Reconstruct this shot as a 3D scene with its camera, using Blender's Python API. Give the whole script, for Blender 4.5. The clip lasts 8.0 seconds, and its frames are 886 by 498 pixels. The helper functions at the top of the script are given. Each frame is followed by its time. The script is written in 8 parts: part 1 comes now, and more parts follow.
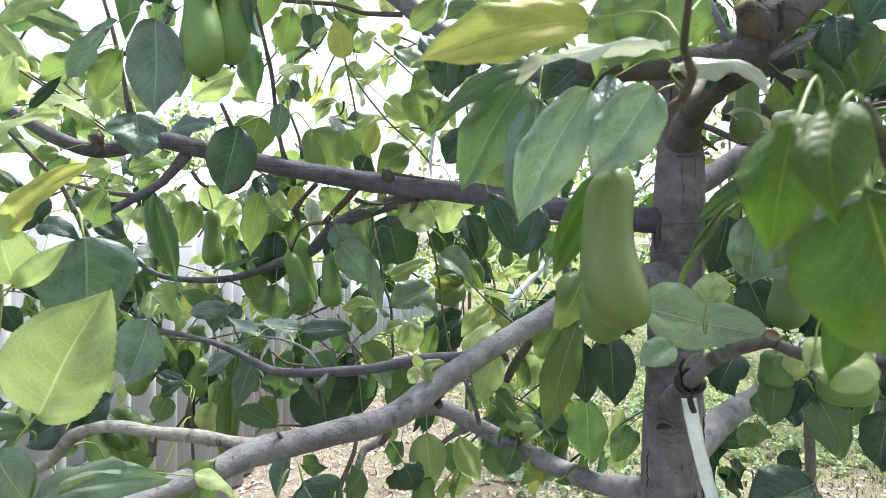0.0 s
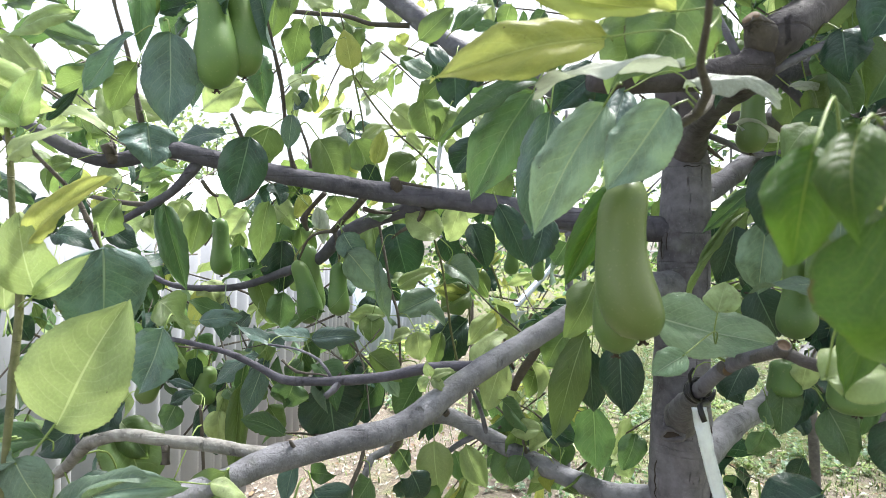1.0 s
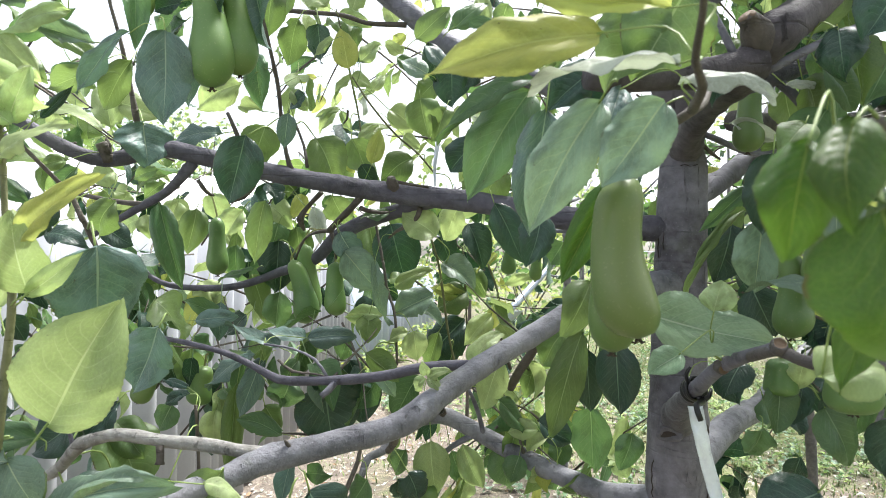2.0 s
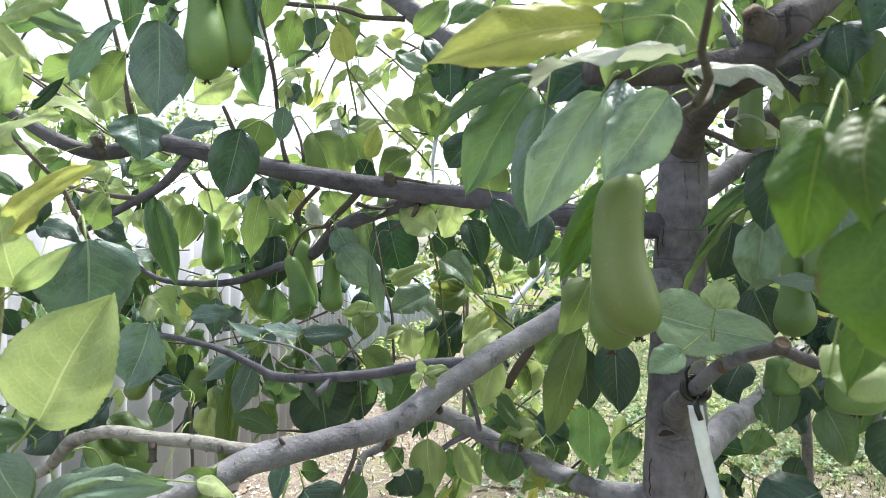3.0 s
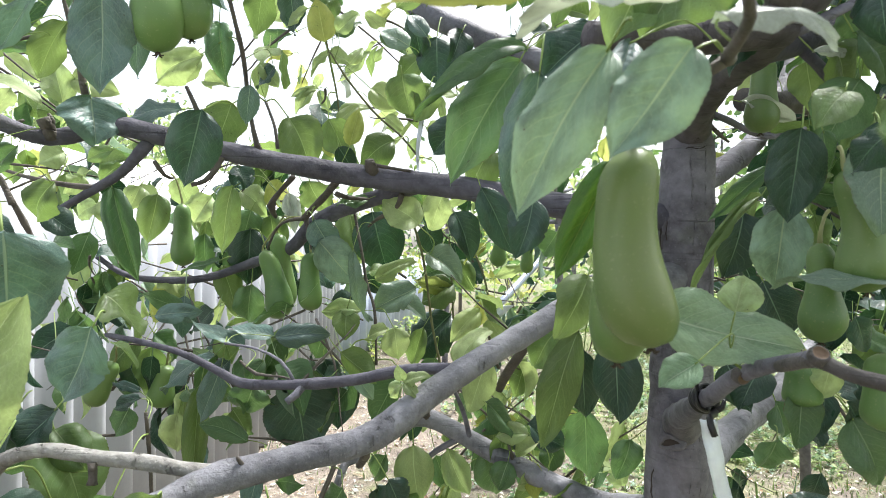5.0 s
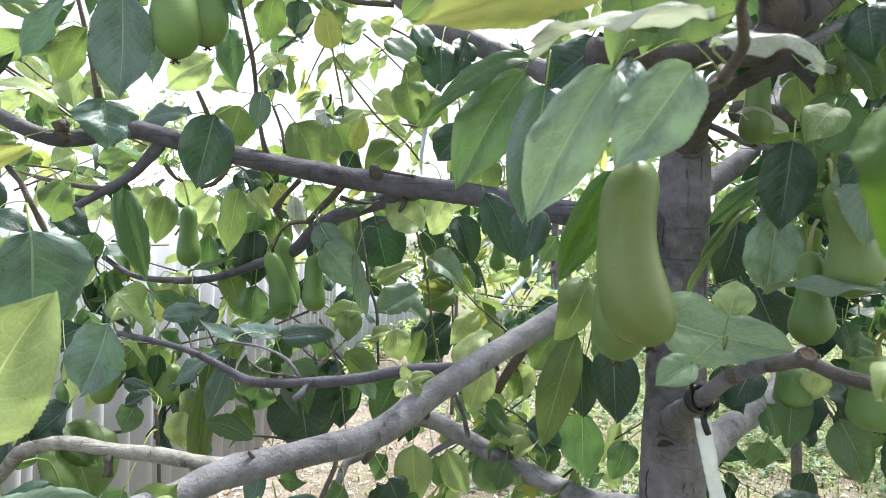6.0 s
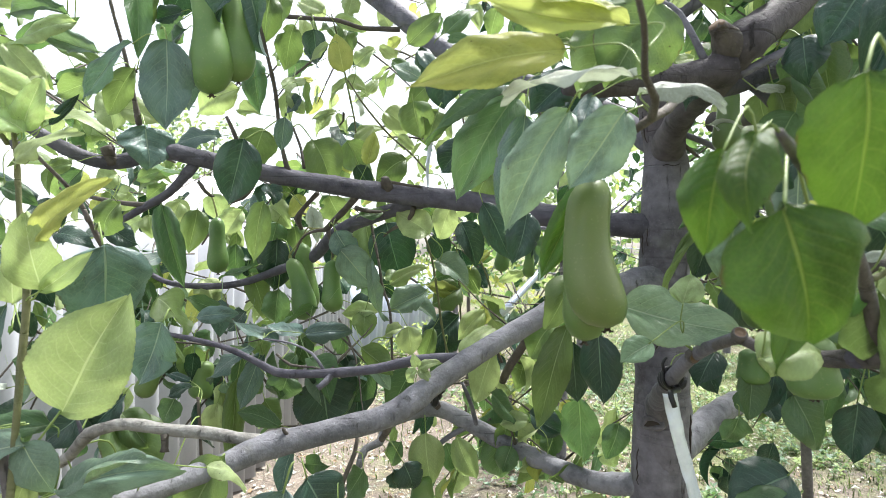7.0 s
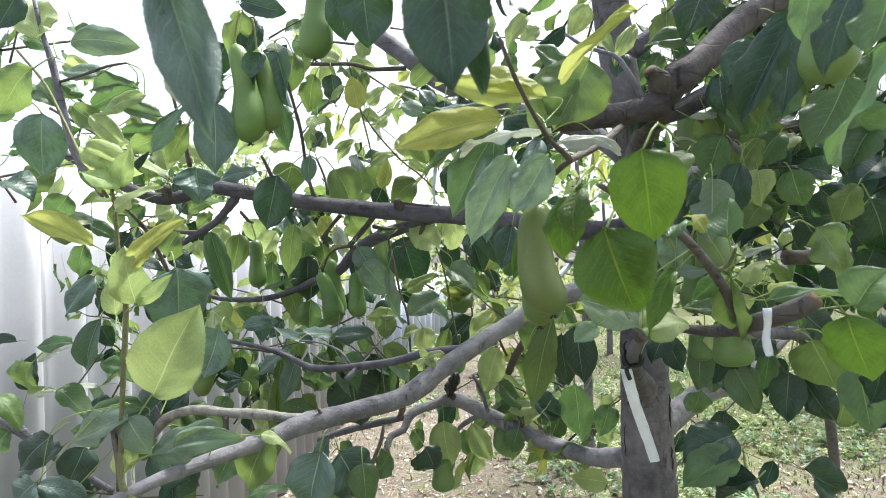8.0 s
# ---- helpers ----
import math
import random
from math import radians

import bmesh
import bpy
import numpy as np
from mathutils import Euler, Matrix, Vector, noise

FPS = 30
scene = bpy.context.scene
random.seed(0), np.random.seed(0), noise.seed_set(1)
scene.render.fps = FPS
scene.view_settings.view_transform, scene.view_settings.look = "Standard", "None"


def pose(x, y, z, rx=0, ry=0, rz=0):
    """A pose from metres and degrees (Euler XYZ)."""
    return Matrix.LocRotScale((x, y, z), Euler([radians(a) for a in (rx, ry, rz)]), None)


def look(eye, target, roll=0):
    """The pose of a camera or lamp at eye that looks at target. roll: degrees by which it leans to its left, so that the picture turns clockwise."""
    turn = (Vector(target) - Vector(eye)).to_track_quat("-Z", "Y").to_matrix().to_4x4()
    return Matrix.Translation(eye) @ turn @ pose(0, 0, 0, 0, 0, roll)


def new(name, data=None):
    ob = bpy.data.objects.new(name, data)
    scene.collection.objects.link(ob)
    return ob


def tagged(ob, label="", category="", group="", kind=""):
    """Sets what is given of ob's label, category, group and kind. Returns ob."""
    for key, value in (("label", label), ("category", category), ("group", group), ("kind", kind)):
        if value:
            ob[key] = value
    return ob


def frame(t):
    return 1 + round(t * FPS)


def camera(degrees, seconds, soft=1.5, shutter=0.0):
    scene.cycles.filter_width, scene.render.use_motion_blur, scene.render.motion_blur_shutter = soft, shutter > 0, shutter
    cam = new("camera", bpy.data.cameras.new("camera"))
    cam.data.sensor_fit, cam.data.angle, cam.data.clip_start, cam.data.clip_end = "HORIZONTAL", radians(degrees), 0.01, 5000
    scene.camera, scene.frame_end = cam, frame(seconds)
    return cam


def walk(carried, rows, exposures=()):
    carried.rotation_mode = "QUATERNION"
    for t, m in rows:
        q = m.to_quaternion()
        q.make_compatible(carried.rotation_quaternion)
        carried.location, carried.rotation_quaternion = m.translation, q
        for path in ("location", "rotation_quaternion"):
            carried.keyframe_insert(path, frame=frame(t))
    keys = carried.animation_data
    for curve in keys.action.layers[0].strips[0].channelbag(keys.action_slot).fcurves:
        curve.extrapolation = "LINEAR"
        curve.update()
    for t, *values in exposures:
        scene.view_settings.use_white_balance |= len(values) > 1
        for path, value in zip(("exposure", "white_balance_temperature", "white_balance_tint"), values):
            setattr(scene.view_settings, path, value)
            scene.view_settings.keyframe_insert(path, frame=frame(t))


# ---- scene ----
cam = camera(73.8, 8.0, soft=0.6)
cam.data.dof.use_dof, cam.data.dof.focus_distance, cam.data.dof.aperture_fstop = True, 0.9, 15.0
PATH = [
    (0, (0.003, 0.029, 1.238), (0.009, 2.029, 1.232), 0.4),
    (0.5, (0.0, 0.025, 1.242), (0.018, 2.025, 1.255), 0.7),
    (1, (-0.007, 0.023, 1.241), (-0.005, 2.023, 1.258), 0.4),
    (1.5, (-0.005, 0.023, 1.24), (0.001, 2.022, 1.263), 0.3),
    (3, (-0.005, 0.033, 1.238), (0.012, 2.033, 1.248), 0.7),
    (3.5, (0.0, 0.039, 1.239), (0.04, 2.038, 1.279), 0.4),
    (4, (0.001, 0.058, 1.238), (0.061, 2.057, 1.243), 0.9),
    (4.5, (0.004, 0.087, 1.237), (0.056, 2.086, 1.232), 0.9),
    (4.7, (0.01, 0.101, 1.238), (0.044, 2.101, 1.228), 0.5),
    (6, (-0.002, 0.08, 1.237), (0.049, 2.079, 1.242), 1.3),
    (6.5, (-0.002, 0.049, 1.239), (0.028, 2.049, 1.259), 1.1),
    (7, (0.007, -0.007, 1.238), (0.015, 1.992, 1.252), 0.1),
    (7.5, (0.019, -0.072, 1.238), (-0.022, 1.927, 1.26), -0.6),
    (8, (0.05, -0.153, 1.24), (-0.043, 1.845, 1.282), -2.4),
]
EXPOSURE = ((0, 1.64), (3.5, 1.59), (4.5, 1.63), (6, 1.71), (7, 1.62), (8, 1.4))
walk(cam, [(t, look(eye, target, roll)) for t, eye, target, roll in PATH], EXPOSURE)

# ---- sky, sun ----
world = bpy.data.worlds.new("sky")
scene.world = world
world.use_nodes = True
wn, wl = world.node_tree.nodes, world.node_tree.links
sky = wn.new("ShaderNodeTexSky")
sky.sky_type, sky.sun_disc = "NISHITA", False
sky.sun_elevation, sky.sun_rotation = radians(64), radians(42)
sky.air_density, sky.dust_density, sky.ozone_density = 1.0, 2.5, 1.0
haze = wn.new("ShaderNodeHueSaturation")
haze.inputs["Saturation"].default_value = 0.4
wl.new(sky.outputs["Color"], haze.inputs["Color"])
wl.new(haze.outputs["Color"], wn["Background"].inputs["Color"])
wn["Background"].inputs["Strength"].default_value = 0.115

sun = new("sun", bpy.data.lights.new("sun", "SUN"))
sun.data.energy, sun.data.angle, sun.data.color = 4.2, radians(14), (1.0, 0.99, 0.975)
sun.matrix_world = look((0.9, 1.0, 2.8), (0, 0, 0))


# ---- materials ----
def material(name):
    m = bpy.data.materials.new(name)
    m.use_nodes = True
    return m, m.node_tree.nodes, m.node_tree.links, m.node_tree.nodes["Principled BSDF"]


def ramp(nodes, stops):
    r = nodes.new("ShaderNodeValToRGB")
    while len(r.color_ramp.elements) < len(stops):
        r.color_ramp.elements.new(0.5)
    for e, (p, c) in zip(r.color_ramp.elements, stops):
        e.position, e.color = p, (*c, 1)
    return r


def texture(nodes, links, scale, detail=4.0, coord="Object", stretch=(1, 1, 1), rough=0.6):
    c, mp, n = nodes.new("ShaderNodeTexCoord"), nodes.new("ShaderNodeMapping"), nodes.new("ShaderNodeTexNoise")
    mp.inputs["Scale"].default_value = stretch
    n.inputs["Scale"].default_value, n.inputs["Detail"].default_value, n.inputs["Roughness"].default_value = scale, detail, rough
    links.new(c.outputs[coord], mp.inputs["Vector"])
    links.new(mp.outputs["Vector"], n.inputs["Vector"])
    return n


def math_node(nodes, links, op, a, b=None, c=None):
    n = nodes.new("ShaderNodeMath")
    n.operation = op
    for i, v in enumerate((a, b, c)):
        if v is None:
            continue
        if isinstance(v, (int, float)):
            n.inputs[i].default_value = v
        else:
            links.new(v, n.inputs[i])
    return n.outputs[0]


def mix_color(nodes, links, fac, a, b, blend="MIX"):
    n = nodes.new("ShaderNodeMix")
    n.data_type, n.blend_type = "RGBA", blend
    for s, v in ((n.inputs[0], fac), (n.inputs[6], a), (n.inputs[7], b)):
        if isinstance(v, (int, float)):
            s.default_value = v
        elif isinstance(v, tuple):
            s.default_value = (*v, 1)
        else:
            links.new(v, s)
    return n.outputs[2]


def bump(nodes, links, height, bsdf, strength=0.4, distance=0.002):
    b = nodes.new("ShaderNodeBump")
    b.inputs["Strength"].default_value, b.inputs["Distance"].default_value = strength, distance
    links.new(height, b.inputs["Height"])
    links.new(b.outputs["Normal"], bsdf.inputs["Normal"])
    return b


def plain(name, color, rough=0.6, metal=0.0, spread=0.25, scale=40.0, relief=0.3):
    """A material of one hue with mottling at two scales and fine relief."""
    m, n, l, b = material(name)
    big, fine = texture(n, l, scale * 0.2), texture(n, l, scale, 6)
    v = math_node(n, l, "MULTIPLY_ADD", big.outputs[0], 0.6, math_node(n, l, "MULTIPLY", fine.outputs[0], 0.4))
    r = ramp(n, ((0.3, tuple(c * (1 - spread) for c in color)), (0.7, tuple(min(1, c * (1 + spread)) for c in color))))
    l.new(v, r.inputs[0])
    l.new(r.outputs[0], b.inputs["Base Color"])
    b.inputs["Roughness"].default_value, b.inputs["Metallic"].default_value = rough, metal
    bump(n, l, fine.outputs[0], b, relief, 0.001)
    return m


def leaf_material(name, color, vein, through_color, rough=0.42, translucent=0.3, seed="OBJECT", gloss=0.75):
    """A leaf: waxy upper layer over a body that lets light through; pale midrib, side veins with puckered fields between
    them, a fine net, brown nibbled rims and specks, all from the leaf's own UV."""
    m, n, l, b = material(name)
    uv = n.new("ShaderNodeUVMap")
    sep = n.new("ShaderNodeSeparateXYZ")
    l.new(uv.outputs[0], sep.inputs[0])
    info = n.new("ShaderNodeObjectInfo" if seed == "OBJECT" else "ShaderNodeNewGeometry")
    rnd = info.outputs["Random" if seed == "OBJECT" else "Random Per Island"]
    shift = n.new("ShaderNodeVectorMath")
    shift.operation = "MULTIPLY_ADD"
    l.new(rnd, shift.inputs[0])
    shift.inputs[1].default_value = (37.0, 53.0, 19.0)
    l.new(uv.outputs[0], shift.inputs[2])

    def blotches(scale, detail, roughness=0.6):
        t = n.new("ShaderNodeTexNoise")
        t.inputs["Scale"].default_value, t.inputs["Detail"].default_value, t.inputs["Roughness"].default_value = scale, detail, roughness
        l.new(shift.outputs[0], t.inputs["Vector"])
        return t.outputs[0]

    def soft(value, low, high):
        r = n.new("ShaderNodeMapRange")
        r.interpolation_type = "SMOOTHSTEP"
        r.inputs["From Min"].default_value, r.inputs["From Max"].default_value = low, high
        l.new(value, r.inputs["Value"])
        return r.outputs[0]

    side = math_node(n, l, "ABSOLUTE", math_node(n, l, "SUBTRACT", sep.outputs[0], 0.5))
    rib_wide = math_node(n, l, "MULTIPLY_ADD", sep.outputs[1], -0.014, 0.02)
    rib = math_node(n, l, "SUBTRACT", 1.0, soft(math_node(n, l, "DIVIDE", side, rib_wide), 0.55, 1.15))
    run = math_node(n, l, "MULTIPLY", math_node(n, l, "MULTIPLY_ADD", math_node(n, l, "POWER", side, 1.25), -0.8, sep.outputs[1]), 9.0)
    run = math_node(n, l, "MULTIPLY_ADD", blotches(4.0, 1), 0.9, run)
    run = math_node(n, l, "MULTIPLY_ADD", math_node(n, l, "GREATER_THAN", sep.outputs[0], 0.5), 0.43, run)
    saw = math_node(n, l, "ABSOLUTE", math_node(n, l, "SUBTRACT", math_node(n, l, "FRACT", run), 0.5))
    fade = math_node(n, l, "SUBTRACT", 1.0, soft(side, 0.2, 0.47))
    line = math_node(n, l, "MULTIPLY", math_node(n, l, "SUBTRACT", 1.0, soft(saw, 0.01, 0.075)), math_node(n, l, "MULTIPLY", fade, 0.3))
    veins = math_node(n, l, "MAXIMUM", rib, line)
    net = n.new("ShaderNodeTexVoronoi")
    net.feature = "DISTANCE_TO_EDGE"
    net.inputs["Scale"].default_value = 26.0
    l.new(shift.outputs[0], net.inputs["Vector"])
    mesh_line = math_node(n, l, "SUBTRACT", 1.0, soft(net.outputs["Distance"], 0.0, 0.1))
    hsv = n.new("ShaderNodeHueSaturation")
    hsv.inputs["Color"].default_value = (*color, 1)
    l.new(math_node(n, l, "MULTIPLY_ADD", rnd, 0.05, 0.475), hsv.inputs["Hue"])
    l.new(math_node(n, l, "MULTIPLY_ADD", math_node(n, l, "FRACT", math_node(n, l, "MULTIPLY", rnd, 7.31)), 0.85, 0.6), hsv.inputs["Value"])
    blot, fine = blotches(3.2, 7), blotches(34.0, 3)
    tone = mix_color(n, l, soft(blot, 0.35, 0.7), hsv.outputs[0], tuple(c * 0.6 for c in color))
    tone = mix_color(n, l, math_node(n, l, "MULTIPLY", soft(fine, 0.4, 0.75), 0.3), tone, tuple(min(1, c * 1.5) for c in color))
    tone = mix_color(n, l, math_node(n, l, "MULTIPLY", mesh_line, 0.14), tone, vein)
    tone = mix_color(n, l, veins, tone, vein)
    worn = soft(blotches(7.0, 3), 0.58, 0.64)
    rim = math_node(n, l, "MULTIPLY", soft(side, 0.47, 0.495), math_node(n, l, "MULTIPLY_ADD", worn, 0.6, 0.15))
    tone = mix_color(n, l, rim, tone, (0.14, 0.1, 0.04))
    spots = math_node(n, l, "MULTIPLY", soft(blotches(24.0, 2), 0.69, 0.73), soft(blot, 0.5 if name.endswith(("young", "yellow")) else 0.54, 0.6))
    tone = mix_color(n, l, math_node(n, l, "MULTIPLY", spots, 0.85), tone, (0.05, 0.032, 0.014))
    l.new(tone, b.inputs["Base Color"])
    l.new(math_node(n, l, "MULTIPLY_ADD", blot, 0.22, rough - 0.12), b.inputs["Roughness"])
    b.inputs["Specular IOR Level"].default_value = gloss
    field = math_node(n, l, "MULTIPLY", math_node(n, l, "POWER", saw, 0.6), fade)
    relief = math_node(n, l, "MULTIPLY_ADD", field, 0.28, math_node(n, l, "MULTIPLY", blot, 0.9))
    relief = math_node(n, l, "MULTIPLY_ADD", rib, -0.6, relief)
    relief = math_node(n, l, "MULTIPLY_ADD", mesh_line, -0.06, relief)
    bump(n, l, relief, b, 0.55, 0.003)
    tr = n.new("ShaderNodeBsdfTranslucent")
    glow = mix_color(n, l, math_node(n, l, "MULTIPLY", veins, 0.8), through_color, tuple(min(1, c * 1.25) for c in through_color))
    glow = mix_color(n, l, math_node(n, l, "MULTIPLY", soft(blot, 0.35, 0.7), 0.2), glow, tuple(c * 0.55 for c in through_color))
    glow = mix_color(n, l, math_node(n, l, "MAXIMUM", rim, spots), glow, (0.05, 0.03, 0.01))
    glow = mix_color(n, l, 1.0, glow, mix_color(n, l, math_node(n, l, "FRACT", math_node(n, l, "MULTIPLY", rnd, 3.7)), (0.62, 0.7, 0.6), (1, 1, 1)), "MULTIPLY")
    l.new(glow, tr.inputs["Color"])
    mx = n.new("ShaderNodeMixShader")
    mx.inputs[0].default_value = translucent
    l.new(b.outputs[0], mx.inputs[1])
    l.new(tr.outputs[0], mx.inputs[2])
    l.new(mx.outputs[0], n["Material Output"].inputs["Surface"])
    return m


# Leaf colours with light painted in: sheen (grey, silver, pale), backlight (olive, light).
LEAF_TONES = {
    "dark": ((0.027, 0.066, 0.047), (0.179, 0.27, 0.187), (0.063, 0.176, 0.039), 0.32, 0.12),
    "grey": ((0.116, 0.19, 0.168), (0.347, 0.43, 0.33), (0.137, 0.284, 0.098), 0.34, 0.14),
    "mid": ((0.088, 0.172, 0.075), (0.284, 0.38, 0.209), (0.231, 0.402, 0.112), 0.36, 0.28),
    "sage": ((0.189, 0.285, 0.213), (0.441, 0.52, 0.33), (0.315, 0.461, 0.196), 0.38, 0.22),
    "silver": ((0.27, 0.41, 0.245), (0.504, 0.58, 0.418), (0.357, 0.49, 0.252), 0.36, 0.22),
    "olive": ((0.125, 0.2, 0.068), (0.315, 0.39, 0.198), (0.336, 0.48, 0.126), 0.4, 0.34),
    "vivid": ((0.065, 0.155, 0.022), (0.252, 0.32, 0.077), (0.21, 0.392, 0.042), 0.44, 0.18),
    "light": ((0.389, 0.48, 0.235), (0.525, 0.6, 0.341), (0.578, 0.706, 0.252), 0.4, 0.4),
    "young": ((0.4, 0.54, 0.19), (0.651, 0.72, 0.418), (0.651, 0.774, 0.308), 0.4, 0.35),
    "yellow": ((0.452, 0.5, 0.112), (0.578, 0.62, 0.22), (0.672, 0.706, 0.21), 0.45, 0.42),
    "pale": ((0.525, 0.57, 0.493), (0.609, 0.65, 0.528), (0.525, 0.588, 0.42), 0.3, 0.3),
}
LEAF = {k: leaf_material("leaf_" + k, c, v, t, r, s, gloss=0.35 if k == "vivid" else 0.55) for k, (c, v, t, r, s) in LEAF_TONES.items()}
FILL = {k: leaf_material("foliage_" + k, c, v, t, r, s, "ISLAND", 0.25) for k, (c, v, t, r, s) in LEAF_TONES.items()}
PETIOLE = plain("leaf_stalk", (0.24, 0.33, 0.09), 0.45, 0, 0.2, 60, 0.1)


def bark_material(name, low, high, crack, moss=0.25, split=0.35, young=None):
    """Smooth grey young bark: mottled, with fine cross lines, pores and lengthwise cracks. young: the height where a ring
    of thinner brown bark begins, and that brown."""
    m, n, l, b = material(name)
    big, mid, fine = texture(n, l, 9.0, 4), texture(n, l, 60.0, 6), texture(n, l, 260.0, 3)
    base = ramp(n, ((0.36, low), (0.62, high)))
    l.new(math_node(n, l, "MULTIPLY_ADD", big.outputs[0], 0.55, math_node(n, l, "MULTIPLY", mid.outputs[0], 0.45)), base.inputs[0])
    rings = texture(n, l, 26.0, 3, "Object", (0.25, 0.25, 5.0))
    ring = ramp(n, ((0.60, (0, 0, 0)), (0.70, (1, 1, 1))))
    l.new(rings.outputs[0], ring.inputs[0])
    pores = n.new("ShaderNodeTexVoronoi")
    pores.inputs["Scale"].default_value = 170.0
    c = n.new("ShaderNodeTexCoord")
    l.new(c.outputs["Object"], pores.inputs["Vector"])
    pore = ramp(n, ((0.10, (1, 1, 1)), (0.2, (0, 0, 0))))
    l.new(pores.outputs["Distance"], pore.inputs[0])
    cracks = texture(n, l, 30.0, 8, "Object", (3.0, 3.0, 0.35), 0.75)
    cr = ramp(n, ((0.6, (0, 0, 0)), (0.68, (1, 1, 1))))
    l.new(cracks.outputs[0], cr.inputs[0])
    tone = mix_color(n, l, math_node(n, l, "MULTIPLY", ring.outputs[0], 0.16), base.outputs[0], tuple(v * 0.55 for v in low))
    tone = mix_color(n, l, math_node(n, l, "MULTIPLY", pore.outputs[0], 0.3), tone, tuple(v * 1.25 for v in high))
    tone = mix_color(n, l, math_node(n, l, "MULTIPLY", cr.outputs[0], split), tone, crack)
    lich = texture(n, l, 21.0, 5)
    lr = ramp(n, ((0.6, (0, 0, 0)), (0.72, (1, 1, 1))))
    l.new(lich.outputs[0], lr.inputs[0])
    tone = mix_color(n, l, math_node(n, l, "MULTIPLY", lr.outputs[0], moss), tone, (0.17, 0.19, 0.11))
    if young:
        sep = n.new("ShaderNodeSeparateXYZ")
        l.new(c.outputs["Object"], sep.inputs[0])
        age = n.new("ShaderNodeMapRange")
        age.inputs["From Min"].default_value, age.inputs["From Max"].default_value = young[0] - 0.02, young[0] + 0.03
        l.new(math_node(n, l, "MULTIPLY_ADD", mid.outputs[0], 0.08, math_node(n, l, "SUBTRACT", sep.outputs[2], 0.04)), age.inputs["Value"])
        old = n.new("ShaderNodeMapRange")
        old.inputs["From Min"].default_value, old.inputs["From Max"].default_value = young[0] + 0.13, young[0] + 0.08
        l.new(sep.outputs[2], old.inputs["Value"])
        tone = mix_color(n, l, math_node(n, l, "MULTIPLY", math_node(n, l, "MULTIPLY", age.outputs[0], old.outputs[0]), 0.7), tone, young[1])
    l.new(tone, b.inputs["Base Color"])
    b.inputs["Roughness"].default_value = 0.72
    h = math_node(n, l, "MULTIPLY_ADD", mid.outputs[0], 0.6, math_node(n, l, "MULTIPLY", fine.outputs[0], 0.3))
    h = math_node(n, l, "MULTIPLY_ADD", cr.outputs[0], -1.2 * split, h)
    h = math_node(n, l, "MULTIPLY_ADD", ring.outputs[0], -0.35, h)
    bump(n, l, h, b, 1.0, 0.004)
    return m


BARK = bark_material("grey_bark", (0.073, 0.07, 0.086), (0.208, 0.203, 0.238), (0.05, 0.04, 0.035))
BARK_PALE = bark_material("pale_grey_bark", (0.1, 0.099, 0.11), (0.3, 0.298, 0.325), (0.06, 0.05, 0.045))
BARK_GREY = bark_material("dark_grey_bark", (0.048, 0.045, 0.06), (0.14, 0.133, 0.164), (0.04, 0.03, 0.03), 0.15, 0.2)
BARK_LIMB = bark_material("brown_grey_bark", (0.036, 0.03, 0.032), (0.125, 0.108, 0.115), (0.035, 0.026, 0.022), 0.2, 0.6)
BARK_BROWN = bark_material("brown_bark", (0.052, 0.047, 0.045), (0.15, 0.134, 0.126), (0.04, 0.028, 0.022))
BARK_TRUNK = bark_material("trunk_bark", (0.073, 0.067, 0.076), (0.228, 0.217, 0.242), (0.05, 0.034, 0.028), 0.2, 0.85, (1.385, (0.085, 0.066, 0.062)))
BARK_LIGHT = bark_material("pale_peeling_bark", (0.13, 0.12, 0.105), (0.5, 0.485, 0.45), (0.07, 0.055, 0.04), 0.25, 0.75)
BARK_DARK = bark_material("dark_twig_bark", (0.06, 0.05, 0.042), (0.14, 0.12, 0.1), (0.03, 0.025, 0.02))
BARK_GREEN = bark_material("green_shoot_bark", (0.09, 0.1, 0.04), (0.19, 0.19, 0.085), (0.1, 0.07, 0.04))
CUT_WOOD = plain("cut_wood", (0.15, 0.1, 0.062), 0.8, 0, 0.45, 120, 0.8)


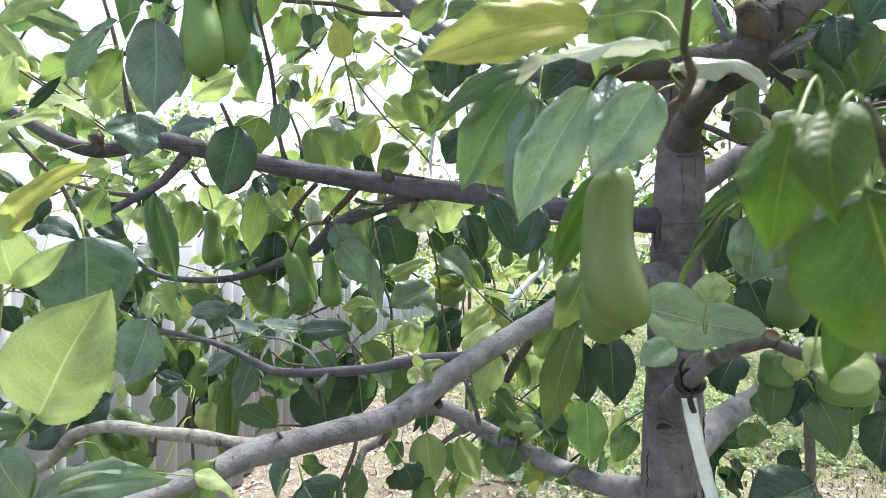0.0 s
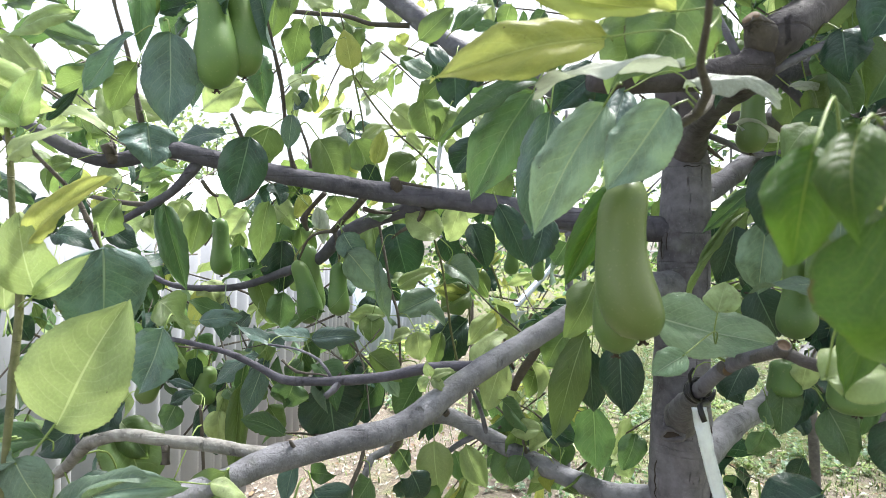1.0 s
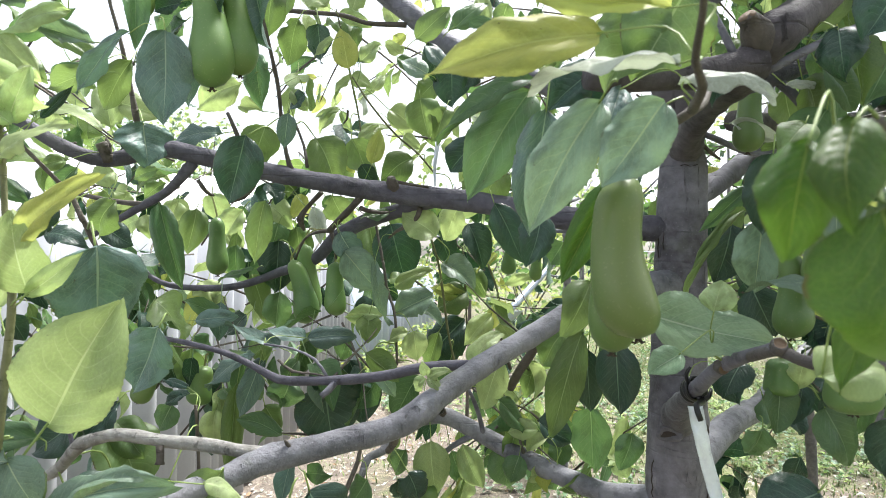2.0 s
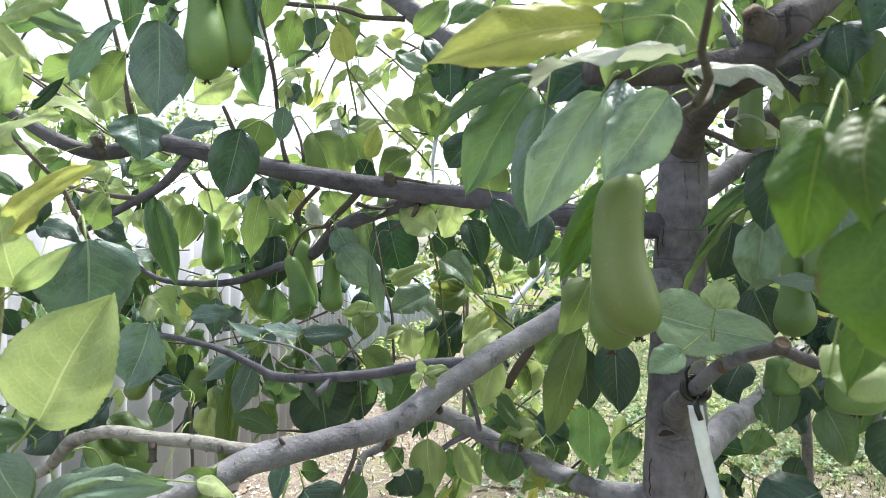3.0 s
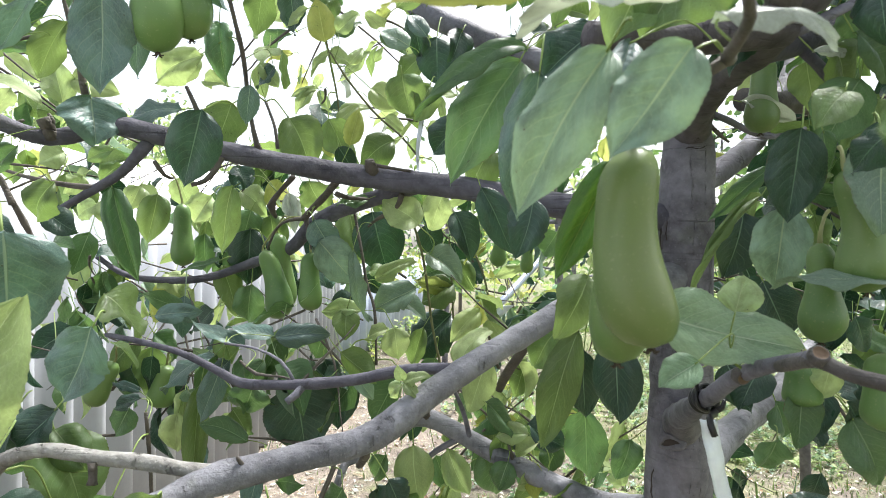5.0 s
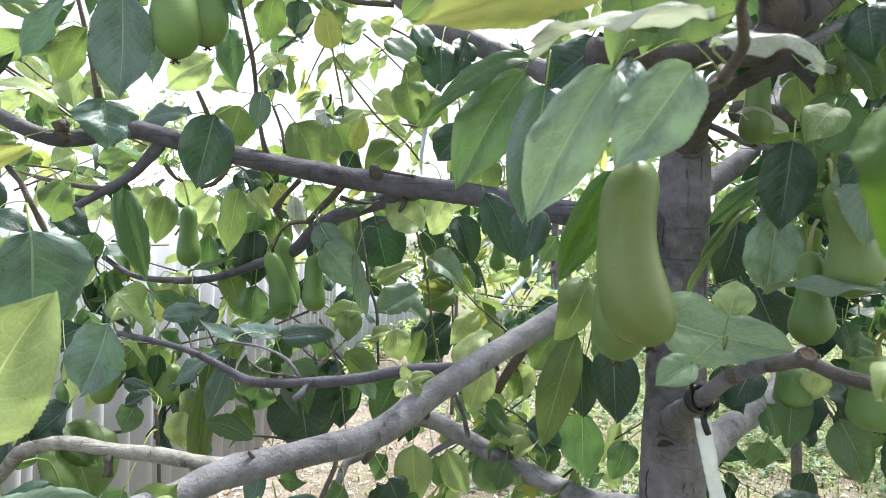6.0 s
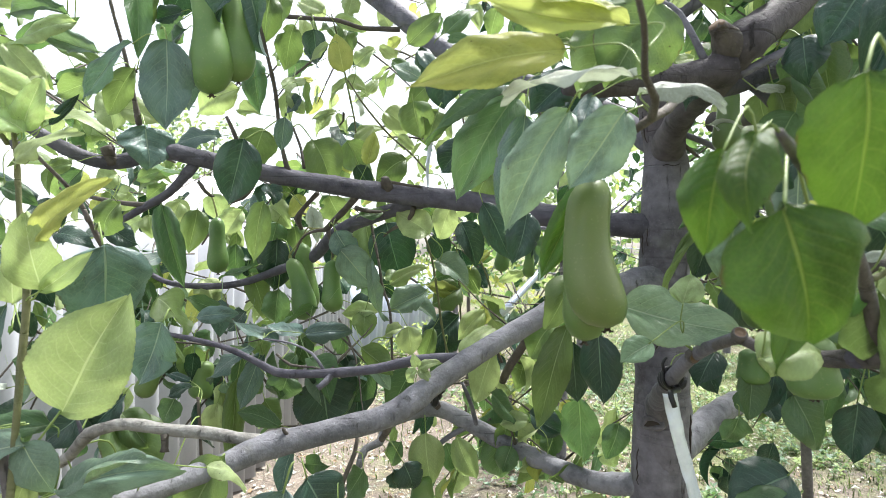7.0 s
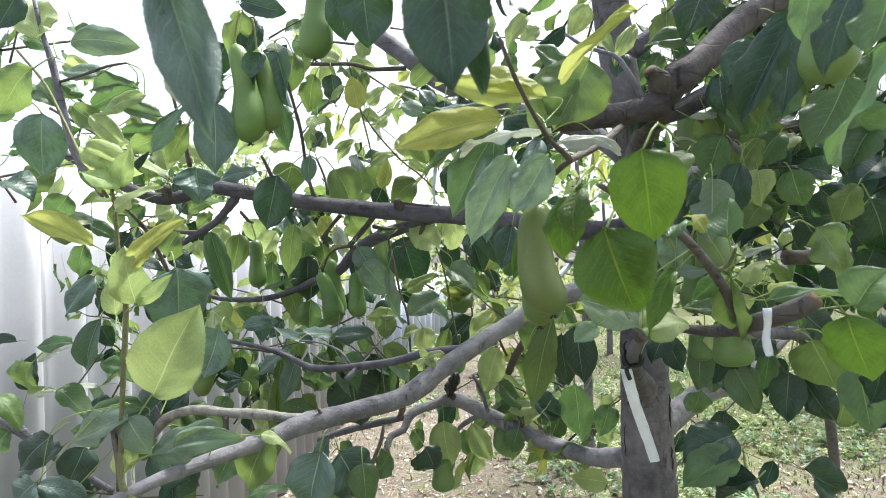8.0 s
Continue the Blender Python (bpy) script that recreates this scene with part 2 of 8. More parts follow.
def pear_material(name, deep, middle, ripe, blushing):
    """Smooth pear skin with fine pores, clouded colour and a faint brownish blush."""
    m, n, l, b = material(name)
    big, fine = texture(n, l, 11.0, 3), texture(n, l, 420.0, 2)
    r = ramp(n, ((0.3, deep), (0.5, middle), (0.72, ripe)))
    l.new(big.outputs[0], r.inputs[0])
    lent = ramp(n, ((0.62, (0, 0, 0)), (0.72, (1, 1, 1))))
    l.new(fine.outputs[0], lent.inputs[0])
    info = n.new("ShaderNodeObjectInfo")
    tint = n.new("ShaderNodeHueSaturation")
    l.new(math_node(n, l, "MULTIPLY_ADD", info.outputs["Random"], 0.3, 0.88), tint.inputs["Value"])
    l.new(mix_color(n, l, math_node(n, l, "MULTIPLY", lent.outputs[0], 0.35), r.outputs[0], (0.33, 0.36, 0.16)), tint.inputs["Color"])
    blush = texture(n, l, 9.0, 2, "Object", (1, 1, 0.45))
    br = ramp(n, ((0.46, (0, 0, 0)), (0.68, (1, 1, 1))))
    l.new(blush.outputs[0], br.inputs[0])
    l.new(mix_color(n, l, math_node(n, l, "MULTIPLY", br.outputs[0], blushing), tint.outputs[0], (0.19, 0.175, 0.07)), b.inputs["Base Color"])
    b.inputs["Roughness"].default_value = 0.42
    b.inputs["Subsurface Weight"].default_value = 0.06
    b.inputs["Subsurface Radius"].default_value = (0.004, 0.006, 0.002)
    b.inputs["Subsurface Scale"].default_value = 1.0
    bump(n, l, math_node(n, l, "MULTIPLY_ADD", fine.outputs[0], 0.3, big.outputs[0]), b, 0.15, 0.0015)
    return m


PEAR = pear_material("pear_skin", (0.07, 0.15, 0.033), (0.1, 0.185, 0.044), (0.14, 0.21, 0.056), 0.4)
PEAR_GREEN = pear_material("green_pear_skin", (0.085, 0.17, 0.046), (0.122, 0.222, 0.06), (0.175, 0.255, 0.078), 0.12)
CALYX = plain("dry_calyx", (0.06, 0.045, 0.03), 0.9, 0, 0.4, 200, 0.6)
STALK = plain("fruit_stalk", (0.25, 0.26, 0.1), 0.6, 0, 0.4, 90, 0.4)


# ---- builders ----
def mesh_object(name, bm, mat, smooth=True):
    me = bpy.data.meshes.new(name)
    bm.to_mesh(me)
    bm.free()
    for p in me.polygons:
        p.use_smooth = smooth
    for mt in (mat if isinstance(mat, (list, tuple)) else [mat]):
        me.materials.append(mt)
    return new(name, me)


def attach(ob, parent):
    ob.parent = parent
    up = parent
    place = Matrix.Identity(4)
    while up is not None:
        place = up.matrix_basis @ place if up.parent is None else up.matrix_parent_inverse @ up.matrix_basis @ place
        up = up.parent
    ob.matrix_parent_inverse = place.inverted()
    return ob


def part(name, bm, mat, parent, label="", smooth=True):
    ob = attach(mesh_object(name, bm, mat, smooth), parent)
    return tagged(ob, label) if label else ob


def thing(name, at, label, category, group="", kind=""):
    ob = new(name)
    ob.matrix_basis = Matrix.Translation(at)
    return tagged(ob, label, category, group, kind)


def spline(points, step):
    """Catmull-Rom through points of any width, resampled every step metres."""
    p = [np.array(q, float) for q in points]
    p = [2 * p[0] - p[1], *p, 2 * p[-1] - p[-2]]
    out = []
    for a, b, c, d in zip(p, p[1:], p[2:], p[3:]):
        n = max(2, int(np.linalg.norm((c - b)[:3]) / step))
        for k in range(n):
            t = k / n
            out.append(0.5 * (2 * b + (c - a) * t + (2 * a - 5 * b + 4 * c - d) * t * t + (3 * b - a - 3 * c + d) * t ** 3))
    out.append(p[-2])
    return out


def tube(bm, points, sides=10, step=0.012, rough=0.0, knots=0.0, cap_index=0, uv=None):
    """A tapering round stem along points (x, y, z, radius): uneven, with swellings at the nodes."""
    path = spline(points, step)
    ref = Vector((0.31, -0.2, 0.93))
    rings, side = [], None
    phase = sum(points[0][:3]) * 7
    for i, q in enumerate(path):
        c = Vector(q[:3])
        ahead = Vector(path[min(i + 1, len(path) - 1)][:3]) - Vector(path[max(i - 1, 0)][:3])
        ahead.normalize()
        if side is None:
            side = ahead.cross(ref if abs(ahead.dot(ref)) < 0.9 else Vector((1, 0, 0))).normalized()
        side = (side - ahead * side.dot(ahead)).normalized()
        other = ahead.cross(side)
        r = max(q[3], 0.0006)
        r *= 1 + knots * max(0, math.sin(i * step * 95 + phase)) ** 8
        ring = []
        for k in range(sides):
            a = 2 * math.pi * k / sides
            d = side * math.cos(a) + other * math.sin(a)
            w = 1 + rough * (noise.noise((c + d * r) * 45) + 0.5 * noise.noise((c + d * r) * 140))
            ring.append(bm.verts.new(c + d * r * w))
        rings.append(ring)
    for a, b in zip(rings, rings[1:]):
        for k in range(sides):
            bm.faces.new((a[k], a[(k + 1) % sides], b[(k + 1) % sides], b[k]))
    for ring, flip in ((rings[0], True), (rings[-1], False)):
        f = bm.faces.new(ring[::-1] if flip else ring)
        if not flip:
            f.material_index = cap_index
    return bm


# ---- ground ----
def ground_height(x, y):
    return 0.035 * noise.noise((x * 0.5, y * 0.5, 0.3)) + 0.015 * noise.noise((x * 2.3, y * 2.3, 1.7))


def ground_material():
    m, n, l, b = material("garden_soil")
    patch, mid, fine = texture(n, l, 0.55, 5), texture(n, l, 7.0, 6), texture(n, l, 55.0, 6)
    soil = ramp(n, ((0.28, (0.055, 0.045, 0.035)), (0.5, (0.155, 0.127, 0.102)), (0.72, (0.31, 0.27, 0.225))))
    l.new(math_node(n, l, "MULTIPLY_ADD", mid.outputs[0], 0.5, math_node(n, l, "MULTIPLY", fine.outputs[0], 0.5)), soil.inputs[0])
    moss = ramp(n, ((0.3, (0.05, 0.066, 0.02)), (0.7, (0.165, 0.18, 0.07))))
    l.new(fine.outputs[0], moss.inputs[0])
    fac = ramp(n, ((0.47, (0, 0, 0)), (0.6, (1, 1, 1))))
    sep, tc = n.new("ShaderNodeSeparateXYZ"), n.new("ShaderNodeTexCoord")
    l.new(tc.outputs["Object"], sep.inputs[0])
    lawn = n.new("ShaderNodeMapRange")
    lawn.inputs["From Min"].default_value, lawn.inputs["From Max"].default_value = 0.2, 1.3
    lawn.inputs["To Min"].default_value, lawn.inputs["To Max"].default_value = -0.04, 0.08
    l.new(sep.outputs[0], lawn.inputs["Value"])
    spread = math_node(n, l, "MULTIPLY_ADD", patch.outputs[0], 0.6, math_node(n, l, "MULTIPLY", mid.outputs[0], 0.4))
    l.new(math_node(n, l, "ADD", spread, lawn.outputs[0]), fac.inputs[0])
    l.new(mix_color(n, l, fac.outputs[0], soil.outputs[0], moss.outputs[0]), b.inputs["Base Color"])
    b.inputs["Roughness"].default_value = 0.95
    bump(n, l, math_node(n, l, "ADD", mid.outputs[0], fine.outputs[0]), b, 0.9, 0.02)
    return m


def build_ground():
    bm = bmesh.new()
    xs = [-400, -120, -40, -15] + [-6 + 0.25 * i for i in range(65)] + [15, 40, 120, 400]
    ys = [-400, -60, -15, -5] + [-2 + 0.25 * i for i in range(69)] + [20, 30, 60, 150, 500]
    grid = [[bm.verts.new((x, y, ground_height(x, y) if abs(x) < 14 and -4 < y < 18 else 0)) for x in xs] for y in ys]
    for a, b in zip(grid, grid[1:]):
        for i in range(len(xs) - 1):
            bm.faces.new((a[i], a[i + 1], b[i + 1], b[i]))
    return tagged(mesh_object("ground", bm, ground_material()), "bare dry garden soil with patchy weeds", "ground", kind="structure")


build_ground()


# ---- fence of corrugated sheets ----
def slate_material(name, low, high, metal, rough):
    """Smooth grey sheet: faint clouding, thin weather streaks, grime towards single patches."""
    m, n, l, b = material(name)
    big, streak, fine = texture(n, l, 3.5, 5), texture(n, l, 11.0, 5, "Object", (2.5, 2.5, 0.1)), texture(n, l, 160.0, 4)
    r = ramp(n, ((0.3, low), (0.68, high)))
    v = math_node(n, l, "MULTIPLY_ADD", streak.outputs[0], 0.25, math_node(n, l, "MULTIPLY", big.outputs[0], 0.6))
    l.new(math_node(n, l, "MULTIPLY_ADD", fine.outputs[0], 0.15, v), r.inputs[0])
    stain = ramp(n, ((0.62, (0, 0, 0)), (0.72, (1, 1, 1))))
    l.new(big.outputs[0], stain.inputs[0])
    l.new(mix_color(n, l, math_node(n, l, "MULTIPLY", stain.outputs[0], 0.35), r.outputs[0], (0.22, 0.22, 0.23)), b.inputs["Base Color"])
    b.inputs["Roughness"].default_value, b.inputs["Metallic"].default_value = rough, metal
    bump(n, l, math_node(n, l, "MULTIPLY_ADD", fine.outputs[0], 0.4, big.outputs[0]), b, 0.12, 0.001)
    return m


SLATE = slate_material("asbestos_cement", (0.255, 0.265, 0.292), (0.37, 0.38, 0.412), 0.0, 0.3)
SLATE.node_tree.nodes["Principled BSDF"].inputs["Specular IOR Level"].default_value = 0.6
SHEET = slate_material("grey_blue_sheet", (0.3, 0.34, 0.44), (0.46, 0.5, 0.6), 0.0, 0.35)
NAIL = plain("rusty_nail", (0.09, 0.07, 0.06), 0.7, 0.5)
RAIL_WOOD = plain("weathered_wood", (0.24, 0.21, 0.18), 0.85, 0, 0.35, 50, 0.8)


def corrugated(bm, length, height, pitch, depth, thick=0.006, per=12):
    n = int(length / pitch * per)
    front, back = [], []
    for i in range(n + 1):
        x = length * i / n
        y = depth * 0.5 * math.cos(2 * math.pi * x / pitch)
        front.append([bm.verts.new((x, y - thick, z)) for z in (0, height * 0.5, height)])
        back.append([bm.verts.new((x, y, z)) for z in (0, height * 0.5, height)])
    for i in range(n):
        for k in range(2):
            bm.faces.new((front[i][k], front[i + 1][k], front[i + 1][k + 1], front[i][k + 1]))
            bm.faces.new((back[i][k + 1], back[i + 1][k + 1], back[i + 1][k], back[i][k]))
        bm.faces.new((front[i][2], front[i + 1][2], back[i + 1][2], back[i][2]))
        bm.faces.new((back[i][0], back[i + 1][0], front[i + 1][0], front[i][0]))
    for i in (0, n):
        for k in range(2):
            f = (front[i][k], front[i][k + 1], back[i][k + 1], back[i][k])
            bm.faces.new(f if i == 0 else f[::-1])


def fence(start, end, sheet, height, pitch, depth, mat, label, lean=0.0):
    """Corrugated sheets nailed upright, overlapping by half a wave, on two rails and posts behind."""
    a, b = Vector((*start, 0)), Vector((*end, 0))
    run = (b - a).normalized()
    turn = math.atan2(run.y, run.x)
    body = thing("fence", (*start, 0), label, "fence")
    count = math.ceil((b - a).length / (sheet - pitch * 0.5))
    rng = random.Random(4)
    for i in range(count):
        bm = bmesh.new()
        corrugated(bm, sheet, height, pitch, depth)
        at = a + run * i * (sheet - pitch * 0.5)
        m = Matrix.Translation((at.x, at.y, rng.uniform(-0.03, 0.03))) @ Matrix.Rotation(turn, 4, "Z") @ Matrix.Rotation(radians(lean + rng.uniform(-0.4, 0.4)), 4, "Y") @ Matrix.Translation((0, (-0.007 if i % 2 else 0.0), 0))
        bm.transform(m)
        panel = part("sheet", bm, mat, body)
        bm = bmesh.new()
        c = m @ Vector((pitch * 3, -depth * 0.5 - 0.005, height - 0.35 + rng.uniform(-0.05, 0.05)))
        bmesh.ops.create_icosphere(bm, subdivisions=2, radius=0.007, matrix=Matrix.Translation(c))
        part("nail", bm, NAIL, panel, "dark nail head")
    side = Vector((-run.y, run.x, 0)) * (depth + 0.03)
    for z in (0.45, height - 0.35):
        bm = bmesh.new()
        bmesh.ops.create_cube(bm, size=1)
        L = count * (sheet - pitch * 0.5)
        bm.transform(Matrix.Translation(a + side + run * L * 0.5 + Vector((0, 0, z))) @ Matrix.Rotation(turn, 4, "Z") @ Matrix.Diagonal((L, 0.04, 0.08, 1)))
        part("rail", bm, RAIL_WOOD, body, smooth=False)
    for i in range(0, count + 1, 2):
        bm = bmesh.new()
        p = a + side * 2 + run * i * (sheet - pitch * 0.5)
        tube(bm, [(p.x, p.y, -0.3, 0.045), (p.x, p.y, 0.7, 0.044), (p.x, p.y, height + 0.02, 0.04)], 8, 0.2)
        part("post", bm, RAIL_WOOD, body)
    return body


fence((-1.17, -2.6), (-0.98, 6.0), 1.13, 1.56, 0.165, 0.064, SLATE, "grey-white corrugated cement sheet fence on wooden rails")
fence((-1.0, 6.1), (-0.2, 9.5), 1.05, 1.12, 0.25, 0.085, SHEET, "blue-grey ribbed sheet fence leaning a little", 7.0)


# ---- the pear tree ----
TRUNK_AT = (0.345, 0.875)
tree = thing("pear_tree", (*TRUNK_AT, 0), "young pear tree with smooth grey bark and many hanging green leaves", "tree")


WOOD = []


def stem(name, points, mat=BARK, sides=12, rough=0.06, knots=0.1, label="", cap=None, step=0.012):
    bm = bmesh.new()
    WOOD.extend(Vector(q[:3]) for q in spline(points, 0.015))
    tube(bm, points, sides, step, rough, knots, 1 if cap else 0)
    return part(name, bm, [mat, cap] if cap else mat, tree, label)


TRUNK = [(0.339, 0.875, -0.06, 0.075), (0.339, 0.875, 0.05, 0.06), (0.339, 0.875, 0.4, 0.05), (0.337, 0.873, 0.75, 0.046), (0.336, 0.872, 0.92, 0.043), (0.338, 0.872, 1.08, 0.0385), (0.34, 0.872, 1.22, 0.0363), (0.343, 0.872, 1.35, 0.0335), (0.341, 0.873, 1.4, 0.029), (0.329, 0.88, 1.5, 0.03), (0.316, 0.89, 1.65, 0.031), (0.312, 0.9, 1.85, 0.029), (0.324, 0.92, 2.1, 0.024), (0.334, 0.93, 2.5, 0.014)]
stem("trunk", TRUNK, BARK_TRUNK, 28, 0.05, 0.03, "straight grey trunk with cracks and old pruning scars")
stem("limb", [(0.331, 0.87, 1.278, 0.0195), (0.265, 0.88, 1.282, 0.0181), (0.151, 0.93, 1.302, 0.0182), (0.057, 0.96, 1.322, 0.0170), (-0.088, 0.97, 1.338, 0.0163), (-0.166, 0.95, 1.348, 0.0151), (-0.232, 0.93, 1.357, 0.0139), (-0.292, 0.9, 1.367, 0.0130), (-0.355, 0.87, 1.379, 0.0130), (-0.399, 0.86, 1.386, 0.0112), (-0.468, 0.84, 1.367, 0.0102), (-0.518, 0.82, 1.383, 0.0092), (-0.55, 0.8, 1.407, 0.0082), (-0.58, 0.79, 1.424, 0.0073), (-0.643, 0.76, 1.465, 0.0056)], BARK_GREY, 16)
stem("branch", [(-0.36, 0.872, 1.369, 0.0081), (-0.4, 0.88, 1.329, 0.0066), (-0.451, 0.9, 1.306, 0.0059), (-0.499, 0.92, 1.285, 0.0047), (-0.535, 0.93, 1.266, 0.0035)], BARK_GREY, 12)
stem("branch", [(-0.437, 0.893, 1.31, 0.0042), (-0.486, 0.91, 1.315, 0.0038), (-0.553, 0.93, 1.327, 0.0030), (-0.609, 0.95, 1.342, 0.0022)], BARK_DARK, 12)
stem("limb", [(-0.015, 0.985, 1.328, 0.0129), (-0.083, 1.02, 1.311, 0.0124), (-0.144, 1.05, 1.293, 0.0128), (-0.191, 1.07, 1.267, 0.0120), (-0.233, 1.1, 1.23, 0.0103), (-0.299, 1.12, 1.206, 0.0084), (-0.365, 1.13, 1.183, 0.0069), (-0.418, 1.13, 1.174, 0.0064), (-0.492, 1.13, 1.176, 0.0053), (-0.544, 1.15, 1.187, 0.0049), (-0.582, 1.15, 1.213, 0.0043)], BARK_GREY, 16)
stem("limb", [(0.323, 0.86, 1.2, 0.0240), (0.236, 0.81, 1.187, 0.0173), (0.182, 0.775, 1.177, 0.0144), (0.15, 0.76, 1.165, 0.0134), (0.112, 0.74, 1.145, 0.0130), (0.075, 0.72, 1.128, 0.0127), (0.04, 0.7, 1.11, 0.0130), (0.002, 0.68, 1.088, 0.0132), (-0.029, 0.66, 1.068, 0.0140), (-0.058, 0.648, 1.055, 0.0132), (-0.109, 0.63, 1.047, 0.0128), (-0.15, 0.61, 1.042, 0.0129), (-0.179, 0.595, 1.038, 0.0131), (-0.202, 0.57, 1.032, 0.0110), (-0.225, 0.55, 1.029, 0.0101), (-0.25, 0.52, 1.025, 0.0090), (-0.288, 0.475, 1.021, 0.0074), (-0.329, 0.43, 1.008, 0.0058)], BARK_PALE, 16)
stem("branch", [(-0.169, 0.6, 1.044, 0.0072), (-0.202, 0.598, 1.049, 0.0061), (-0.237, 0.603, 1.053, 0.0067), (-0.273, 0.61, 1.053, 0.0062), (-0.32, 0.615, 1.058, 0.0062), (-0.346, 0.62, 1.053, 0.0063), (-0.371, 0.63, 1.043, 0.0070), (-0.394, 0.65, 1.024, 0.0066), (-0.429, 0.68, 0.997, 0.0063), (-0.488, 0.72, 0.966, 0.0060)], BARK_LIGHT, 12)
stem("branch", [(-0.38, 0.635, 1.036, 0.0026), (-0.381, 0.63, 1.052, 0.0020), (-0.383, 0.628, 1.062, 0.0014)], BARK, 12)
stem("branch", [(0.04, 0.7, 1.111, 0.0071), (0.008, 0.72, 1.109, 0.0063), (-0.032, 0.735, 1.102, 0.0065), (-0.074, 0.75, 1.09, 0.0063), (-0.131, 0.757, 1.083, 0.0060), (-0.175, 0.765, 1.08, 0.0057), (-0.209, 0.775, 1.08, 0.0058), (-0.245, 0.785, 1.095, 0.0044), (-0.287, 0.8, 1.109, 0.0038), (-0.347, 0.82, 1.119, 0.0034), (-0.395, 0.84, 1.123, 0.0031)], BARK_GREY, 12)
stem("branch", [(-0.133, 0.757, 1.082, 0.0049), (-0.14, 0.75, 1.073, 0.0042), (-0.149, 0.745, 1.066, 0.0038)], BARK, 12)
stem("branch", [(-0.145, 0.76, 1.087, 0.0021), (-0.162, 0.77, 1.106, 0.0018), (-0.193, 0.78, 1.118, 0.0014), (-0.232, 0.79, 1.122, 0.0015)], BARK, 12)
stem("limb", [(0.328, 0.87, 0.889, 0.0195), (0.299, 0.88, 0.891, 0.0172), (0.256, 0.93, 0.876, 0.0156), (0.197, 0.98, 0.882, 0.0156), (0.139, 1.02, 0.899, 0.0153), (0.084, 1.05, 0.92, 0.0148), (0.036, 1.07, 0.941, 0.0140), (0.001, 1.075, 0.954, 0.0151), (-0.034, 1.07, 0.947, 0.0100), (-0.083, 1.05, 0.934, 0.0089), (-0.1, 1.03, 0.906, 0.0072), (-0.123, 1.02, 0.898, 0.0067), (-0.134, 1, 0.87, 0.0056), (-0.149, 0.98, 0.841, 0.0046)], BARK_PALE, 16)
stem("branch", [(0.074, 1.05, 0.918, 0.0044), (0.064, 1.04, 0.962, 0.0039), (0.051, 1.03, 0.998, 0.0034), (0.044, 1.03, 1.012, 0.0024)], BARK, 12)
stem("branch", [(0.06, 1.06, 0.927, 0.0055), (0.031, 1.06, 0.912, 0.0050), (0.006, 1.07, 0.891, 0.0045), (-0.009, 1.07, 0.864, 0.0035)], BARK, 12)
stem("branch", [(-0.083, 1.05, 0.929, 0.0059), (-0.143, 1.06, 0.916, 0.0070), (-0.226, 1.08, 0.894, 0.0071), (-0.291, 1.1, 0.87, 0.0062)], BARK, 12)
stem("branch", [(0.153, 0.95, 1.106, 0.0062), (0.142, 0.98, 1.079, 0.0069), (0.126, 1, 1.047, 0.0075), (0.114, 1.02, 1.015, 0.0067)], BARK_DARK, 12)
stem("limb", [(0.364, 0.88, 0.942, 0.0230), (0.434, 0.95, 0.961, 0.0213), (0.506, 1.03, 0.966, 0.0203), (0.588, 1.12, 0.961, 0.0200), (0.662, 1.2, 0.974, 0.0192), (0.753, 1.3, 0.991, 0.0171), (0.865, 1.4, 1.037, 0.0145)], BARK_PALE, 16)
stem("limb", [(0.36, 0.9, 1.32, 0.0185), (0.421, 0.95, 1.35, 0.0178), (0.477, 1, 1.379, 0.0168), (0.536, 1.05, 1.423, 0.0157), (0.594, 1.1, 1.49, 0.0144), (0.649, 1.15, 1.572, 0.0119), (0.695, 1.2, 1.689, 0.0090)], BARK, 16)
stem("branch", [(0.316, 0.83, 1.024, 0.0155), (0.29, 0.75, 1.055, 0.0139), (0.269, 0.68, 1.081, 0.0107), (0.247, 0.6, 1.112, 0.0075), (0.243, 0.545, 1.142, 0.0065), (0.241, 0.49, 1.162, 0.0051), (0.235, 0.441, 1.175, 0.0048)], BARK, 12)
stem("limb", [(0.326, 0.855, 1.033, 0.0159), (0.328, 0.846, 1.012, 0.0221), (0.334, 0.846, 0.969, 0.0260), (0.339, 0.852, 0.928, 0.0238), (0.34, 0.87, 0.889, 0.0162)], BARK_TRUNK, 16)
stem("limb", [(0.339, 0.9, 1.403, 0.0176), (0.278, 0.95, 1.467, 0.0169), (0.162, 1, 1.525, 0.0168), (0.012, 1.05, 1.603, 0.0177), (-0.053, 1.07, 1.66, 0.0180), (-0.122, 1.1, 1.724, 0.0175), (-0.248, 1.15, 1.828, 0.0151)], BARK, 16)
stem("branch", [(-0.068, 1.07, 1.647, 0.0050), (-0.099, 1.07, 1.648, 0.0045), (-0.138, 1.06, 1.646, 0.0040), (-0.176, 1.05, 1.655, 0.0039), (-0.223, 1.04, 1.655, 0.0039), (-0.279, 1.03, 1.656, 0.0039), (-0.343, 1.02, 1.663, 0.0029)], BARK_DARK, 12)
stem("twig", [(-0.233, 0.925, 1.364, 0.0052), (-0.24, 0.92, 1.392, 0.0034), (-0.242, 0.9, 1.435, 0.0029), (-0.242, 0.88, 1.48, 0.0033), (-0.245, 0.86, 1.514, 0.0028), (-0.251, 0.84, 1.555, 0.0027), (-0.256, 0.82, 1.586, 0.0023), (-0.258, 0.8, 1.615, 0.0019)], BARK_DARK, 8, rough=0.03, knots=0.25)
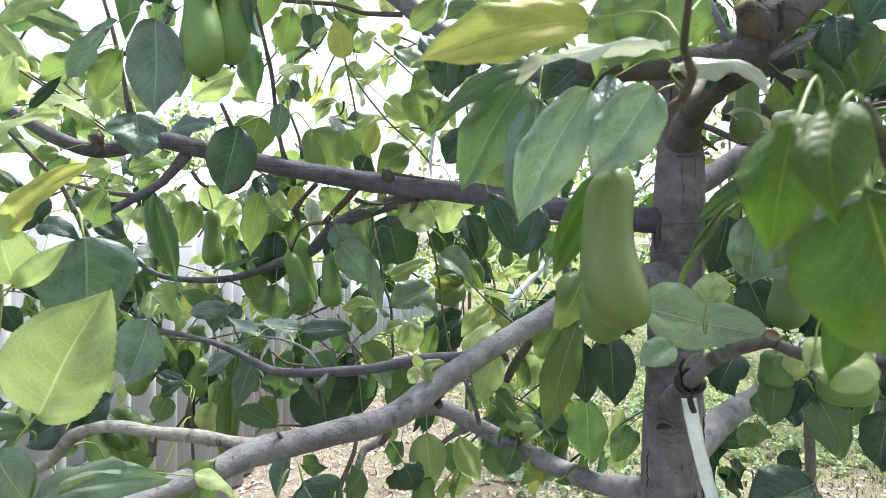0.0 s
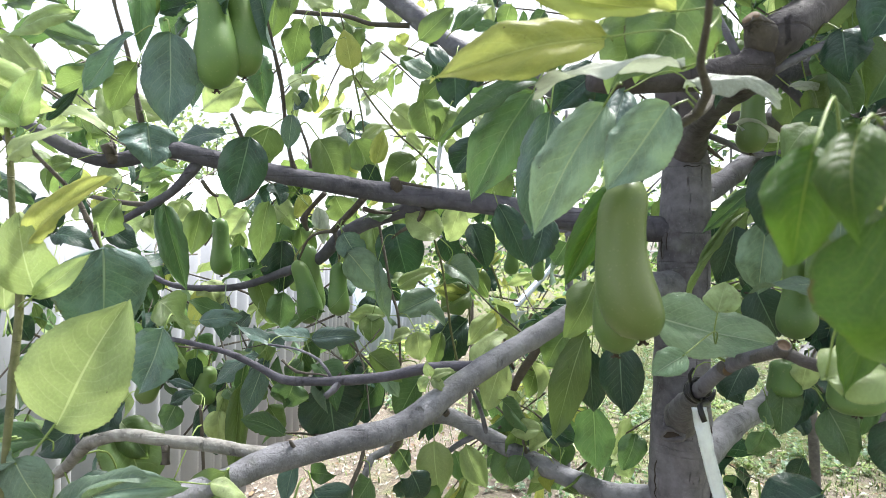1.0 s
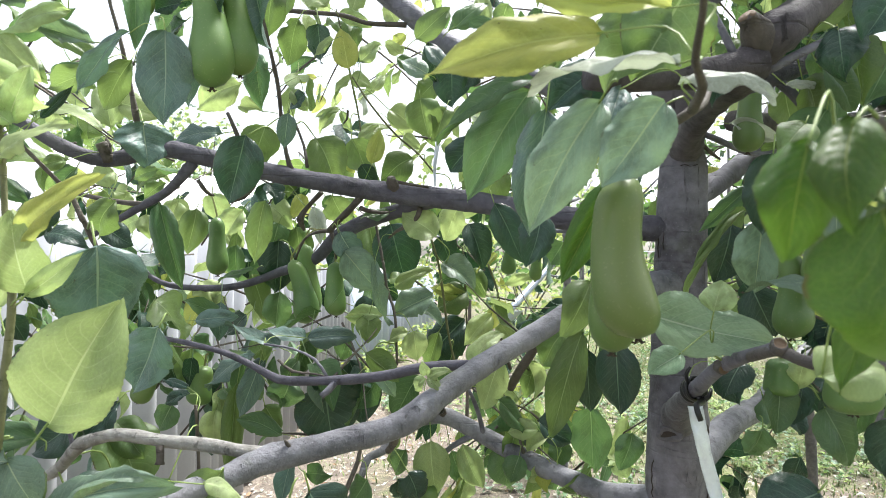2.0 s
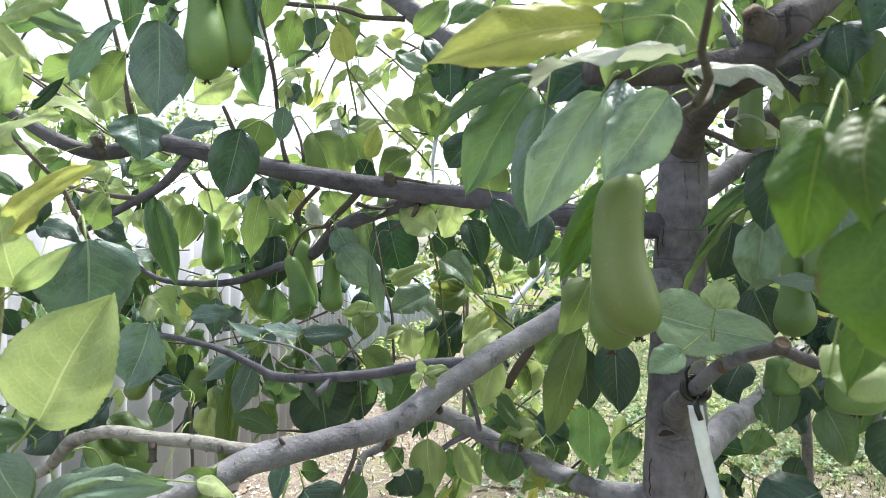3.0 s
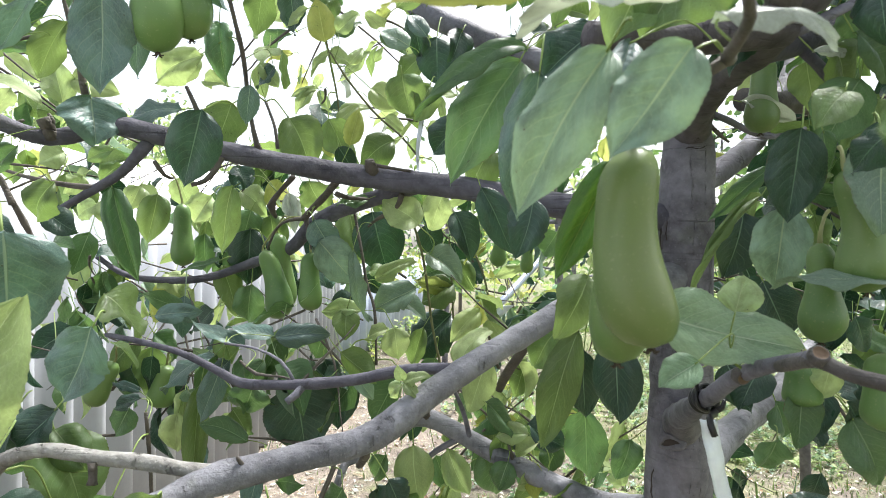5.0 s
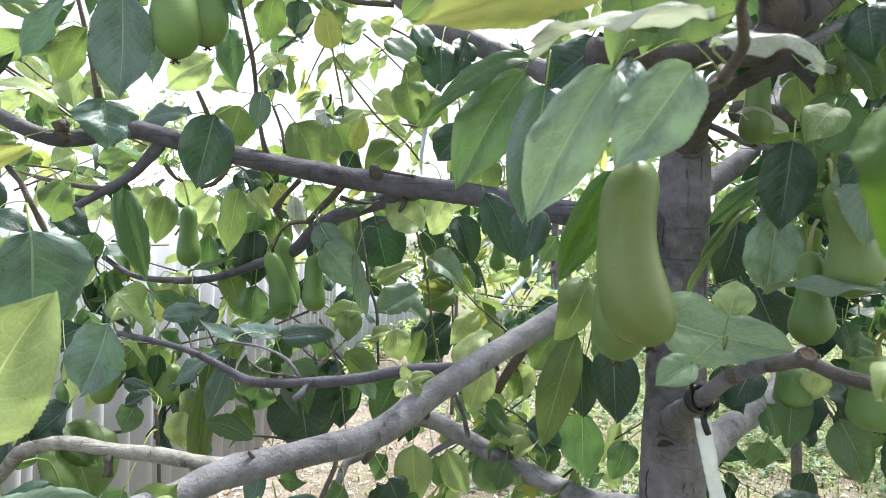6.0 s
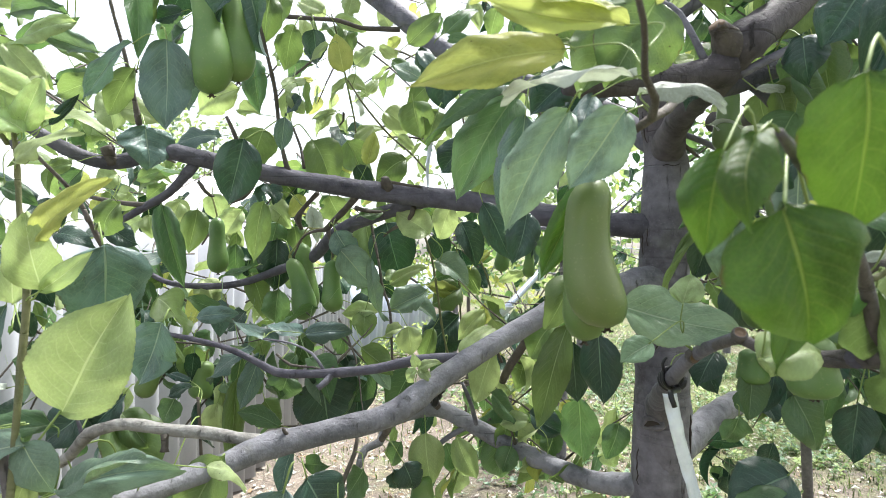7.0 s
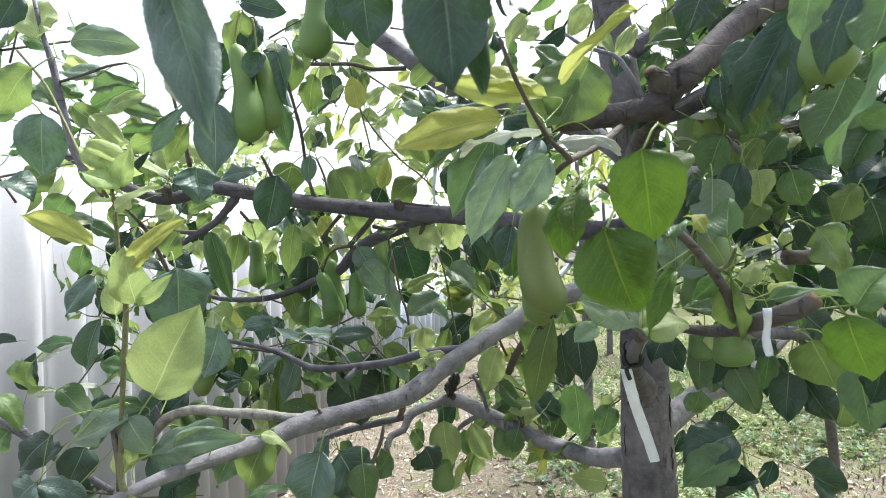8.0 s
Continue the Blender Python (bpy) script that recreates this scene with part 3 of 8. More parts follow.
stem("twig", [(-0.151, 1.1, 1.418, 0.0015), (-0.154, 1.1, 1.48, 0.0015), (-0.171, 1.1, 1.563, 0.0018), (-0.186, 1.1, 1.636, 0.0015), (-0.199, 1.1, 1.687, 0.0010)], BARK_GREEN, 8, rough=0.03, knots=0.25)
stem("twig", [(-0.017, 1.1, 1.388, 0.0018), (-0.048, 1.1, 1.424, 0.0018), (-0.09, 1.1, 1.46, 0.0018), (-0.137, 1.1, 1.516, 0.0018), (-0.168, 1.1, 1.563, 0.0015)], BARK_GREEN, 8, rough=0.03, knots=0.25)
stem("twig", [(-0.215, 0.95, 1.375, 0.0027), (-0.222, 0.96, 1.408, 0.0022), (-0.238, 0.97, 1.446, 0.0018)], BARK_DARK, 8, rough=0.03, knots=0.25)
stem("twig", [(-0.441, 0.87, 1.427, 0.0045), (-0.442, 0.86, 1.457, 0.0036), (-0.445, 0.85, 1.494, 0.0032), (-0.451, 0.84, 1.538, 0.0027), (-0.457, 0.83, 1.573, 0.0023), (-0.459, 0.82, 1.6, 0.0019)], BARK_DARK, 8, rough=0.03, knots=0.25)
stem("twig", [(-0.291, 0.87, 1.394, 0.0037), (-0.3, 0.86, 1.421, 0.0028), (-0.308, 0.86, 1.438, 0.0024)], BARK_DARK, 8, rough=0.03, knots=0.25)
stem("twig", [(-0.378, 0.74, 1.469, 0.0031), (-0.4, 0.73, 1.457, 0.0024), (-0.428, 0.72, 1.446, 0.0017), (-0.448, 0.71, 1.436, 0.0010)], BARK_DARK, 8, rough=0.03, knots=0.25)
stem("twig", [(-0.132, 0.96, 1.33, 0.0063), (-0.156, 1, 1.312, 0.0056), (-0.18, 1.03, 1.295, 0.0053), (-0.196, 1.04, 1.279, 0.0058)], BARK_DARK, 8, rough=0.03, knots=0.25)
stem("twig", [(-0.197, 0.97, 1.337, 0.0041), (-0.226, 1, 1.315, 0.0037), (-0.237, 1, 1.296, 0.0056), (-0.235, 1.02, 1.28, 0.0029)], BARK_DARK, 8, rough=0.03, knots=0.25)
stem("twig", [(-0.118, 1.05, 1.296, 0.0024), (-0.111, 1.04, 1.262, 0.0024), (-0.102, 1.03, 1.223, 0.0024), (-0.094, 1.03, 1.175, 0.0024), (-0.081, 1.02, 1.138, 0.0023), (-0.075, 1, 1.056, 0.0020)], BARK_DARK, 8, rough=0.03, knots=0.25)
stem("twig", [(-0.032, 1.1, 1.295, 0.0018), (-0.011, 1.1, 1.233, 0.0022), (0, 1.1, 1.171, 0.0022), (0.01, 1.1, 1.099, 0.0022), (0.026, 1.1, 1.027, 0.0022)], BARK_GREEN, 8, rough=0.03, knots=0.25)
stem("twig", [(0.039, 1.2, 1.255, 0.0016), (0.045, 1.2, 1.165, 0.0020), (0.049, 1.2, 1.097, 0.0016)], BARK_GREEN, 8, rough=0.03, knots=0.25)
stem("twig", [(0.086, 1.15, 1.222, 0.0019), (0.102, 1.15, 1.179, 0.0019), (0.113, 1.15, 1.125, 0.0019), (0.119, 1.1, 1.089, 0.0018)], BARK_GREEN, 8, rough=0.03, knots=0.25)
stem("twig", [(0.112, 1, 1.052, 0.0028), (0.101, 0.99, 1.077, 0.0023), (0.093, 0.97, 1.107, 0.0018)], BARK_DARK, 8, rough=0.03, knots=0.25)
stem("twig", [(-0.303, 0.75, 1.053, 0.0021), (-0.308, 0.77, 0.999, 0.0021), (-0.31, 0.78, 0.945, 0.0022), (-0.312, 0.78, 0.916, 0.0022)], BARK_DARK, 8, rough=0.03, knots=0.25)
stem("twig", [(0.109, 1.1, 0.853, 0.0026), (0.104, 1.1, 0.894, 0.0026), (0.109, 1.1, 0.945, 0.0026)], BARK_DARK, 8, rough=0.03, knots=0.25)
stem("branch", [(0.359, 0.84, 1.409, 0.0043), (0.387, 0.85, 1.402, 0.0044), (0.42, 0.86, 1.391, 0.0044), (0.458, 0.87, 1.387, 0.0037), (0.504, 0.88, 1.4, 0.0029)], BARK, 12)
stem("twig", [(-0.414, 0.7, 1.275, 0.0029), (-0.424, 0.7, 1.298, 0.0029), (-0.43, 0.68, 1.318, 0.0025), (-0.445, 0.66, 1.343, 0.0021), (-0.456, 0.65, 1.36, 0.0018)], BARK_DARK, 8, rough=0.03, knots=0.25)
stem("twig", [(-0.42, 0.7, 1.29, 0.0026), (-0.415, 0.72, 1.257, 0.0030), (-0.411, 0.73, 1.237, 0.0020)], BARK_DARK, 8, rough=0.03, knots=0.25)
stem("twig", [(-0.279, 0.9, 1.354, 0.0050), (-0.283, 0.895, 1.337, 0.0042), (-0.295, 0.89, 1.321, 0.0033), (-0.311, 0.885, 1.315, 0.0025)], BARK_DARK, 8, rough=0.03, knots=0.25)
stem("twig", [(-0.465, 0.835, 1.375, 0.0047), (-0.458, 0.83, 1.385, 0.0035), (-0.461, 0.828, 1.394, 0.0019)], BARK_DARK, 8, rough=0.03, knots=0.25)
stem("twig", [(-0.353, 0.87, 1.344, 0.0028), (-0.344, 0.88, 1.327, 0.0025), (-0.342, 0.9, 1.325, 0.0021)], BARK_DARK, 8, rough=0.03, knots=0.25)
stem("twig", [(-0.278, 0.605, 1.051, 0.0042), (-0.277, 0.604, 1.04, 0.0036), (-0.277, 0.603, 1.033, 0.0039)], BARK_DARK, 8, rough=0.03, knots=0.25)
stem("twig", [(-0.132, 0.96, 1.312, 0.0040), (-0.116, 0.98, 1.308, 0.0032), (-0.09, 1, 1.308, 0.0023)], BARK_DARK, 8, rough=0.03, knots=0.25)
stem("twig", [(-0.196, 1.04, 1.279, 0.0039), (-0.221, 1.045, 1.276, 0.0024), (-0.242, 1.05, 1.263, 0.0020), (-0.259, 1.06, 1.23, 0.0020)], BARK_DARK, 8, rough=0.03, knots=0.25)
stem("twig", [(-0.193, 1.04, 1.279, 0.0044), (-0.189, 1.04, 1.259, 0.0024), (-0.184, 1.04, 1.23, 0.0019)], BARK_DARK, 8, rough=0.03, knots=0.25)
stem("twig", [(0.047, 0.7, 1.11, 0.0026), (0.052, 0.702, 1.119, 0.0020), (0.055, 0.703, 1.127, 0.0010)], BARK_DARK, 8, rough=0.03, knots=0.25)
stem("twig", [(-0.149, 0.605, 1.047, 0.0028), (-0.152, 0.6, 1.054, 0.0019), (-0.154, 0.598, 1.059, 0.0011)], BARK_DARK, 8, rough=0.03, knots=0.25)
stem("twig", [(-0.052, 0.65, 1.053, 0.0048), (-0.053, 0.66, 1.038, 0.0040), (-0.061, 0.68, 1.022, 0.0038)], BARK_DARK, 8, rough=0.03, knots=0.25)
stem("twig", [(0.001, 1.07, 0.958, 0.0090), (-0.006, 1.065, 0.972, 0.0070), (-0.014, 1.06, 0.981, 0.0040)], BARK_DARK, 8, rough=0.03, knots=0.25)
stem("twig", [(0.138, 1.015, 0.903, 0.0043), (0.133, 1.01, 0.919, 0.0028), (0.129, 1.008, 0.933, 0.0019)], BARK_DARK, 8, rough=0.03, knots=0.25)
stem("twig", [(-0.038, 0.975, 1.314, 0.0046), (-0.048, 1, 1.294, 0.0037), (-0.078, 1.02, 1.279, 0.0029), (-0.093, 1.03, 1.267, 0.0019)], BARK_DARK, 8, rough=0.03, knots=0.25)
stem("twig", [(-0.078, 0.955, 1.354, 0.0031), (-0.051, 0.95, 1.349, 0.0022), (-0.024, 0.95, 1.345, 0.0018)], BARK_DARK, 8, rough=0.03, knots=0.25)
stem("twig", [(0.229, 0.96, 0.867, 0.0072), (0.233, 0.955, 0.878, 0.0054), (0.235, 0.95, 0.886, 0.0027)], BARK_DARK, 8, rough=0.03, knots=0.25)
stem("twig", [(0.363, 0.85, 1.395, 0.0032), (0.381, 0.86, 1.385, 0.0024), (0.396, 0.87, 1.379, 0.0016)], BARK_DARK, 8, rough=0.03, knots=0.25)
stem("twig", [(-0.214, 0.79, 1.102, 0.0018), (-0.194, 0.785, 1.088, 0.0018), (-0.164, 0.78, 1.086, 0.0014), (-0.131, 0.76, 1.082, 0.0014)], BARK_DARK, 8, rough=0.03, knots=0.25)
stem("twig", [(-0.133, 0.99, 0.929, 0.0028), (-0.136, 0.98, 0.904, 0.0037), (-0.151, 0.96, 0.867, 0.0040), (-0.155, 0.95, 0.845, 0.0036)], BARK_DARK, 8, rough=0.03, knots=0.25)
stem("twig", [(-0.297, 0.44, 0.998, 0.0062), (-0.32, 0.445, 1.022, 0.0037), (-0.322, 0.45, 1.079, 0.0026), (-0.32, 0.455, 1.149, 0.0029), (-0.318, 0.458, 1.208, 0.0029), (-0.325, 0.46, 1.262, 0.0023), (-0.328, 0.46, 1.311, 0.0021), (-0.331, 0.46, 1.335, 0.0018)], BARK_GREEN, 8, rough=0.02, knots=0.2)
stem("stub", [(-0.324, 0.45, 1.016, 0.0042), (-0.325, 0.45, 1.041, 0.004), (-0.328, 0.45, 1.066, 0.0038), (-0.331, 0.452, 1.084, 0.0034)], BARK_BROWN, 12, 0.08, 0.1, "short pruned brown shoot", CUT_WOOD)
stem("twig", [(-0.337, 0.462, 1.324, 0.0018), (-0.373, 0.48, 1.365, 0.0021), (-0.405, 0.5, 1.409, 0.0019), (-0.445, 0.52, 1.469, 0.0016), (-0.494, 0.54, 1.52, 0.0013)], BARK_GREEN, 8, rough=0.02, knots=0.2)
stem("branch", [(-0.428, 0.6, 1.346, 0.0050), (-0.453, 0.6, 1.381, 0.0058), (-0.469, 0.6, 1.412, 0.0054), (-0.483, 0.6, 1.473, 0.0050), (-0.494, 0.6, 1.526, 0.0043), (-0.505, 0.6, 1.561, 0.0032), (-0.516, 0.6, 1.611, 0.0025)], BARK, 12)
stem("branch", [(-0.484, 0.6, 1.499, 0.0018), (-0.45, 0.6, 1.507, 0.0018), (-0.419, 0.6, 1.516, 0.0018), (-0.392, 0.6, 1.519, 0.0011)], BARK_DARK, 12)
stem("branch", [(-0.696, 0.7, 1.044, 0.0090), (-0.652, 0.72, 1.012, 0.0084), (-0.623, 0.74, 0.974, 0.0073), (-0.591, 0.77, 0.928, 0.0062), (-0.555, 0.8, 0.884, 0.0046)], BARK, 12)
stem("branch", [(0.141, 0.367, 1.324, 0.0030), (0.125, 0.317, 1.324, 0.0023), (0.113, 0.298, 1.33, 0.0019), (0.096, 0.251, 1.34, 0.0015), (0.084, 0.235, 1.359, 0.0015), (0.074, 0.222, 1.381, 0.0013)], BARK_DARK, 12)
stem("branch", [(0.237, 0.56, 1.392, 0.0048), (0.184, 0.45, 1.351, 0.0038), (0.141, 0.367, 1.324, 0.0030), (0.13, 0.38, 1.316, 0.0026), (0.118, 0.41, 1.307, 0.0024), (0.112, 0.43, 1.296, 0.0022)], BARK_DARK, 12)
stem("limb", [(0.343, 0.87, 1.384, 0.0245), (0.331, 0.82, 1.404, 0.0200), (0.319, 0.755, 1.416, 0.0165), (0.308, 0.69, 1.42, 0.0161), (0.297, 0.62, 1.419, 0.0170), (0.304, 0.575, 1.444, 0.0195), (0.357, 0.6, 1.485, 0.0180), (0.415, 0.63, 1.536, 0.0180), (0.496, 0.67, 1.586, 0.0181), (0.649, 0.75, 1.664, 0.0173)], BARK_LIMB, 18, 0.09, 0.12)
stem("limb", [(0.293, 0.58, 1.423, 0.0190), (0.262, 0.575, 1.414, 0.0153), (0.227, 0.57, 1.408, 0.0132), (0.185, 0.565, 1.403, 0.0124), (0.15, 0.56, 1.401, 0.0130), (0.126, 0.555, 1.401, 0.0115)], BARK_LIMB, 16)
stem("branch", [(0.268, 0.57, 1.424, 0.0038), (0.251, 0.575, 1.464, 0.0031), (0.236, 0.58, 1.486, 0.0028), (0.207, 0.59, 1.5, 0.0025), (0.182, 0.6, 1.523, 0.0018)], BARK, 12)
stem("stub", [(0.298, 0.578, 1.43, 0.0125), (0.287, 0.568, 1.443, 0.0125), (0.279, 0.562, 1.452, 0.0105), (0.272, 0.558, 1.459, 0.0085)], BARK_DARK, 16, 0.4, 0.3, "rough dark stub of a pruned branch", CUT_WOOD, 0.005)
stem("stub", [(0.283, 0.566, 1.448, 0.006), (0.277, 0.556, 1.453, 0.0062), (0.273, 0.549, 1.457, 0.004)], BARK_DARK, 12, 0.4, 0.3, "", CUT_WOOD, 0.004)
stem("branch", [(0.323, 0.8, 1.565, 0.0155), (0.365, 0.8, 1.594, 0.0137), (0.407, 0.8, 1.628, 0.0119), (0.453, 0.8, 1.675, 0.0100)], BARK, 12)
stem("limb", [(0.3, 0.63, 1.417, 0.0127), (0.344, 0.65, 1.432, 0.0123), (0.41, 0.68, 1.461, 0.0120), (0.464, 0.71, 1.493, 0.0107), (0.534, 0.75, 1.534, 0.0086)], BARK_GREY, 16)
stem("branch", [(0.305, 0.58, 1.417, 0.0046), (0.362, 0.6, 1.447, 0.0040), (0.414, 0.62, 1.472, 0.0037), (0.453, 0.64, 1.492, 0.0030)], BARK, 12)
stem("branch", [(0.348, 0.65, 1.432, 0.0054), (0.384, 0.66, 1.407, 0.0051), (0.429, 0.68, 1.374, 0.0044)], BARK, 12)
stem("branch", [(0.235, 0.48, 1.162, 0.0039), (0.235, 0.443, 1.173, 0.0043), (0.242, 0.43, 1.169, 0.0042), (0.255, 0.415, 1.166, 0.0046), (0.269, 0.39, 1.167, 0.0060), (0.273, 0.355, 1.175, 0.0071), (0.277, 0.315, 1.185, 0.0072), (0.287, 0.293, 1.194, 0.0073), (0.294, 0.28, 1.202, 0.0062)], BARK_BROWN, 12, cap=CUT_WOOD)
stem("branch", [(0.266, 0.36, 1.173, 0.0064), (0.331, 0.45, 1.156, 0.0064), (0.456, 0.6, 1.131, 0.0072), (0.571, 0.7, 1.104, 0.0074), (0.716, 0.8, 1.068, 0.0064)], BARK_GREY, 12)
stem("limb", [(0.518, 0.75, 1.224, 0.0112), (0.573, 0.76, 1.223, 0.0114), (0.628, 0.77, 1.218, 0.0133), (0.685, 0.78, 1.221, 0.0134), (0.793, 0.8, 1.227, 0.0128)], BARK_DARK, 16)
stem("branch", [(0.129, 0.205, 1.282, 0.0015), (0.139, 0.215, 1.278, 0.0023), (0.165, 0.24, 1.267, 0.0026), (0.206, 0.28, 1.248, 0.0033), (0.245, 0.32, 1.214, 0.0039), (0.267, 0.345, 1.184, 0.0038)], BARK_BROWN, 12)
stem("limb", [(0.409, 0.86, 1.432, 0.0146), (0.573, 0.95, 1.45, 0.0137), (0.72, 1.05, 1.481, 0.0127), (0.979, 1.2, 1.568, 0.0104)], BARK_BROWN, 16)
stem("branch", [(0.235, 0.31, 1.223, 0.0020), (0.247, 0.31, 1.228, 0.0016), (0.249, 0.3, 1.241, 0.0011)], BARK_GREEN, 12)


def scar(at, wide, tall, depth, parent=tree):
    """An old pruning wound: a rolled lip of bark round a dark, sunken, cracked face."""
    c = Vector(at)
    out = Vector((-0.25, -1, 0.05)).normalized()
    side = out.cross(Vector((0, 0, 1))).normalized()
    up = side.cross(out)
    bm = bmesh.new()
    pts = []
    for k in range(13):
        a = 2 * math.pi * k / 12
        w = 1 + 0.18 * math.sin(3 * a + wide * 300)
        pts.append((*(c + side * wide * w * math.cos(a) + up * tall * w * math.sin(a)), depth * (0.9 + 0.25 * math.sin(2 * a))))
    tube(bm, pts, 8, 0.004, 0.15)
    lip = part("scar", bm, BARK_TRUNK, parent, "rolled bark lip of an old pruning wound")
    bm = bmesh.new()
    bmesh.ops.create_icosphere(bm, subdivisions=3, radius=1)
    for v in bm.verts:
        v.co *= 1 + 0.12 * noise.noise(v.co * 3 + c * 9)
    m = Matrix((side, out, up)).transposed().to_4x4()
    bm.transform(Matrix.Translation(c) @ m @ Matrix.Diagonal((wide * 0.95, depth * 0.7, tall * 0.95, 1)))
    part("dead_wood", bm, DEAD, lip, "dark brown dead wood")


DEAD = plain("dead_wood", (0.04, 0.03, 0.026), 0.9, 0, 0.6, 90, 1.0)


def pruning_cut(at, facing, radius):
    """A healed pruning cut: a raised bark collar round a dished face of bare wood."""
    n = Vector(facing).normalized()
    s = n.orthogonal().normalized()
    o = n.cross(s)
    rings = ((1.25, -0.9), (1.2, -0.1), (1.05, 0.32), (0.88, 0.36), (0.76, 0.2), (0.5, 0.1), (0.2, 0.16))
    bm = bmesh.new()
    loops = []
    for r, h in rings:
        loops.append([bm.verts.new(Vector(at) + n * radius * h * (1 + 0.25 * noise.noise((k * 0.7, r * 3, at[0] * 50))) + (s * math.cos(k * math.tau / 14) + o * math.sin(k * math.tau / 14)) * radius * r * (1 + 0.12 * noise.noise((k * 0.5, r, at[2] * 30)))) for k in range(14)])
    for j, (p, q) in enumerate(zip(loops, loops[1:])):
        for k in range(14):
            bm.faces.new((p[k], p[(k + 1) % 14], q[(k + 1) % 14], q[k])).material_index = j > 2
    bm.faces.new(loops[-1]).material_index = 1
    return part("pruning_cut", bm, [BARK_BROWN, CUT_WOOD], tree)


stem("collar", [(0.335, 0.852, 0.998, 0.012), (0.325, 0.835, 1.012, 0.0215), (0.315, 0.812, 1.028, 0.0205), (0.302, 0.778, 1.046, 0.0145)], BARK_TRUNK, 16, 0.16, 0.2, "swollen bark collar round the base of a branch")
scar((0.3, 0.812, 1.002), 0.0135, 0.0065, 0.004)
scar((0.315, 0.838, 1.009), 0.0125, 0.0172, 0.005)
scar((0.335, 0.8345, 0.992), 0.011, 0.013, 0.002)
stem("stub", [(-0.08, 0.962, 1.342, 0.009), (-0.082, 0.952, 1.352, 0.0095), (-0.083, 0.947, 1.36, 0.0065)], BARK_DARK, 16, 0.45, 0.3, "rough dark stub of a pruned twig", None, 0.004)
stem("stub", [(-0.463, 0.838, 1.366, 0.009), (-0.463, 0.83, 1.378, 0.0085), (-0.466, 0.825, 1.388, 0.0055)], BARK_DARK, 16, 0.45, 0.3, "rough dark stub of a pruned twig", None, 0.004)
def bark_crack(height, angle, length, wide, across=0.0, seed=0):
    """A dark split in the bark with raised, ragged edges, running up (or, with across, round) the trunk from a height and an
    angle in degrees (-90 faces the path, -180 the fence)."""
    rng = random.Random(seed)
    path = spline(TRUNK, 0.01)
    steps = max(4, int(length / 0.007))
    lip, split = [], []
    for k in range(steps + 1):
        u = k / steps
        z = height + (0 if across else length * u) + rng.uniform(-0.0018, 0.0018)
        q = min(path, key=lambda p: abs(p[2] - z))
        a = radians(angle + (across * u if across else 0) + rng.uniform(-3, 3) * (0.3 if across else 1))
        out = Vector((math.cos(a), math.sin(a), 0))
        at = Vector((q[0], q[1], z))
        w = wide * (0.25 + math.sin(math.pi * u)) * rng.uniform(0.6, 1.2)
        split.append((*(at + out * (q[3] * 1.01)), w))
        lip.append((*(at + out * (q[3] * 0.985) + Vector((-out.y, out.x, 0 if not across else 0)) * w * 1.2 - Vector((0, 0, w if across else 0))), w * 1.3))
    bm = bmesh.new()
    tube(bm, lip, 7, 0.006, 0.35)
    edge = part("bark_edge", bm, BARK_TRUNK, tree)
    bm = bmesh.new()
    tube(bm, split, 6, 0.006, 0.3)
    part("split", bm, DEAD, edge, "dark split in the bark")


for k, (height, angle, length, wide, across) in enumerate((
        (1.235, -165, 0.055, 0.0026, 0), (1.25, -152, 0.04, 0.0016, 0), (1.4, -165, 0.05, 0.0026, 0),
        (1.366, -118, 0.02, 0.0005, 42), (1.1, -122, 0.01, 0.001, 0), (1.182, -115, 0.012, 0.001, 0),
        (0.9, -158, 0.06, 0.0018, 0), (0.955, -112, 0.03, 0.0005, 40), (0.87, -45, 0.05, 0.0014, 0), (0.95, -42, 0.06, 0.002, 0),
        (0.78, -145, 0.05, 0.0011, 0), (1.005, -132, 0.025, 0.0014, 0))):
    bark_crack(height, angle, length, wide, across, k)
pruning_cut((0.232, 0.436, 1.178), (-0.15, -0.75, 0.65), 0.0048)
pruning_cut((0.239, 0.533, 1.143), (0.1, -0.95, -0.3), 0.0054)


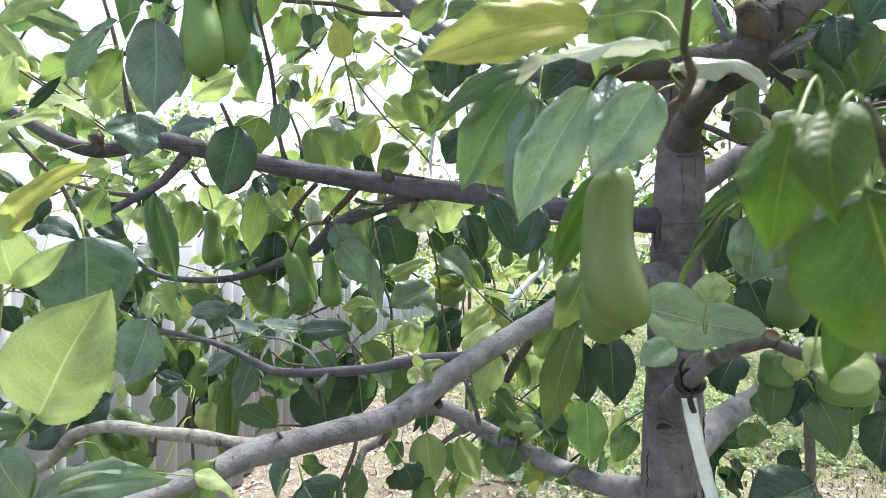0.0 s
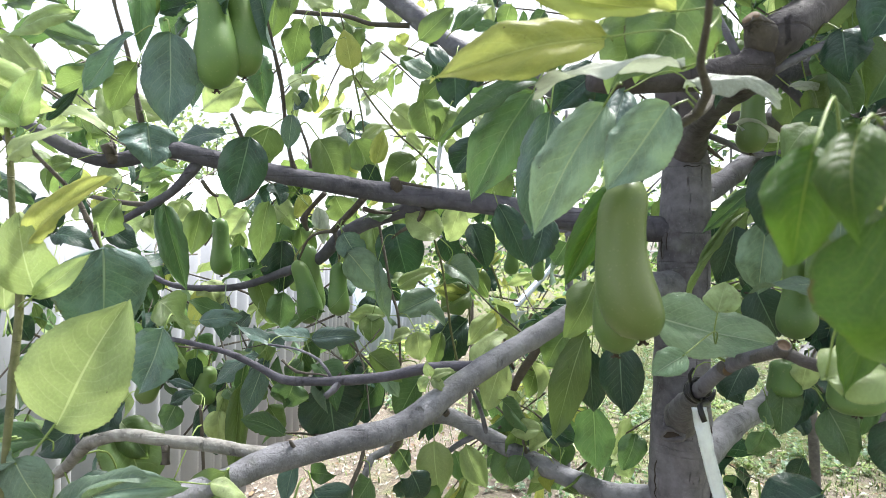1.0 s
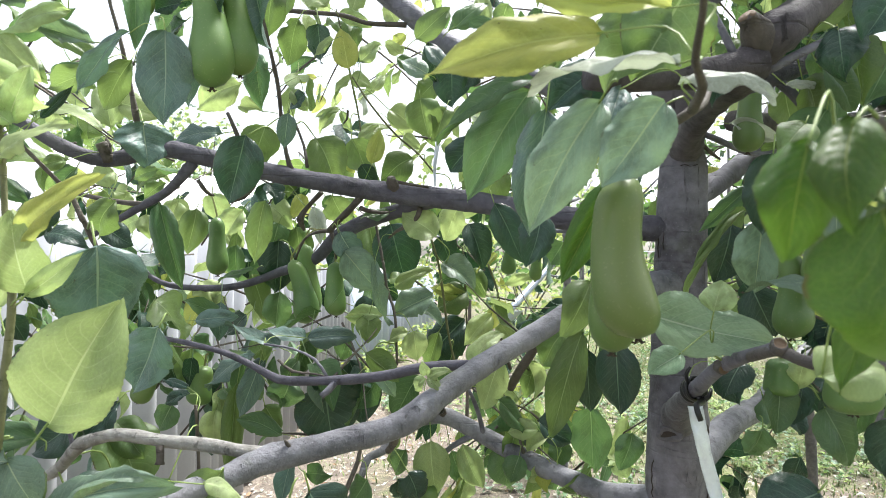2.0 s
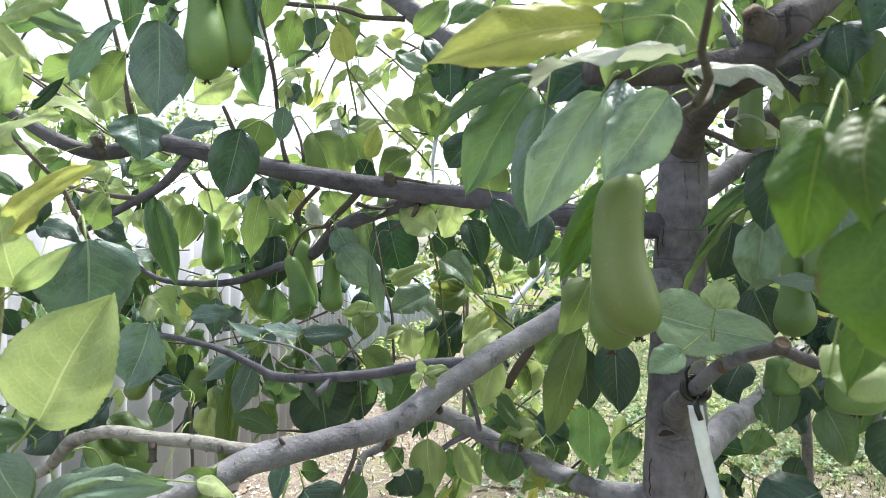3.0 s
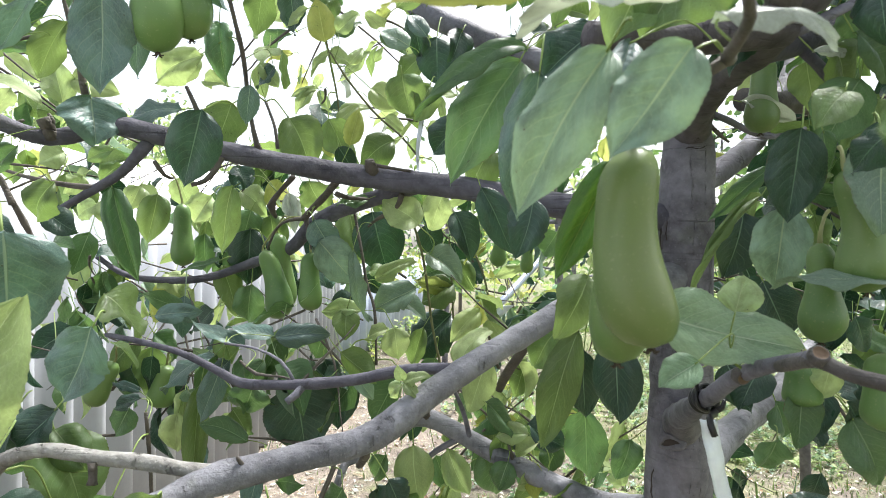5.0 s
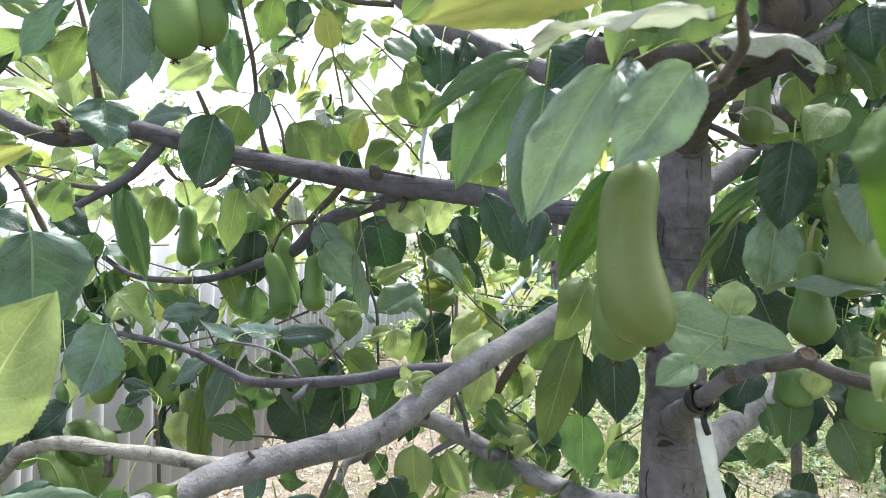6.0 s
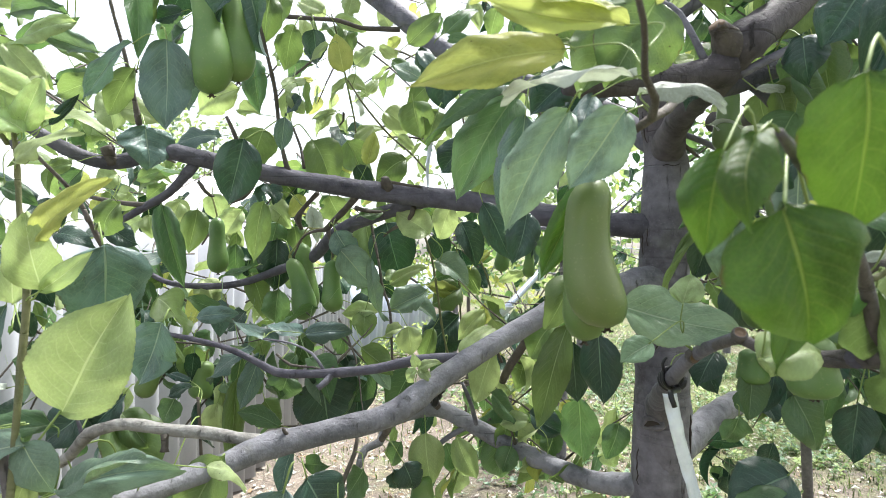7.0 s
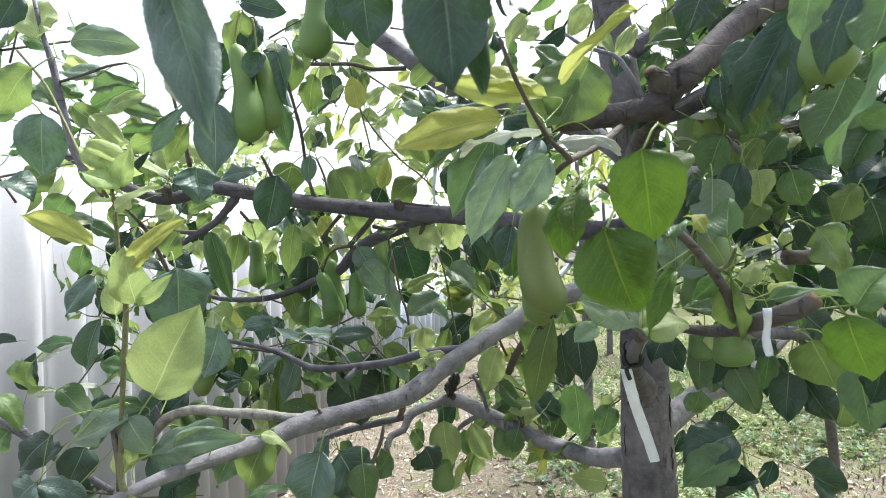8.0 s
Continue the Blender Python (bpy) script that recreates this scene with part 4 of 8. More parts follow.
# ---- pears ----
def pear(top, bottom, width, stalk, neck=0.55, label="long green unripe pear hanging from a thin stalk", bend=0.06, skin=PEAR_GREEN):
    """A long-necked pear hanging from top (stalk end) to bottom (calyx); stalk: where it hangs from the wood."""
    t, b = Vector(top), Vector(bottom)
    axis = b - t
    length = axis.length
    axis.normalize()
    side = axis.cross(Vector((0, 1, 0))).normalized()
    other = axis.cross(side)
    body = thing("pear", b, label, "pear", "pears on the tree")
    bm = bmesh.new()
    rings = []
    shape = random.Random(int(abs(top[0]) * 9999))
    lump = shape.uniform(0, 9)
    for j in range(23):
        v = j / 22
        neck_r = neck * (1 - (1 - min(1, v / 0.22)) ** 2.2) ** 0.5
        belly = math.exp(-((v - 0.76) / 0.23) ** 2)
        r = neck_r * (1 - belly) + belly * 1.0
        if v > 0.8:
            r *= max(0.0, 1 - ((v - 0.8) / 0.2) ** 2.6) ** 0.5
        r = max(r, 0.14 if v > 0.9 else 0.05) * width * 0.5
        c = t + axis * length * v + side * bend * length * math.sin(v * math.pi) + axis * (-0.012 * length if v > 0.99 else 0)
        ring = []
        for k in range(22):
            a = 2 * math.pi * k / 22
            w = 1 + 0.035 * math.sin(2 * a + lump + v * 2) + 0.03 * noise.noise(Vector((math.cos(a) + lump, math.sin(a), v * 3)))
            ring.append(bm.verts.new(c + (side * math.cos(a) + other * math.sin(a)) * r * w))
        rings.append(ring)
    for p, q in zip(rings, rings[1:]):
        for k in range(22):
            bm.faces.new((p[k], q[k], q[(k + 1) % 22], p[(k + 1) % 22]))
    bm.faces.new(rings[0])
    bm.faces.new(rings[-1][::-1])
    part("flesh", bm, skin, body)
    bm = bmesh.new()
    for k in range(5):
        a = 2 * math.pi * k / 5
        d = side * math.cos(a) + other * math.sin(a)
        s = width * 0.065
        tube(bm, [(*(b - axis * 0.002 + d * s * 0.3), s * 0.3), (*(b + axis * s * 0.5 + d * s * 0.9), s * 0.22), (*(b + axis * s * 0.5 + d * s * 1.6), s * 0.05)], 5, 0.004)
    part("calyx", bm, CALYX, body, "dry dark calyx")
    bm = bmesh.new()
    e = Vector(stalk)
    m = (t + e) * 0.5 + Vector((0, 0, 0.25 * (e - t).length))
    tube(bm, [(*(t + axis * 0.004), 0.0021), (*(t - axis * 0.006), 0.0017), (*m, 0.0014), (*e, 0.0018)], 7, 0.006)
    part("stalk", bm, STALK, body)
    return body


pear((0.1156, 0.415, 1.2932), (0.1263, 0.415, 1.1835), 0.0415, (0.1325, 0.419, 1.319), .77, "long ripening green pear with a brownish blush", -.08, PEAR)
pear((0.12, 0.438, 1.2855), (0.1155, 0.438, 1.1706), 0.036, (0.1362, 0.431, 1.3196), .72, bend=.0, skin=PEAR)
pear((-0.274, 0.672, 1.565), (-0.257, 0.672, 1.419), 0.05, (-0.267, 0.68, 1.614), .6, bend=.04)
pear((-0.25, 0.692, 1.562), (-0.233, 0.692, 1.439), 0.042, (-0.255, 0.69, 1.607), .62, bend=.03)
pear((-0.264, 1.06, 1.229), (-0.236, 1.06, 1.116), 0.046, (-0.193, 1.04, 1.281), .7, bend=.05)
pear((-0.185, 1.04, 1.226), (-0.183, 1.04, 1.132), 0.038, (-0.196, 1.04, 1.279), .76, bend=-.02)
pear((-0.253, 1.1, 1.257), (-0.236, 1.1, 1.129), 0.04, (-0.224, 1.06, 1.282), .78, bend=0)
pear((-0.405, 1.08, 1.304), (-0.402, 1.08, 1.199), 0.038, (-0.423, 1.08, 1.352), .7, bend=0)
pear((0.193, 0.6, 1.477), (0.19, 0.6, 1.444), 0.024, (0.193, 0.6, 1.493), .6, bend=0)
pear((0.403, 0.8, 1.469), (0.399, 0.8, 1.376), 0.04, (0.404, 0.8, 1.491), .7, bend=0)
pear((0.147, 1.3, 1.275), (0.141, 1.3, 1.196), 0.032, (0.153, 1.3, 1.306), .7, bend=0)
pear((0.221, 1.4, 1.258), (0.216, 1.4, 1.179), 0.029, (0.231, 1.4, 1.285), .7, bend=0)
pear((0.307, 0.55, 1.244), (0.309, 0.55, 1.166), 0.035, (0.32, 0.56, 1.269), .6, bend=.02)
pear((0.304, 0.52, 1.296), (0.323, 0.52, 1.207), 0.041, (0.307, 0.53, 1.314), .55, bend=.06)
pear((0.34, 0.62, 1.137), (0.339, 0.62, 1.099), 0.034, (0.329, 0.6, 1.151), .85, bend=0)
pear((-0.143, 0.62, 1.642), (-0.147, 0.62, 1.515), 0.044, (-0.138, 0.62, 1.68), .6, bend=.03)
pear((0.335, 0.33, 1.465), (0.341, 0.33, 1.367), 0.043, (0.338, 0.34, 1.498), .6, bend=.04)
pear((0.326, 0.5, 1.168), (0.329, 0.5, 1.113), 0.041, (0.318, 0.48, 1.188), .85, bend=0)
pear((-0.444, 0.95, 1.068), (-0.477, 0.95, 1.005), 0.032, (-0.429, 0.93, 1.092), .8, bend=0)
pear((-0.026, 1.05, 0.843), (-0.024, 1.05, 0.775), 0.046, (-0.028, 1.06, 0.863), .8, bend=0)
pear((-0.392, 1, 1.054), (-0.403, 1, 0.989), 0.041, (-0.379, 0.98, 1.076), .8, bend=0)


# ---- leaves ----
def leaf_grid(rng, across, along, fold, droop, wave, narrow, twist=0.0, pucker=0.0, curl=0.0):
    """Vertices, faces and UVs of one leaf of unit length and width, base at the origin, tip along +y, upper face +z:
    an oval with a rounded base, a drawn-out tip, a finely toothed, wavy, partly nibbled rim and a folded midrib."""
    verts, uvs, faces = [], [], []
    fine = along > 8
    a, b = 0.55 * narrow, 0.82 + 0.25 * (narrow - 0.9)
    top = (a / (a + b)) ** a * (b / (a + b)) ** b
    for j in range(along + 1):
        v = j / along
        w = 0.5 * (v ** a * (1 - v) ** b) / top
        w *= 1 - 0.3 * max(0.0, (v - 0.8) / 0.2) ** 1.5
        w = max(w, 0.006)
        rag = []
        for s in (-1, 1):
            r = 1 + 0.08 * noise.noise((v * 4.5, s * 3.7, wave * 23 + narrow * 31)) if fine else 1
            bite = noise.noise((v * 7.0, s * 9.1, wave * 41 + fold * 17))
            rag.append(r - (max(0.0, bite - 0.42) * 0.9 if fine and 0.15 < v < 0.9 else 0))
        serr = 1 + (0.014 if j % 2 else -0.01) * fine
        lift = -droop * (v * v + 0.35 * max(0, v - 0.7)) + 0.045 * math.sin(v * 5 + wave * 9)
        for i in range(across + 1):
            u = i / across * 2 - 1
            x = u * w * rag[u > 0] * (serr if abs(u) > 0.95 else 1)
            z = abs(u) * w * 2 * fold - abs(u) ** 3 * w * fold * (1 + curl) + lift
            z += wave * 0.075 * math.sin(v * 9 + (2.1 if u > 0 else 0)) * abs(u) ** 1.5
            z += wave * 0.022 * math.sin(v * 23 + (1.3 if u > 0 else 0)) * abs(u) ** 3
            z += pucker * math.sin(v * 26 - abs(u) * 7) * abs(u) * (1.1 - abs(u)) + (0.05 * fold * math.sin(3.1 * v + 2 * u) if pucker else 0)
            c, s = math.cos(twist * v), math.sin(twist * v)
            verts.append((x * c - (z - lift) * s, v + 0.02 * abs(u) * wave, x * s + (z - lift) * c + lift))
            uvs.append((0.5 + 0.5 * u, v))
    k = across + 1
    for j in range(along):
        for i in range(across):
            a = j * k + i
            faces.append((a, a + 1, a + 1 + k, a + k))
    return verts, faces, uvs


def leaf_mesh(name, seed, across=6, along=20, calm=False):
    rng = random.Random(seed)
    if calm:
        v, f, uv = leaf_grid(rng, 10, 44, rng.uniform(0.18, 0.4), rng.uniform(0.0, 0.2), rng.uniform(0.5, 1.2), rng.uniform(0.86, 1.04), rng.uniform(-0.35, 0.35), 0.03, rng.uniform(0, 0.8))
    else:
        v, f, uv = leaf_grid(rng, across, along, rng.uniform(0.1, 0.7), rng.uniform(-0.08, 0.34), rng.uniform(0.4, 1.5), rng.uniform(0.84, 1.12), rng.uniform(-0.9, 0.9), 0.03, rng.uniform(-0.3, 1.2))
    me = bpy.data.meshes.new(name)
    me.from_pydata(v, [], f)
    layer = me.uv_layers.new(name="UVMap")
    for lp in me.loops:
        layer.data[lp.index].uv = uv[lp.vertex_index]
    for p in me.polygons:
        p.use_smooth = True
    return me


LEAF_MESH, BROAD = {}, {}
for tone in LEAF_TONES:
    LEAF_MESH[tone] = []
    for k in range(9):
        me = leaf_mesh("leaf_" + tone, 31 * k + len(tone))
        me.materials.append(LEAF[tone])
        LEAF_MESH[tone].append(me)
    BROAD[tone] = []
    for k in range(6):
        me = leaf_mesh("broad_leaf_" + tone, 17 * k + 5, calm=True)
        me.materials.append(LEAF[tone])
        BROAD[tone].append(me)

pick = random.Random(11)
VIEW = Vector((0.0, -0.15, 1.5))


def leaf_frame(base, tip, width, roll):
    b, t = Vector(base), Vector(tip)
    axis = t - b
    length = axis.length
    axis /= length
    out = VIEW - (b + t) * 0.5
    normal = (out - axis * out.dot(axis)).normalized()
    normal = Matrix.Rotation(radians(roll), 3, axis) @ normal
    side = axis.cross(normal)
    m = Matrix.Identity(4)
    for i, (v, s) in enumerate(((side, width), (axis, length), (normal, (width + length) * 0.5))):
        for k in range(3):
            m[k][i] = v[k] * s
    m.translation = b
    return m


def leaf(base, tip, width, tone, roll=0, stalk=None, broad=False):
    """One leaf on the tree from its base to its tip; stalk: where its petiole joins the wood."""
    ob = new("leaf", pick.choice((BROAD if broad else LEAF_MESH)[tone]))
    ob.matrix_basis = leaf_frame(base, tip, width, roll)
    ob.parent = tree
    ob.matrix_parent_inverse = tree.matrix_basis.inverted()
    b, a = Vector(base), (Vector(tip) - Vector(base)).normalized()
    if stalk is None:
        span = (Vector(tip) - b).length
        want = b - a * span * 0.35
        near = min(WOOD, key=lambda q: (q - want).length_squared)
        reach = near - b
        end = near if reach.length < 0.07 and reach.dot(a) < 0.4 * reach.length else b - a * span * pick.uniform(0.2, 0.32) + Vector((pick.uniform(-0.005, 0.005), 0.01, 0.0))
    else:
        end = Vector(stalk)
    mid = (b + end) * 0.5 - a * 0.18 * (end - b).length + Vector((0, 0, 0.12 * (end - b).length))
    bm = bmesh.new()
    r = max(0.0006, min(0.0011, width * 0.018))
    tube(bm, [(*end, r * (1.2 if stalk else 0.7)), (*mid, r), (*(b + a * 0.003), r * 0.9)], 5, 0.008)
    stalk_ob = mesh_object("petiole", bm, PETIOLE)
    stalk_ob.parent = ob
    stalk_ob.matrix_parent_inverse = (tree.matrix_basis @ ob.matrix_parent_inverse @ ob.matrix_basis).inverted()
    return ob


# ---- tags, ties and other small things on and by the tree ----
FOIL = plain("crumpled_white_foil", (0.78, 0.83, 0.95), 0.17, 0.15, 0.15, 140, 1.0)
TIE = plain("black_rubber", (0.012, 0.012, 0.013), 0.4, 0, 0.3, 80, 0.3)
PIPE = plain("galvanised_pipe", (0.42, 0.46, 0.55), 0.4, 0.6, 0.25, 60, 0.3)
LILAC = plain("lilac_cloth", (0.5, 0.38, 0.58), 0.8, 0, 0.3, 30, 0.5)


def ribbon(bm, points, wide, thick=0.0006, twist=0.0, crumple=0.003):
    """A strip of foil or rubber: points (x, y, z), flat across the view, folded and slightly crumpled."""
    path = spline([(*p, 0) for p in points], 0.0035)
    rows = []
    for i, q in enumerate(path):
        c = Vector(q[:3])
        a = twist * i / len(path)
        d = Vector((math.cos(a), math.sin(a), 0))
        row = []
        for k in range(5):
            u = (k / 4 - 0.5) * wide
            p = c + d * u + Vector((0, crumple * noise.noise((c.x * 60 + k * 0.7, c.y * 90, c.z * 75)) + 0.3 * crumple * noise.noise((k * 2.1, 3.0, c.z * 420)) + abs(u) * 0.2, 0))
            row.append((bm.verts.new(p), bm.verts.new(p + Vector((0, thick, 0)))))
        rows.append(row)
    for p, q in zip(rows, rows[1:]):
        for k in range(4):
            bm.faces.new((p[k][0], p[k + 1][0], q[k + 1][0], q[k][0]))
            bm.faces.new((q[k][1], q[k + 1][1], p[k + 1][1], p[k][1]))
        for k in (0, 4):
            bm.faces.new((p[k][0], p[k][1], q[k][1], q[k][0]))
    for row in (rows[0], rows[-1]):
        for k in range(4):
            bm.faces.new((row[k][0], row[k][1], row[k + 1][1], row[k + 1][0]))
    return bm


def loop(bm, centre, axis, radius, wire):
    c, a = Vector(centre), Vector(axis).normalized()
    s = a.orthogonal().normalized()
    o = a.cross(s)
    pts = []
    for k in range(15):
        t = 2 * math.pi * k / 14
        pts.append((*(c + s * radius * math.cos(t) + o * radius * math.sin(t) + a * 0.004 * math.sin(t * 1.3)), wire))
    tube(bm, pts, 6, 0.005)
    return bm


def hanging_tag(points, wide, tie_at, tie_axis, tie_radius, label, twist=0.4):
    tag = thing("plant_tag", points[-1], label, "tag")
    bm = bmesh.new()
    ribbon(bm, points, wide, 0.0008, twist)
    part("strip", bm, FOIL, tag)
    if tie_radius:
        bm = bmesh.new()
        a, t = Vector(tie_axis).normalized(), Vector(tie_at)
        loop(bm, t, a, tie_radius, 0.0022)
        loop(bm, t + a * 0.006, a + Vector((0.25, 0.1, 0.2)), tie_radius * 1.08, 0.002)
        loop(bm, t - a * 0.005, a + Vector((-0.3, 0.0, 0.25)), tie_radius * 1.05, 0.0018)
        knot = t + Vector((0.002, -0.012, -0.008))
        tube(bm, [(*(t + Vector((-0.009, -0.006, 0.006))), 0.002), (*(t + Vector((-0.012, -0.008, 0.017))), 0.0018), (*(t + Vector((-0.008, -0.009, 0.024))), 0.0016)], 6, 0.004)
        tube(bm, [(*(t + Vector((-0.01, -0.006, 0.004))), 0.002), (*knot, 0.0036), (*((knot + Vector(points[0])) * 0.5), 0.0026), (*points[0], 0.003), (*(Vector(points[1]) + Vector((0.001, -0.003, 0))), 0.0028)], 6, 0.004)
        tube(bm, [(*knot, 0.0034), (*(knot + Vector((0.006, -0.002, 0.004))), 0.0024), (*(knot + Vector((0.01, 0.002, 0.011))), 0.0014)], 6, 0.004)
        part("tie", bm, TIE, tag, "black rubber tie wound round the branch")
    return tag


hanging_tag([(0.23, 0.565, 1.102), (0.232, 0.565, 1.09), (0.237, 0.565, 1.067), (0.245, 0.57, 1.042), (0.255, 0.575, 1.012), (0.263, 0.579, 0.986)], 0.0142, (0.251, 0.617, 1.106), (0.25, 0.9, -0.35), 0.0105, "white foil tag on a black rubber tie round a branch")
hanging_tag([(0.27, 0.3, 1.195), (0.27, 0.3, 1.185), (0.268, 0.3, 1.172), (0.27, 0.3, 1.159)], 0.0062, (0.269, 0.3, 1.189), (1, 0, 0.2), 0, "small white foil strip hanging from a cut branch", 0.25)
hanging_tag([(0, 0.97, 1.479), (-0.002, 0.97, 1.452), (-0.01, 0.97, 1.42), (-0.015, 0.97, 1.379), (-0.014, 0.97, 1.347)], 0.0082, (0.002, 0.97, 1.479), (1, 0, 0.2), 0, "narrow white foil strip hanging among the leaves", 1.2)
hanging_tag([(0.132, 1.06, 1.142), (0.119, 1.06, 1.13), (0.104, 1.06, 1.115)], 0.0218, (0.132, 1.06, 1.142), (1, 0, 0.2), 0, "crumpled white foil scrap caught on a twig", 0.6)
black_tie = thing("tree_tie", (0, 1.06, 0.977), "black rubber strap wound round a forked branch", "strap")
for off in (0.0, 0.012, 0.022):
    bm = bmesh.new()
    loop(bm, Vector((-0.005, 1.06, 0.977)) + Vector((off * 0.6, 0, off)), (0.8 + off * 8, 0.3 - off * 20, 0.4 + off * 16), 0.0105 - off * 0.1, 0.0062)
    part("strap_turn", bm, TIE, black_tie)
prop = thing("prop_pole", (0.302, 2.95, 0.925), "galvanised metal pole leaning against a young tree", "pole")
bm = bmesh.new()
tube(bm, [(0.648, 3.36, 1.211, 0.018), (0.475, 3.155, 1.068, 0.018), (0.302, 2.95, 0.925, 0.018)], 12, 0.2)
part("pipe", bm, PIPE, prop)


def stake(base, top, radius, label, mat):
    st = thing("stake", base, label, "stake")
    bm = bmesh.new()
    b, t = Vector(base), Vector(top)
    m = (b + t) * 0.5 + Vector((0.008, 0, 0))
    tube(bm, [(b.x, b.y, b.z - 0.15, radius), (*m, radius * 0.95), (*t, radius * 0.85)], 10, 0.06, 0.05)
    part("pole", bm, mat, st)
    return st


stake((0.405, 3.3, 0.0), (0.398, 3.31, 0.575), 0.0165, "weathered thin wooden stake pushed into the soil", RAIL_WOOD)
stake((1.855, 2.95, 0.0), (1.802, 2.96, 0.8), 0.026, "brown rough wooden stake in the weeds", BARK_BROWN)
stake((0.2, 4.5, 0.0), (0.22, 4.5, 1.0), 0.016, "dark thin wooden stake by a young tree", BARK_DARK)


# ---- foliage in mass ----
class Mass:
    """Many leaves joined: each a small folded blade with its own tone, and the twigs that carry them."""

    def __init__(self, tones, along=7):
        self.v, self.f, self.uv, self.mat, self.tones = [], [], [], [], tones
        self.twigs = bmesh.new()
        self.shapes = [leaf_grid(None, 4 if along > 4 else 2, along, fo, dr, wa, na, tw) for fo, dr, wa, na, tw in (
            (0.3, 0.12, 0.6, 0.9, 0.2), (0.2, 0.04, 0.9, 1.05, -0.5), (0.55, 0.25, 0.4, 0.95, 0.4), (0.15, -0.08, 1.1, 0.88, 0.0),
            (0.6, 0.3, 0.6, 1.0, -0.3), (0.25, 0.15, 0.7, 1.1, 0.3))]

    def add(self, rng, base, axis, normal, length, width, tone):
        vs, fs, uv = rng.choice(self.shapes)
        a = axis.normalized()
        n = (normal - a * normal.dot(a)).normalized()
        s = a.cross(n)
        k = len(self.v)
        for x, y, z in vs:
            p = base + s * (x * width) + a * (y * length) + n * (z * length * 0.8)
            self.v.append((p.x, p.y, p.z))
        self.uv.extend(uv)
        k0 = len(self.v)
        for i in range(3):
            p = base - a * (length * (0.22 * i - 0.02)) + Vector((0, 0, length * 0.06 * i * i))
            for e in (-1, 1):
                q = p + s * (e * 0.0008)
                self.v.append((q.x, q.y, q.z))
                self.uv.append((0.5, 0.2))
        for i in (0, 2):
            self.f.append((k0 + i, k0 + i + 1, k0 + i + 3, k0 + i + 2))
            self.mat.append(self.tones.index(tone))
        for f in fs:
            self.f.append(tuple(i + k for i in f))
            self.mat.append(self.tones.index(tone))

    def build(self, name, parent=None, label="", category=""):
        me = bpy.data.meshes.new(name)
        me.from_pydata(self.v, [], self.f)
        layer = me.uv_layers.new(name="UVMap")
        idx = np.empty(len(me.loops), dtype=np.int32)
        me.loops.foreach_get("vertex_index", idx)
        layer.data.foreach_set("uv", np.array(self.uv, dtype=np.float32)[idx].ravel())
        for t in self.tones:
            me.materials.append(FILL[t])
        me.polygons.foreach_set("material_index", np.array(self.mat, dtype=np.int32))
        me.polygons.foreach_set("use_smooth", np.ones(len(self.f), dtype=bool))
        me.update()
        ob = new(name, me)
        if parent is not None:
            attach(ob, parent)
        if self.twigs.verts:
            tagged(part("twig_tangle", self.twigs, BARK_DARK, parent), "thin dark twigs inside the crown", kind="stuff")
        return tagged(ob, label, category, kind="stuff")


def scatter(mass, rng, low, high, count, tones, size=(0.05, 0.09), clump=5, keep=None, slim=(0.5, 0.72)):
    """Sprays of hanging leaves in a box, clump leaves to a spray."""
    made = 0
    while made < count:
        c = Vector([rng.uniform(a, b) for a, b in zip(low, high)])
        lead = Vector((rng.uniform(-1, 1), rng.uniform(-1, 1), rng.uniform(-0.6, 0.8)))
        if not keep or keep(c):
            e = c - lead * 0.09 + Vector((rng.uniform(-0.02, 0.02), 0, 0.02))
            tube(mass.twigs, [(*e, 0.0026), (*(c + Vector((0, 0, 0.012))), 0.002), (*(c + lead * 0.08), 0.0013), (*(c + lead * 0.035 * clump), 0.0008)], 4, 0.06)
        for k in range(rng.randint(max(1, clump - 2), clump + 2)):
            p = c + lead * 0.035 * k + Vector([rng.gauss(0, 0.016) for _ in range(3)])
            if keep and not keep(p):
                continue
            a = Vector((rng.uniform(-0.8, 0.8), rng.uniform(-0.8, 0.8), rng.uniform(-1.5, 0.25)))
            n = Vector((rng.uniform(-1.1, 1.1), rng.uniform(-1.0, 0.7), rng.uniform(-0.2, 1)))
            ln = rng.uniform(*size)
            mass.add(rng, p, a, n, ln, ln * rng.uniform(*slim), rng.choice(tones))
            made += 1


ALL = list(LEAF_TONES)
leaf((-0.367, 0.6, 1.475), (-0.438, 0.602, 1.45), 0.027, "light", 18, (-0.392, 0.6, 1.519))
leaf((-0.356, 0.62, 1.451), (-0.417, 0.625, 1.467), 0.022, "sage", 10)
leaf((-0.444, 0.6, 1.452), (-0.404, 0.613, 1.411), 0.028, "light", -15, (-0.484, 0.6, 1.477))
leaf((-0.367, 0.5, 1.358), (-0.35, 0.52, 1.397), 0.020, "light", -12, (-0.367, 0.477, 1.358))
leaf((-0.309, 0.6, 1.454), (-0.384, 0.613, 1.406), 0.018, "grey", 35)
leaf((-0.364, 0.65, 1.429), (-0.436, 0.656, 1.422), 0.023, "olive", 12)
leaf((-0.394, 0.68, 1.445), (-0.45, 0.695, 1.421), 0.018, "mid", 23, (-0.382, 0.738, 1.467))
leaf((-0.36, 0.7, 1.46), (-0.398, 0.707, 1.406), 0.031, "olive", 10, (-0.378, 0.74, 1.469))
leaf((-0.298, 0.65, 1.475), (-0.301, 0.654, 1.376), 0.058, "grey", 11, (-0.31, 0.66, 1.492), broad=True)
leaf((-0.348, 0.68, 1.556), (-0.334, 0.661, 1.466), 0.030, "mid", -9)
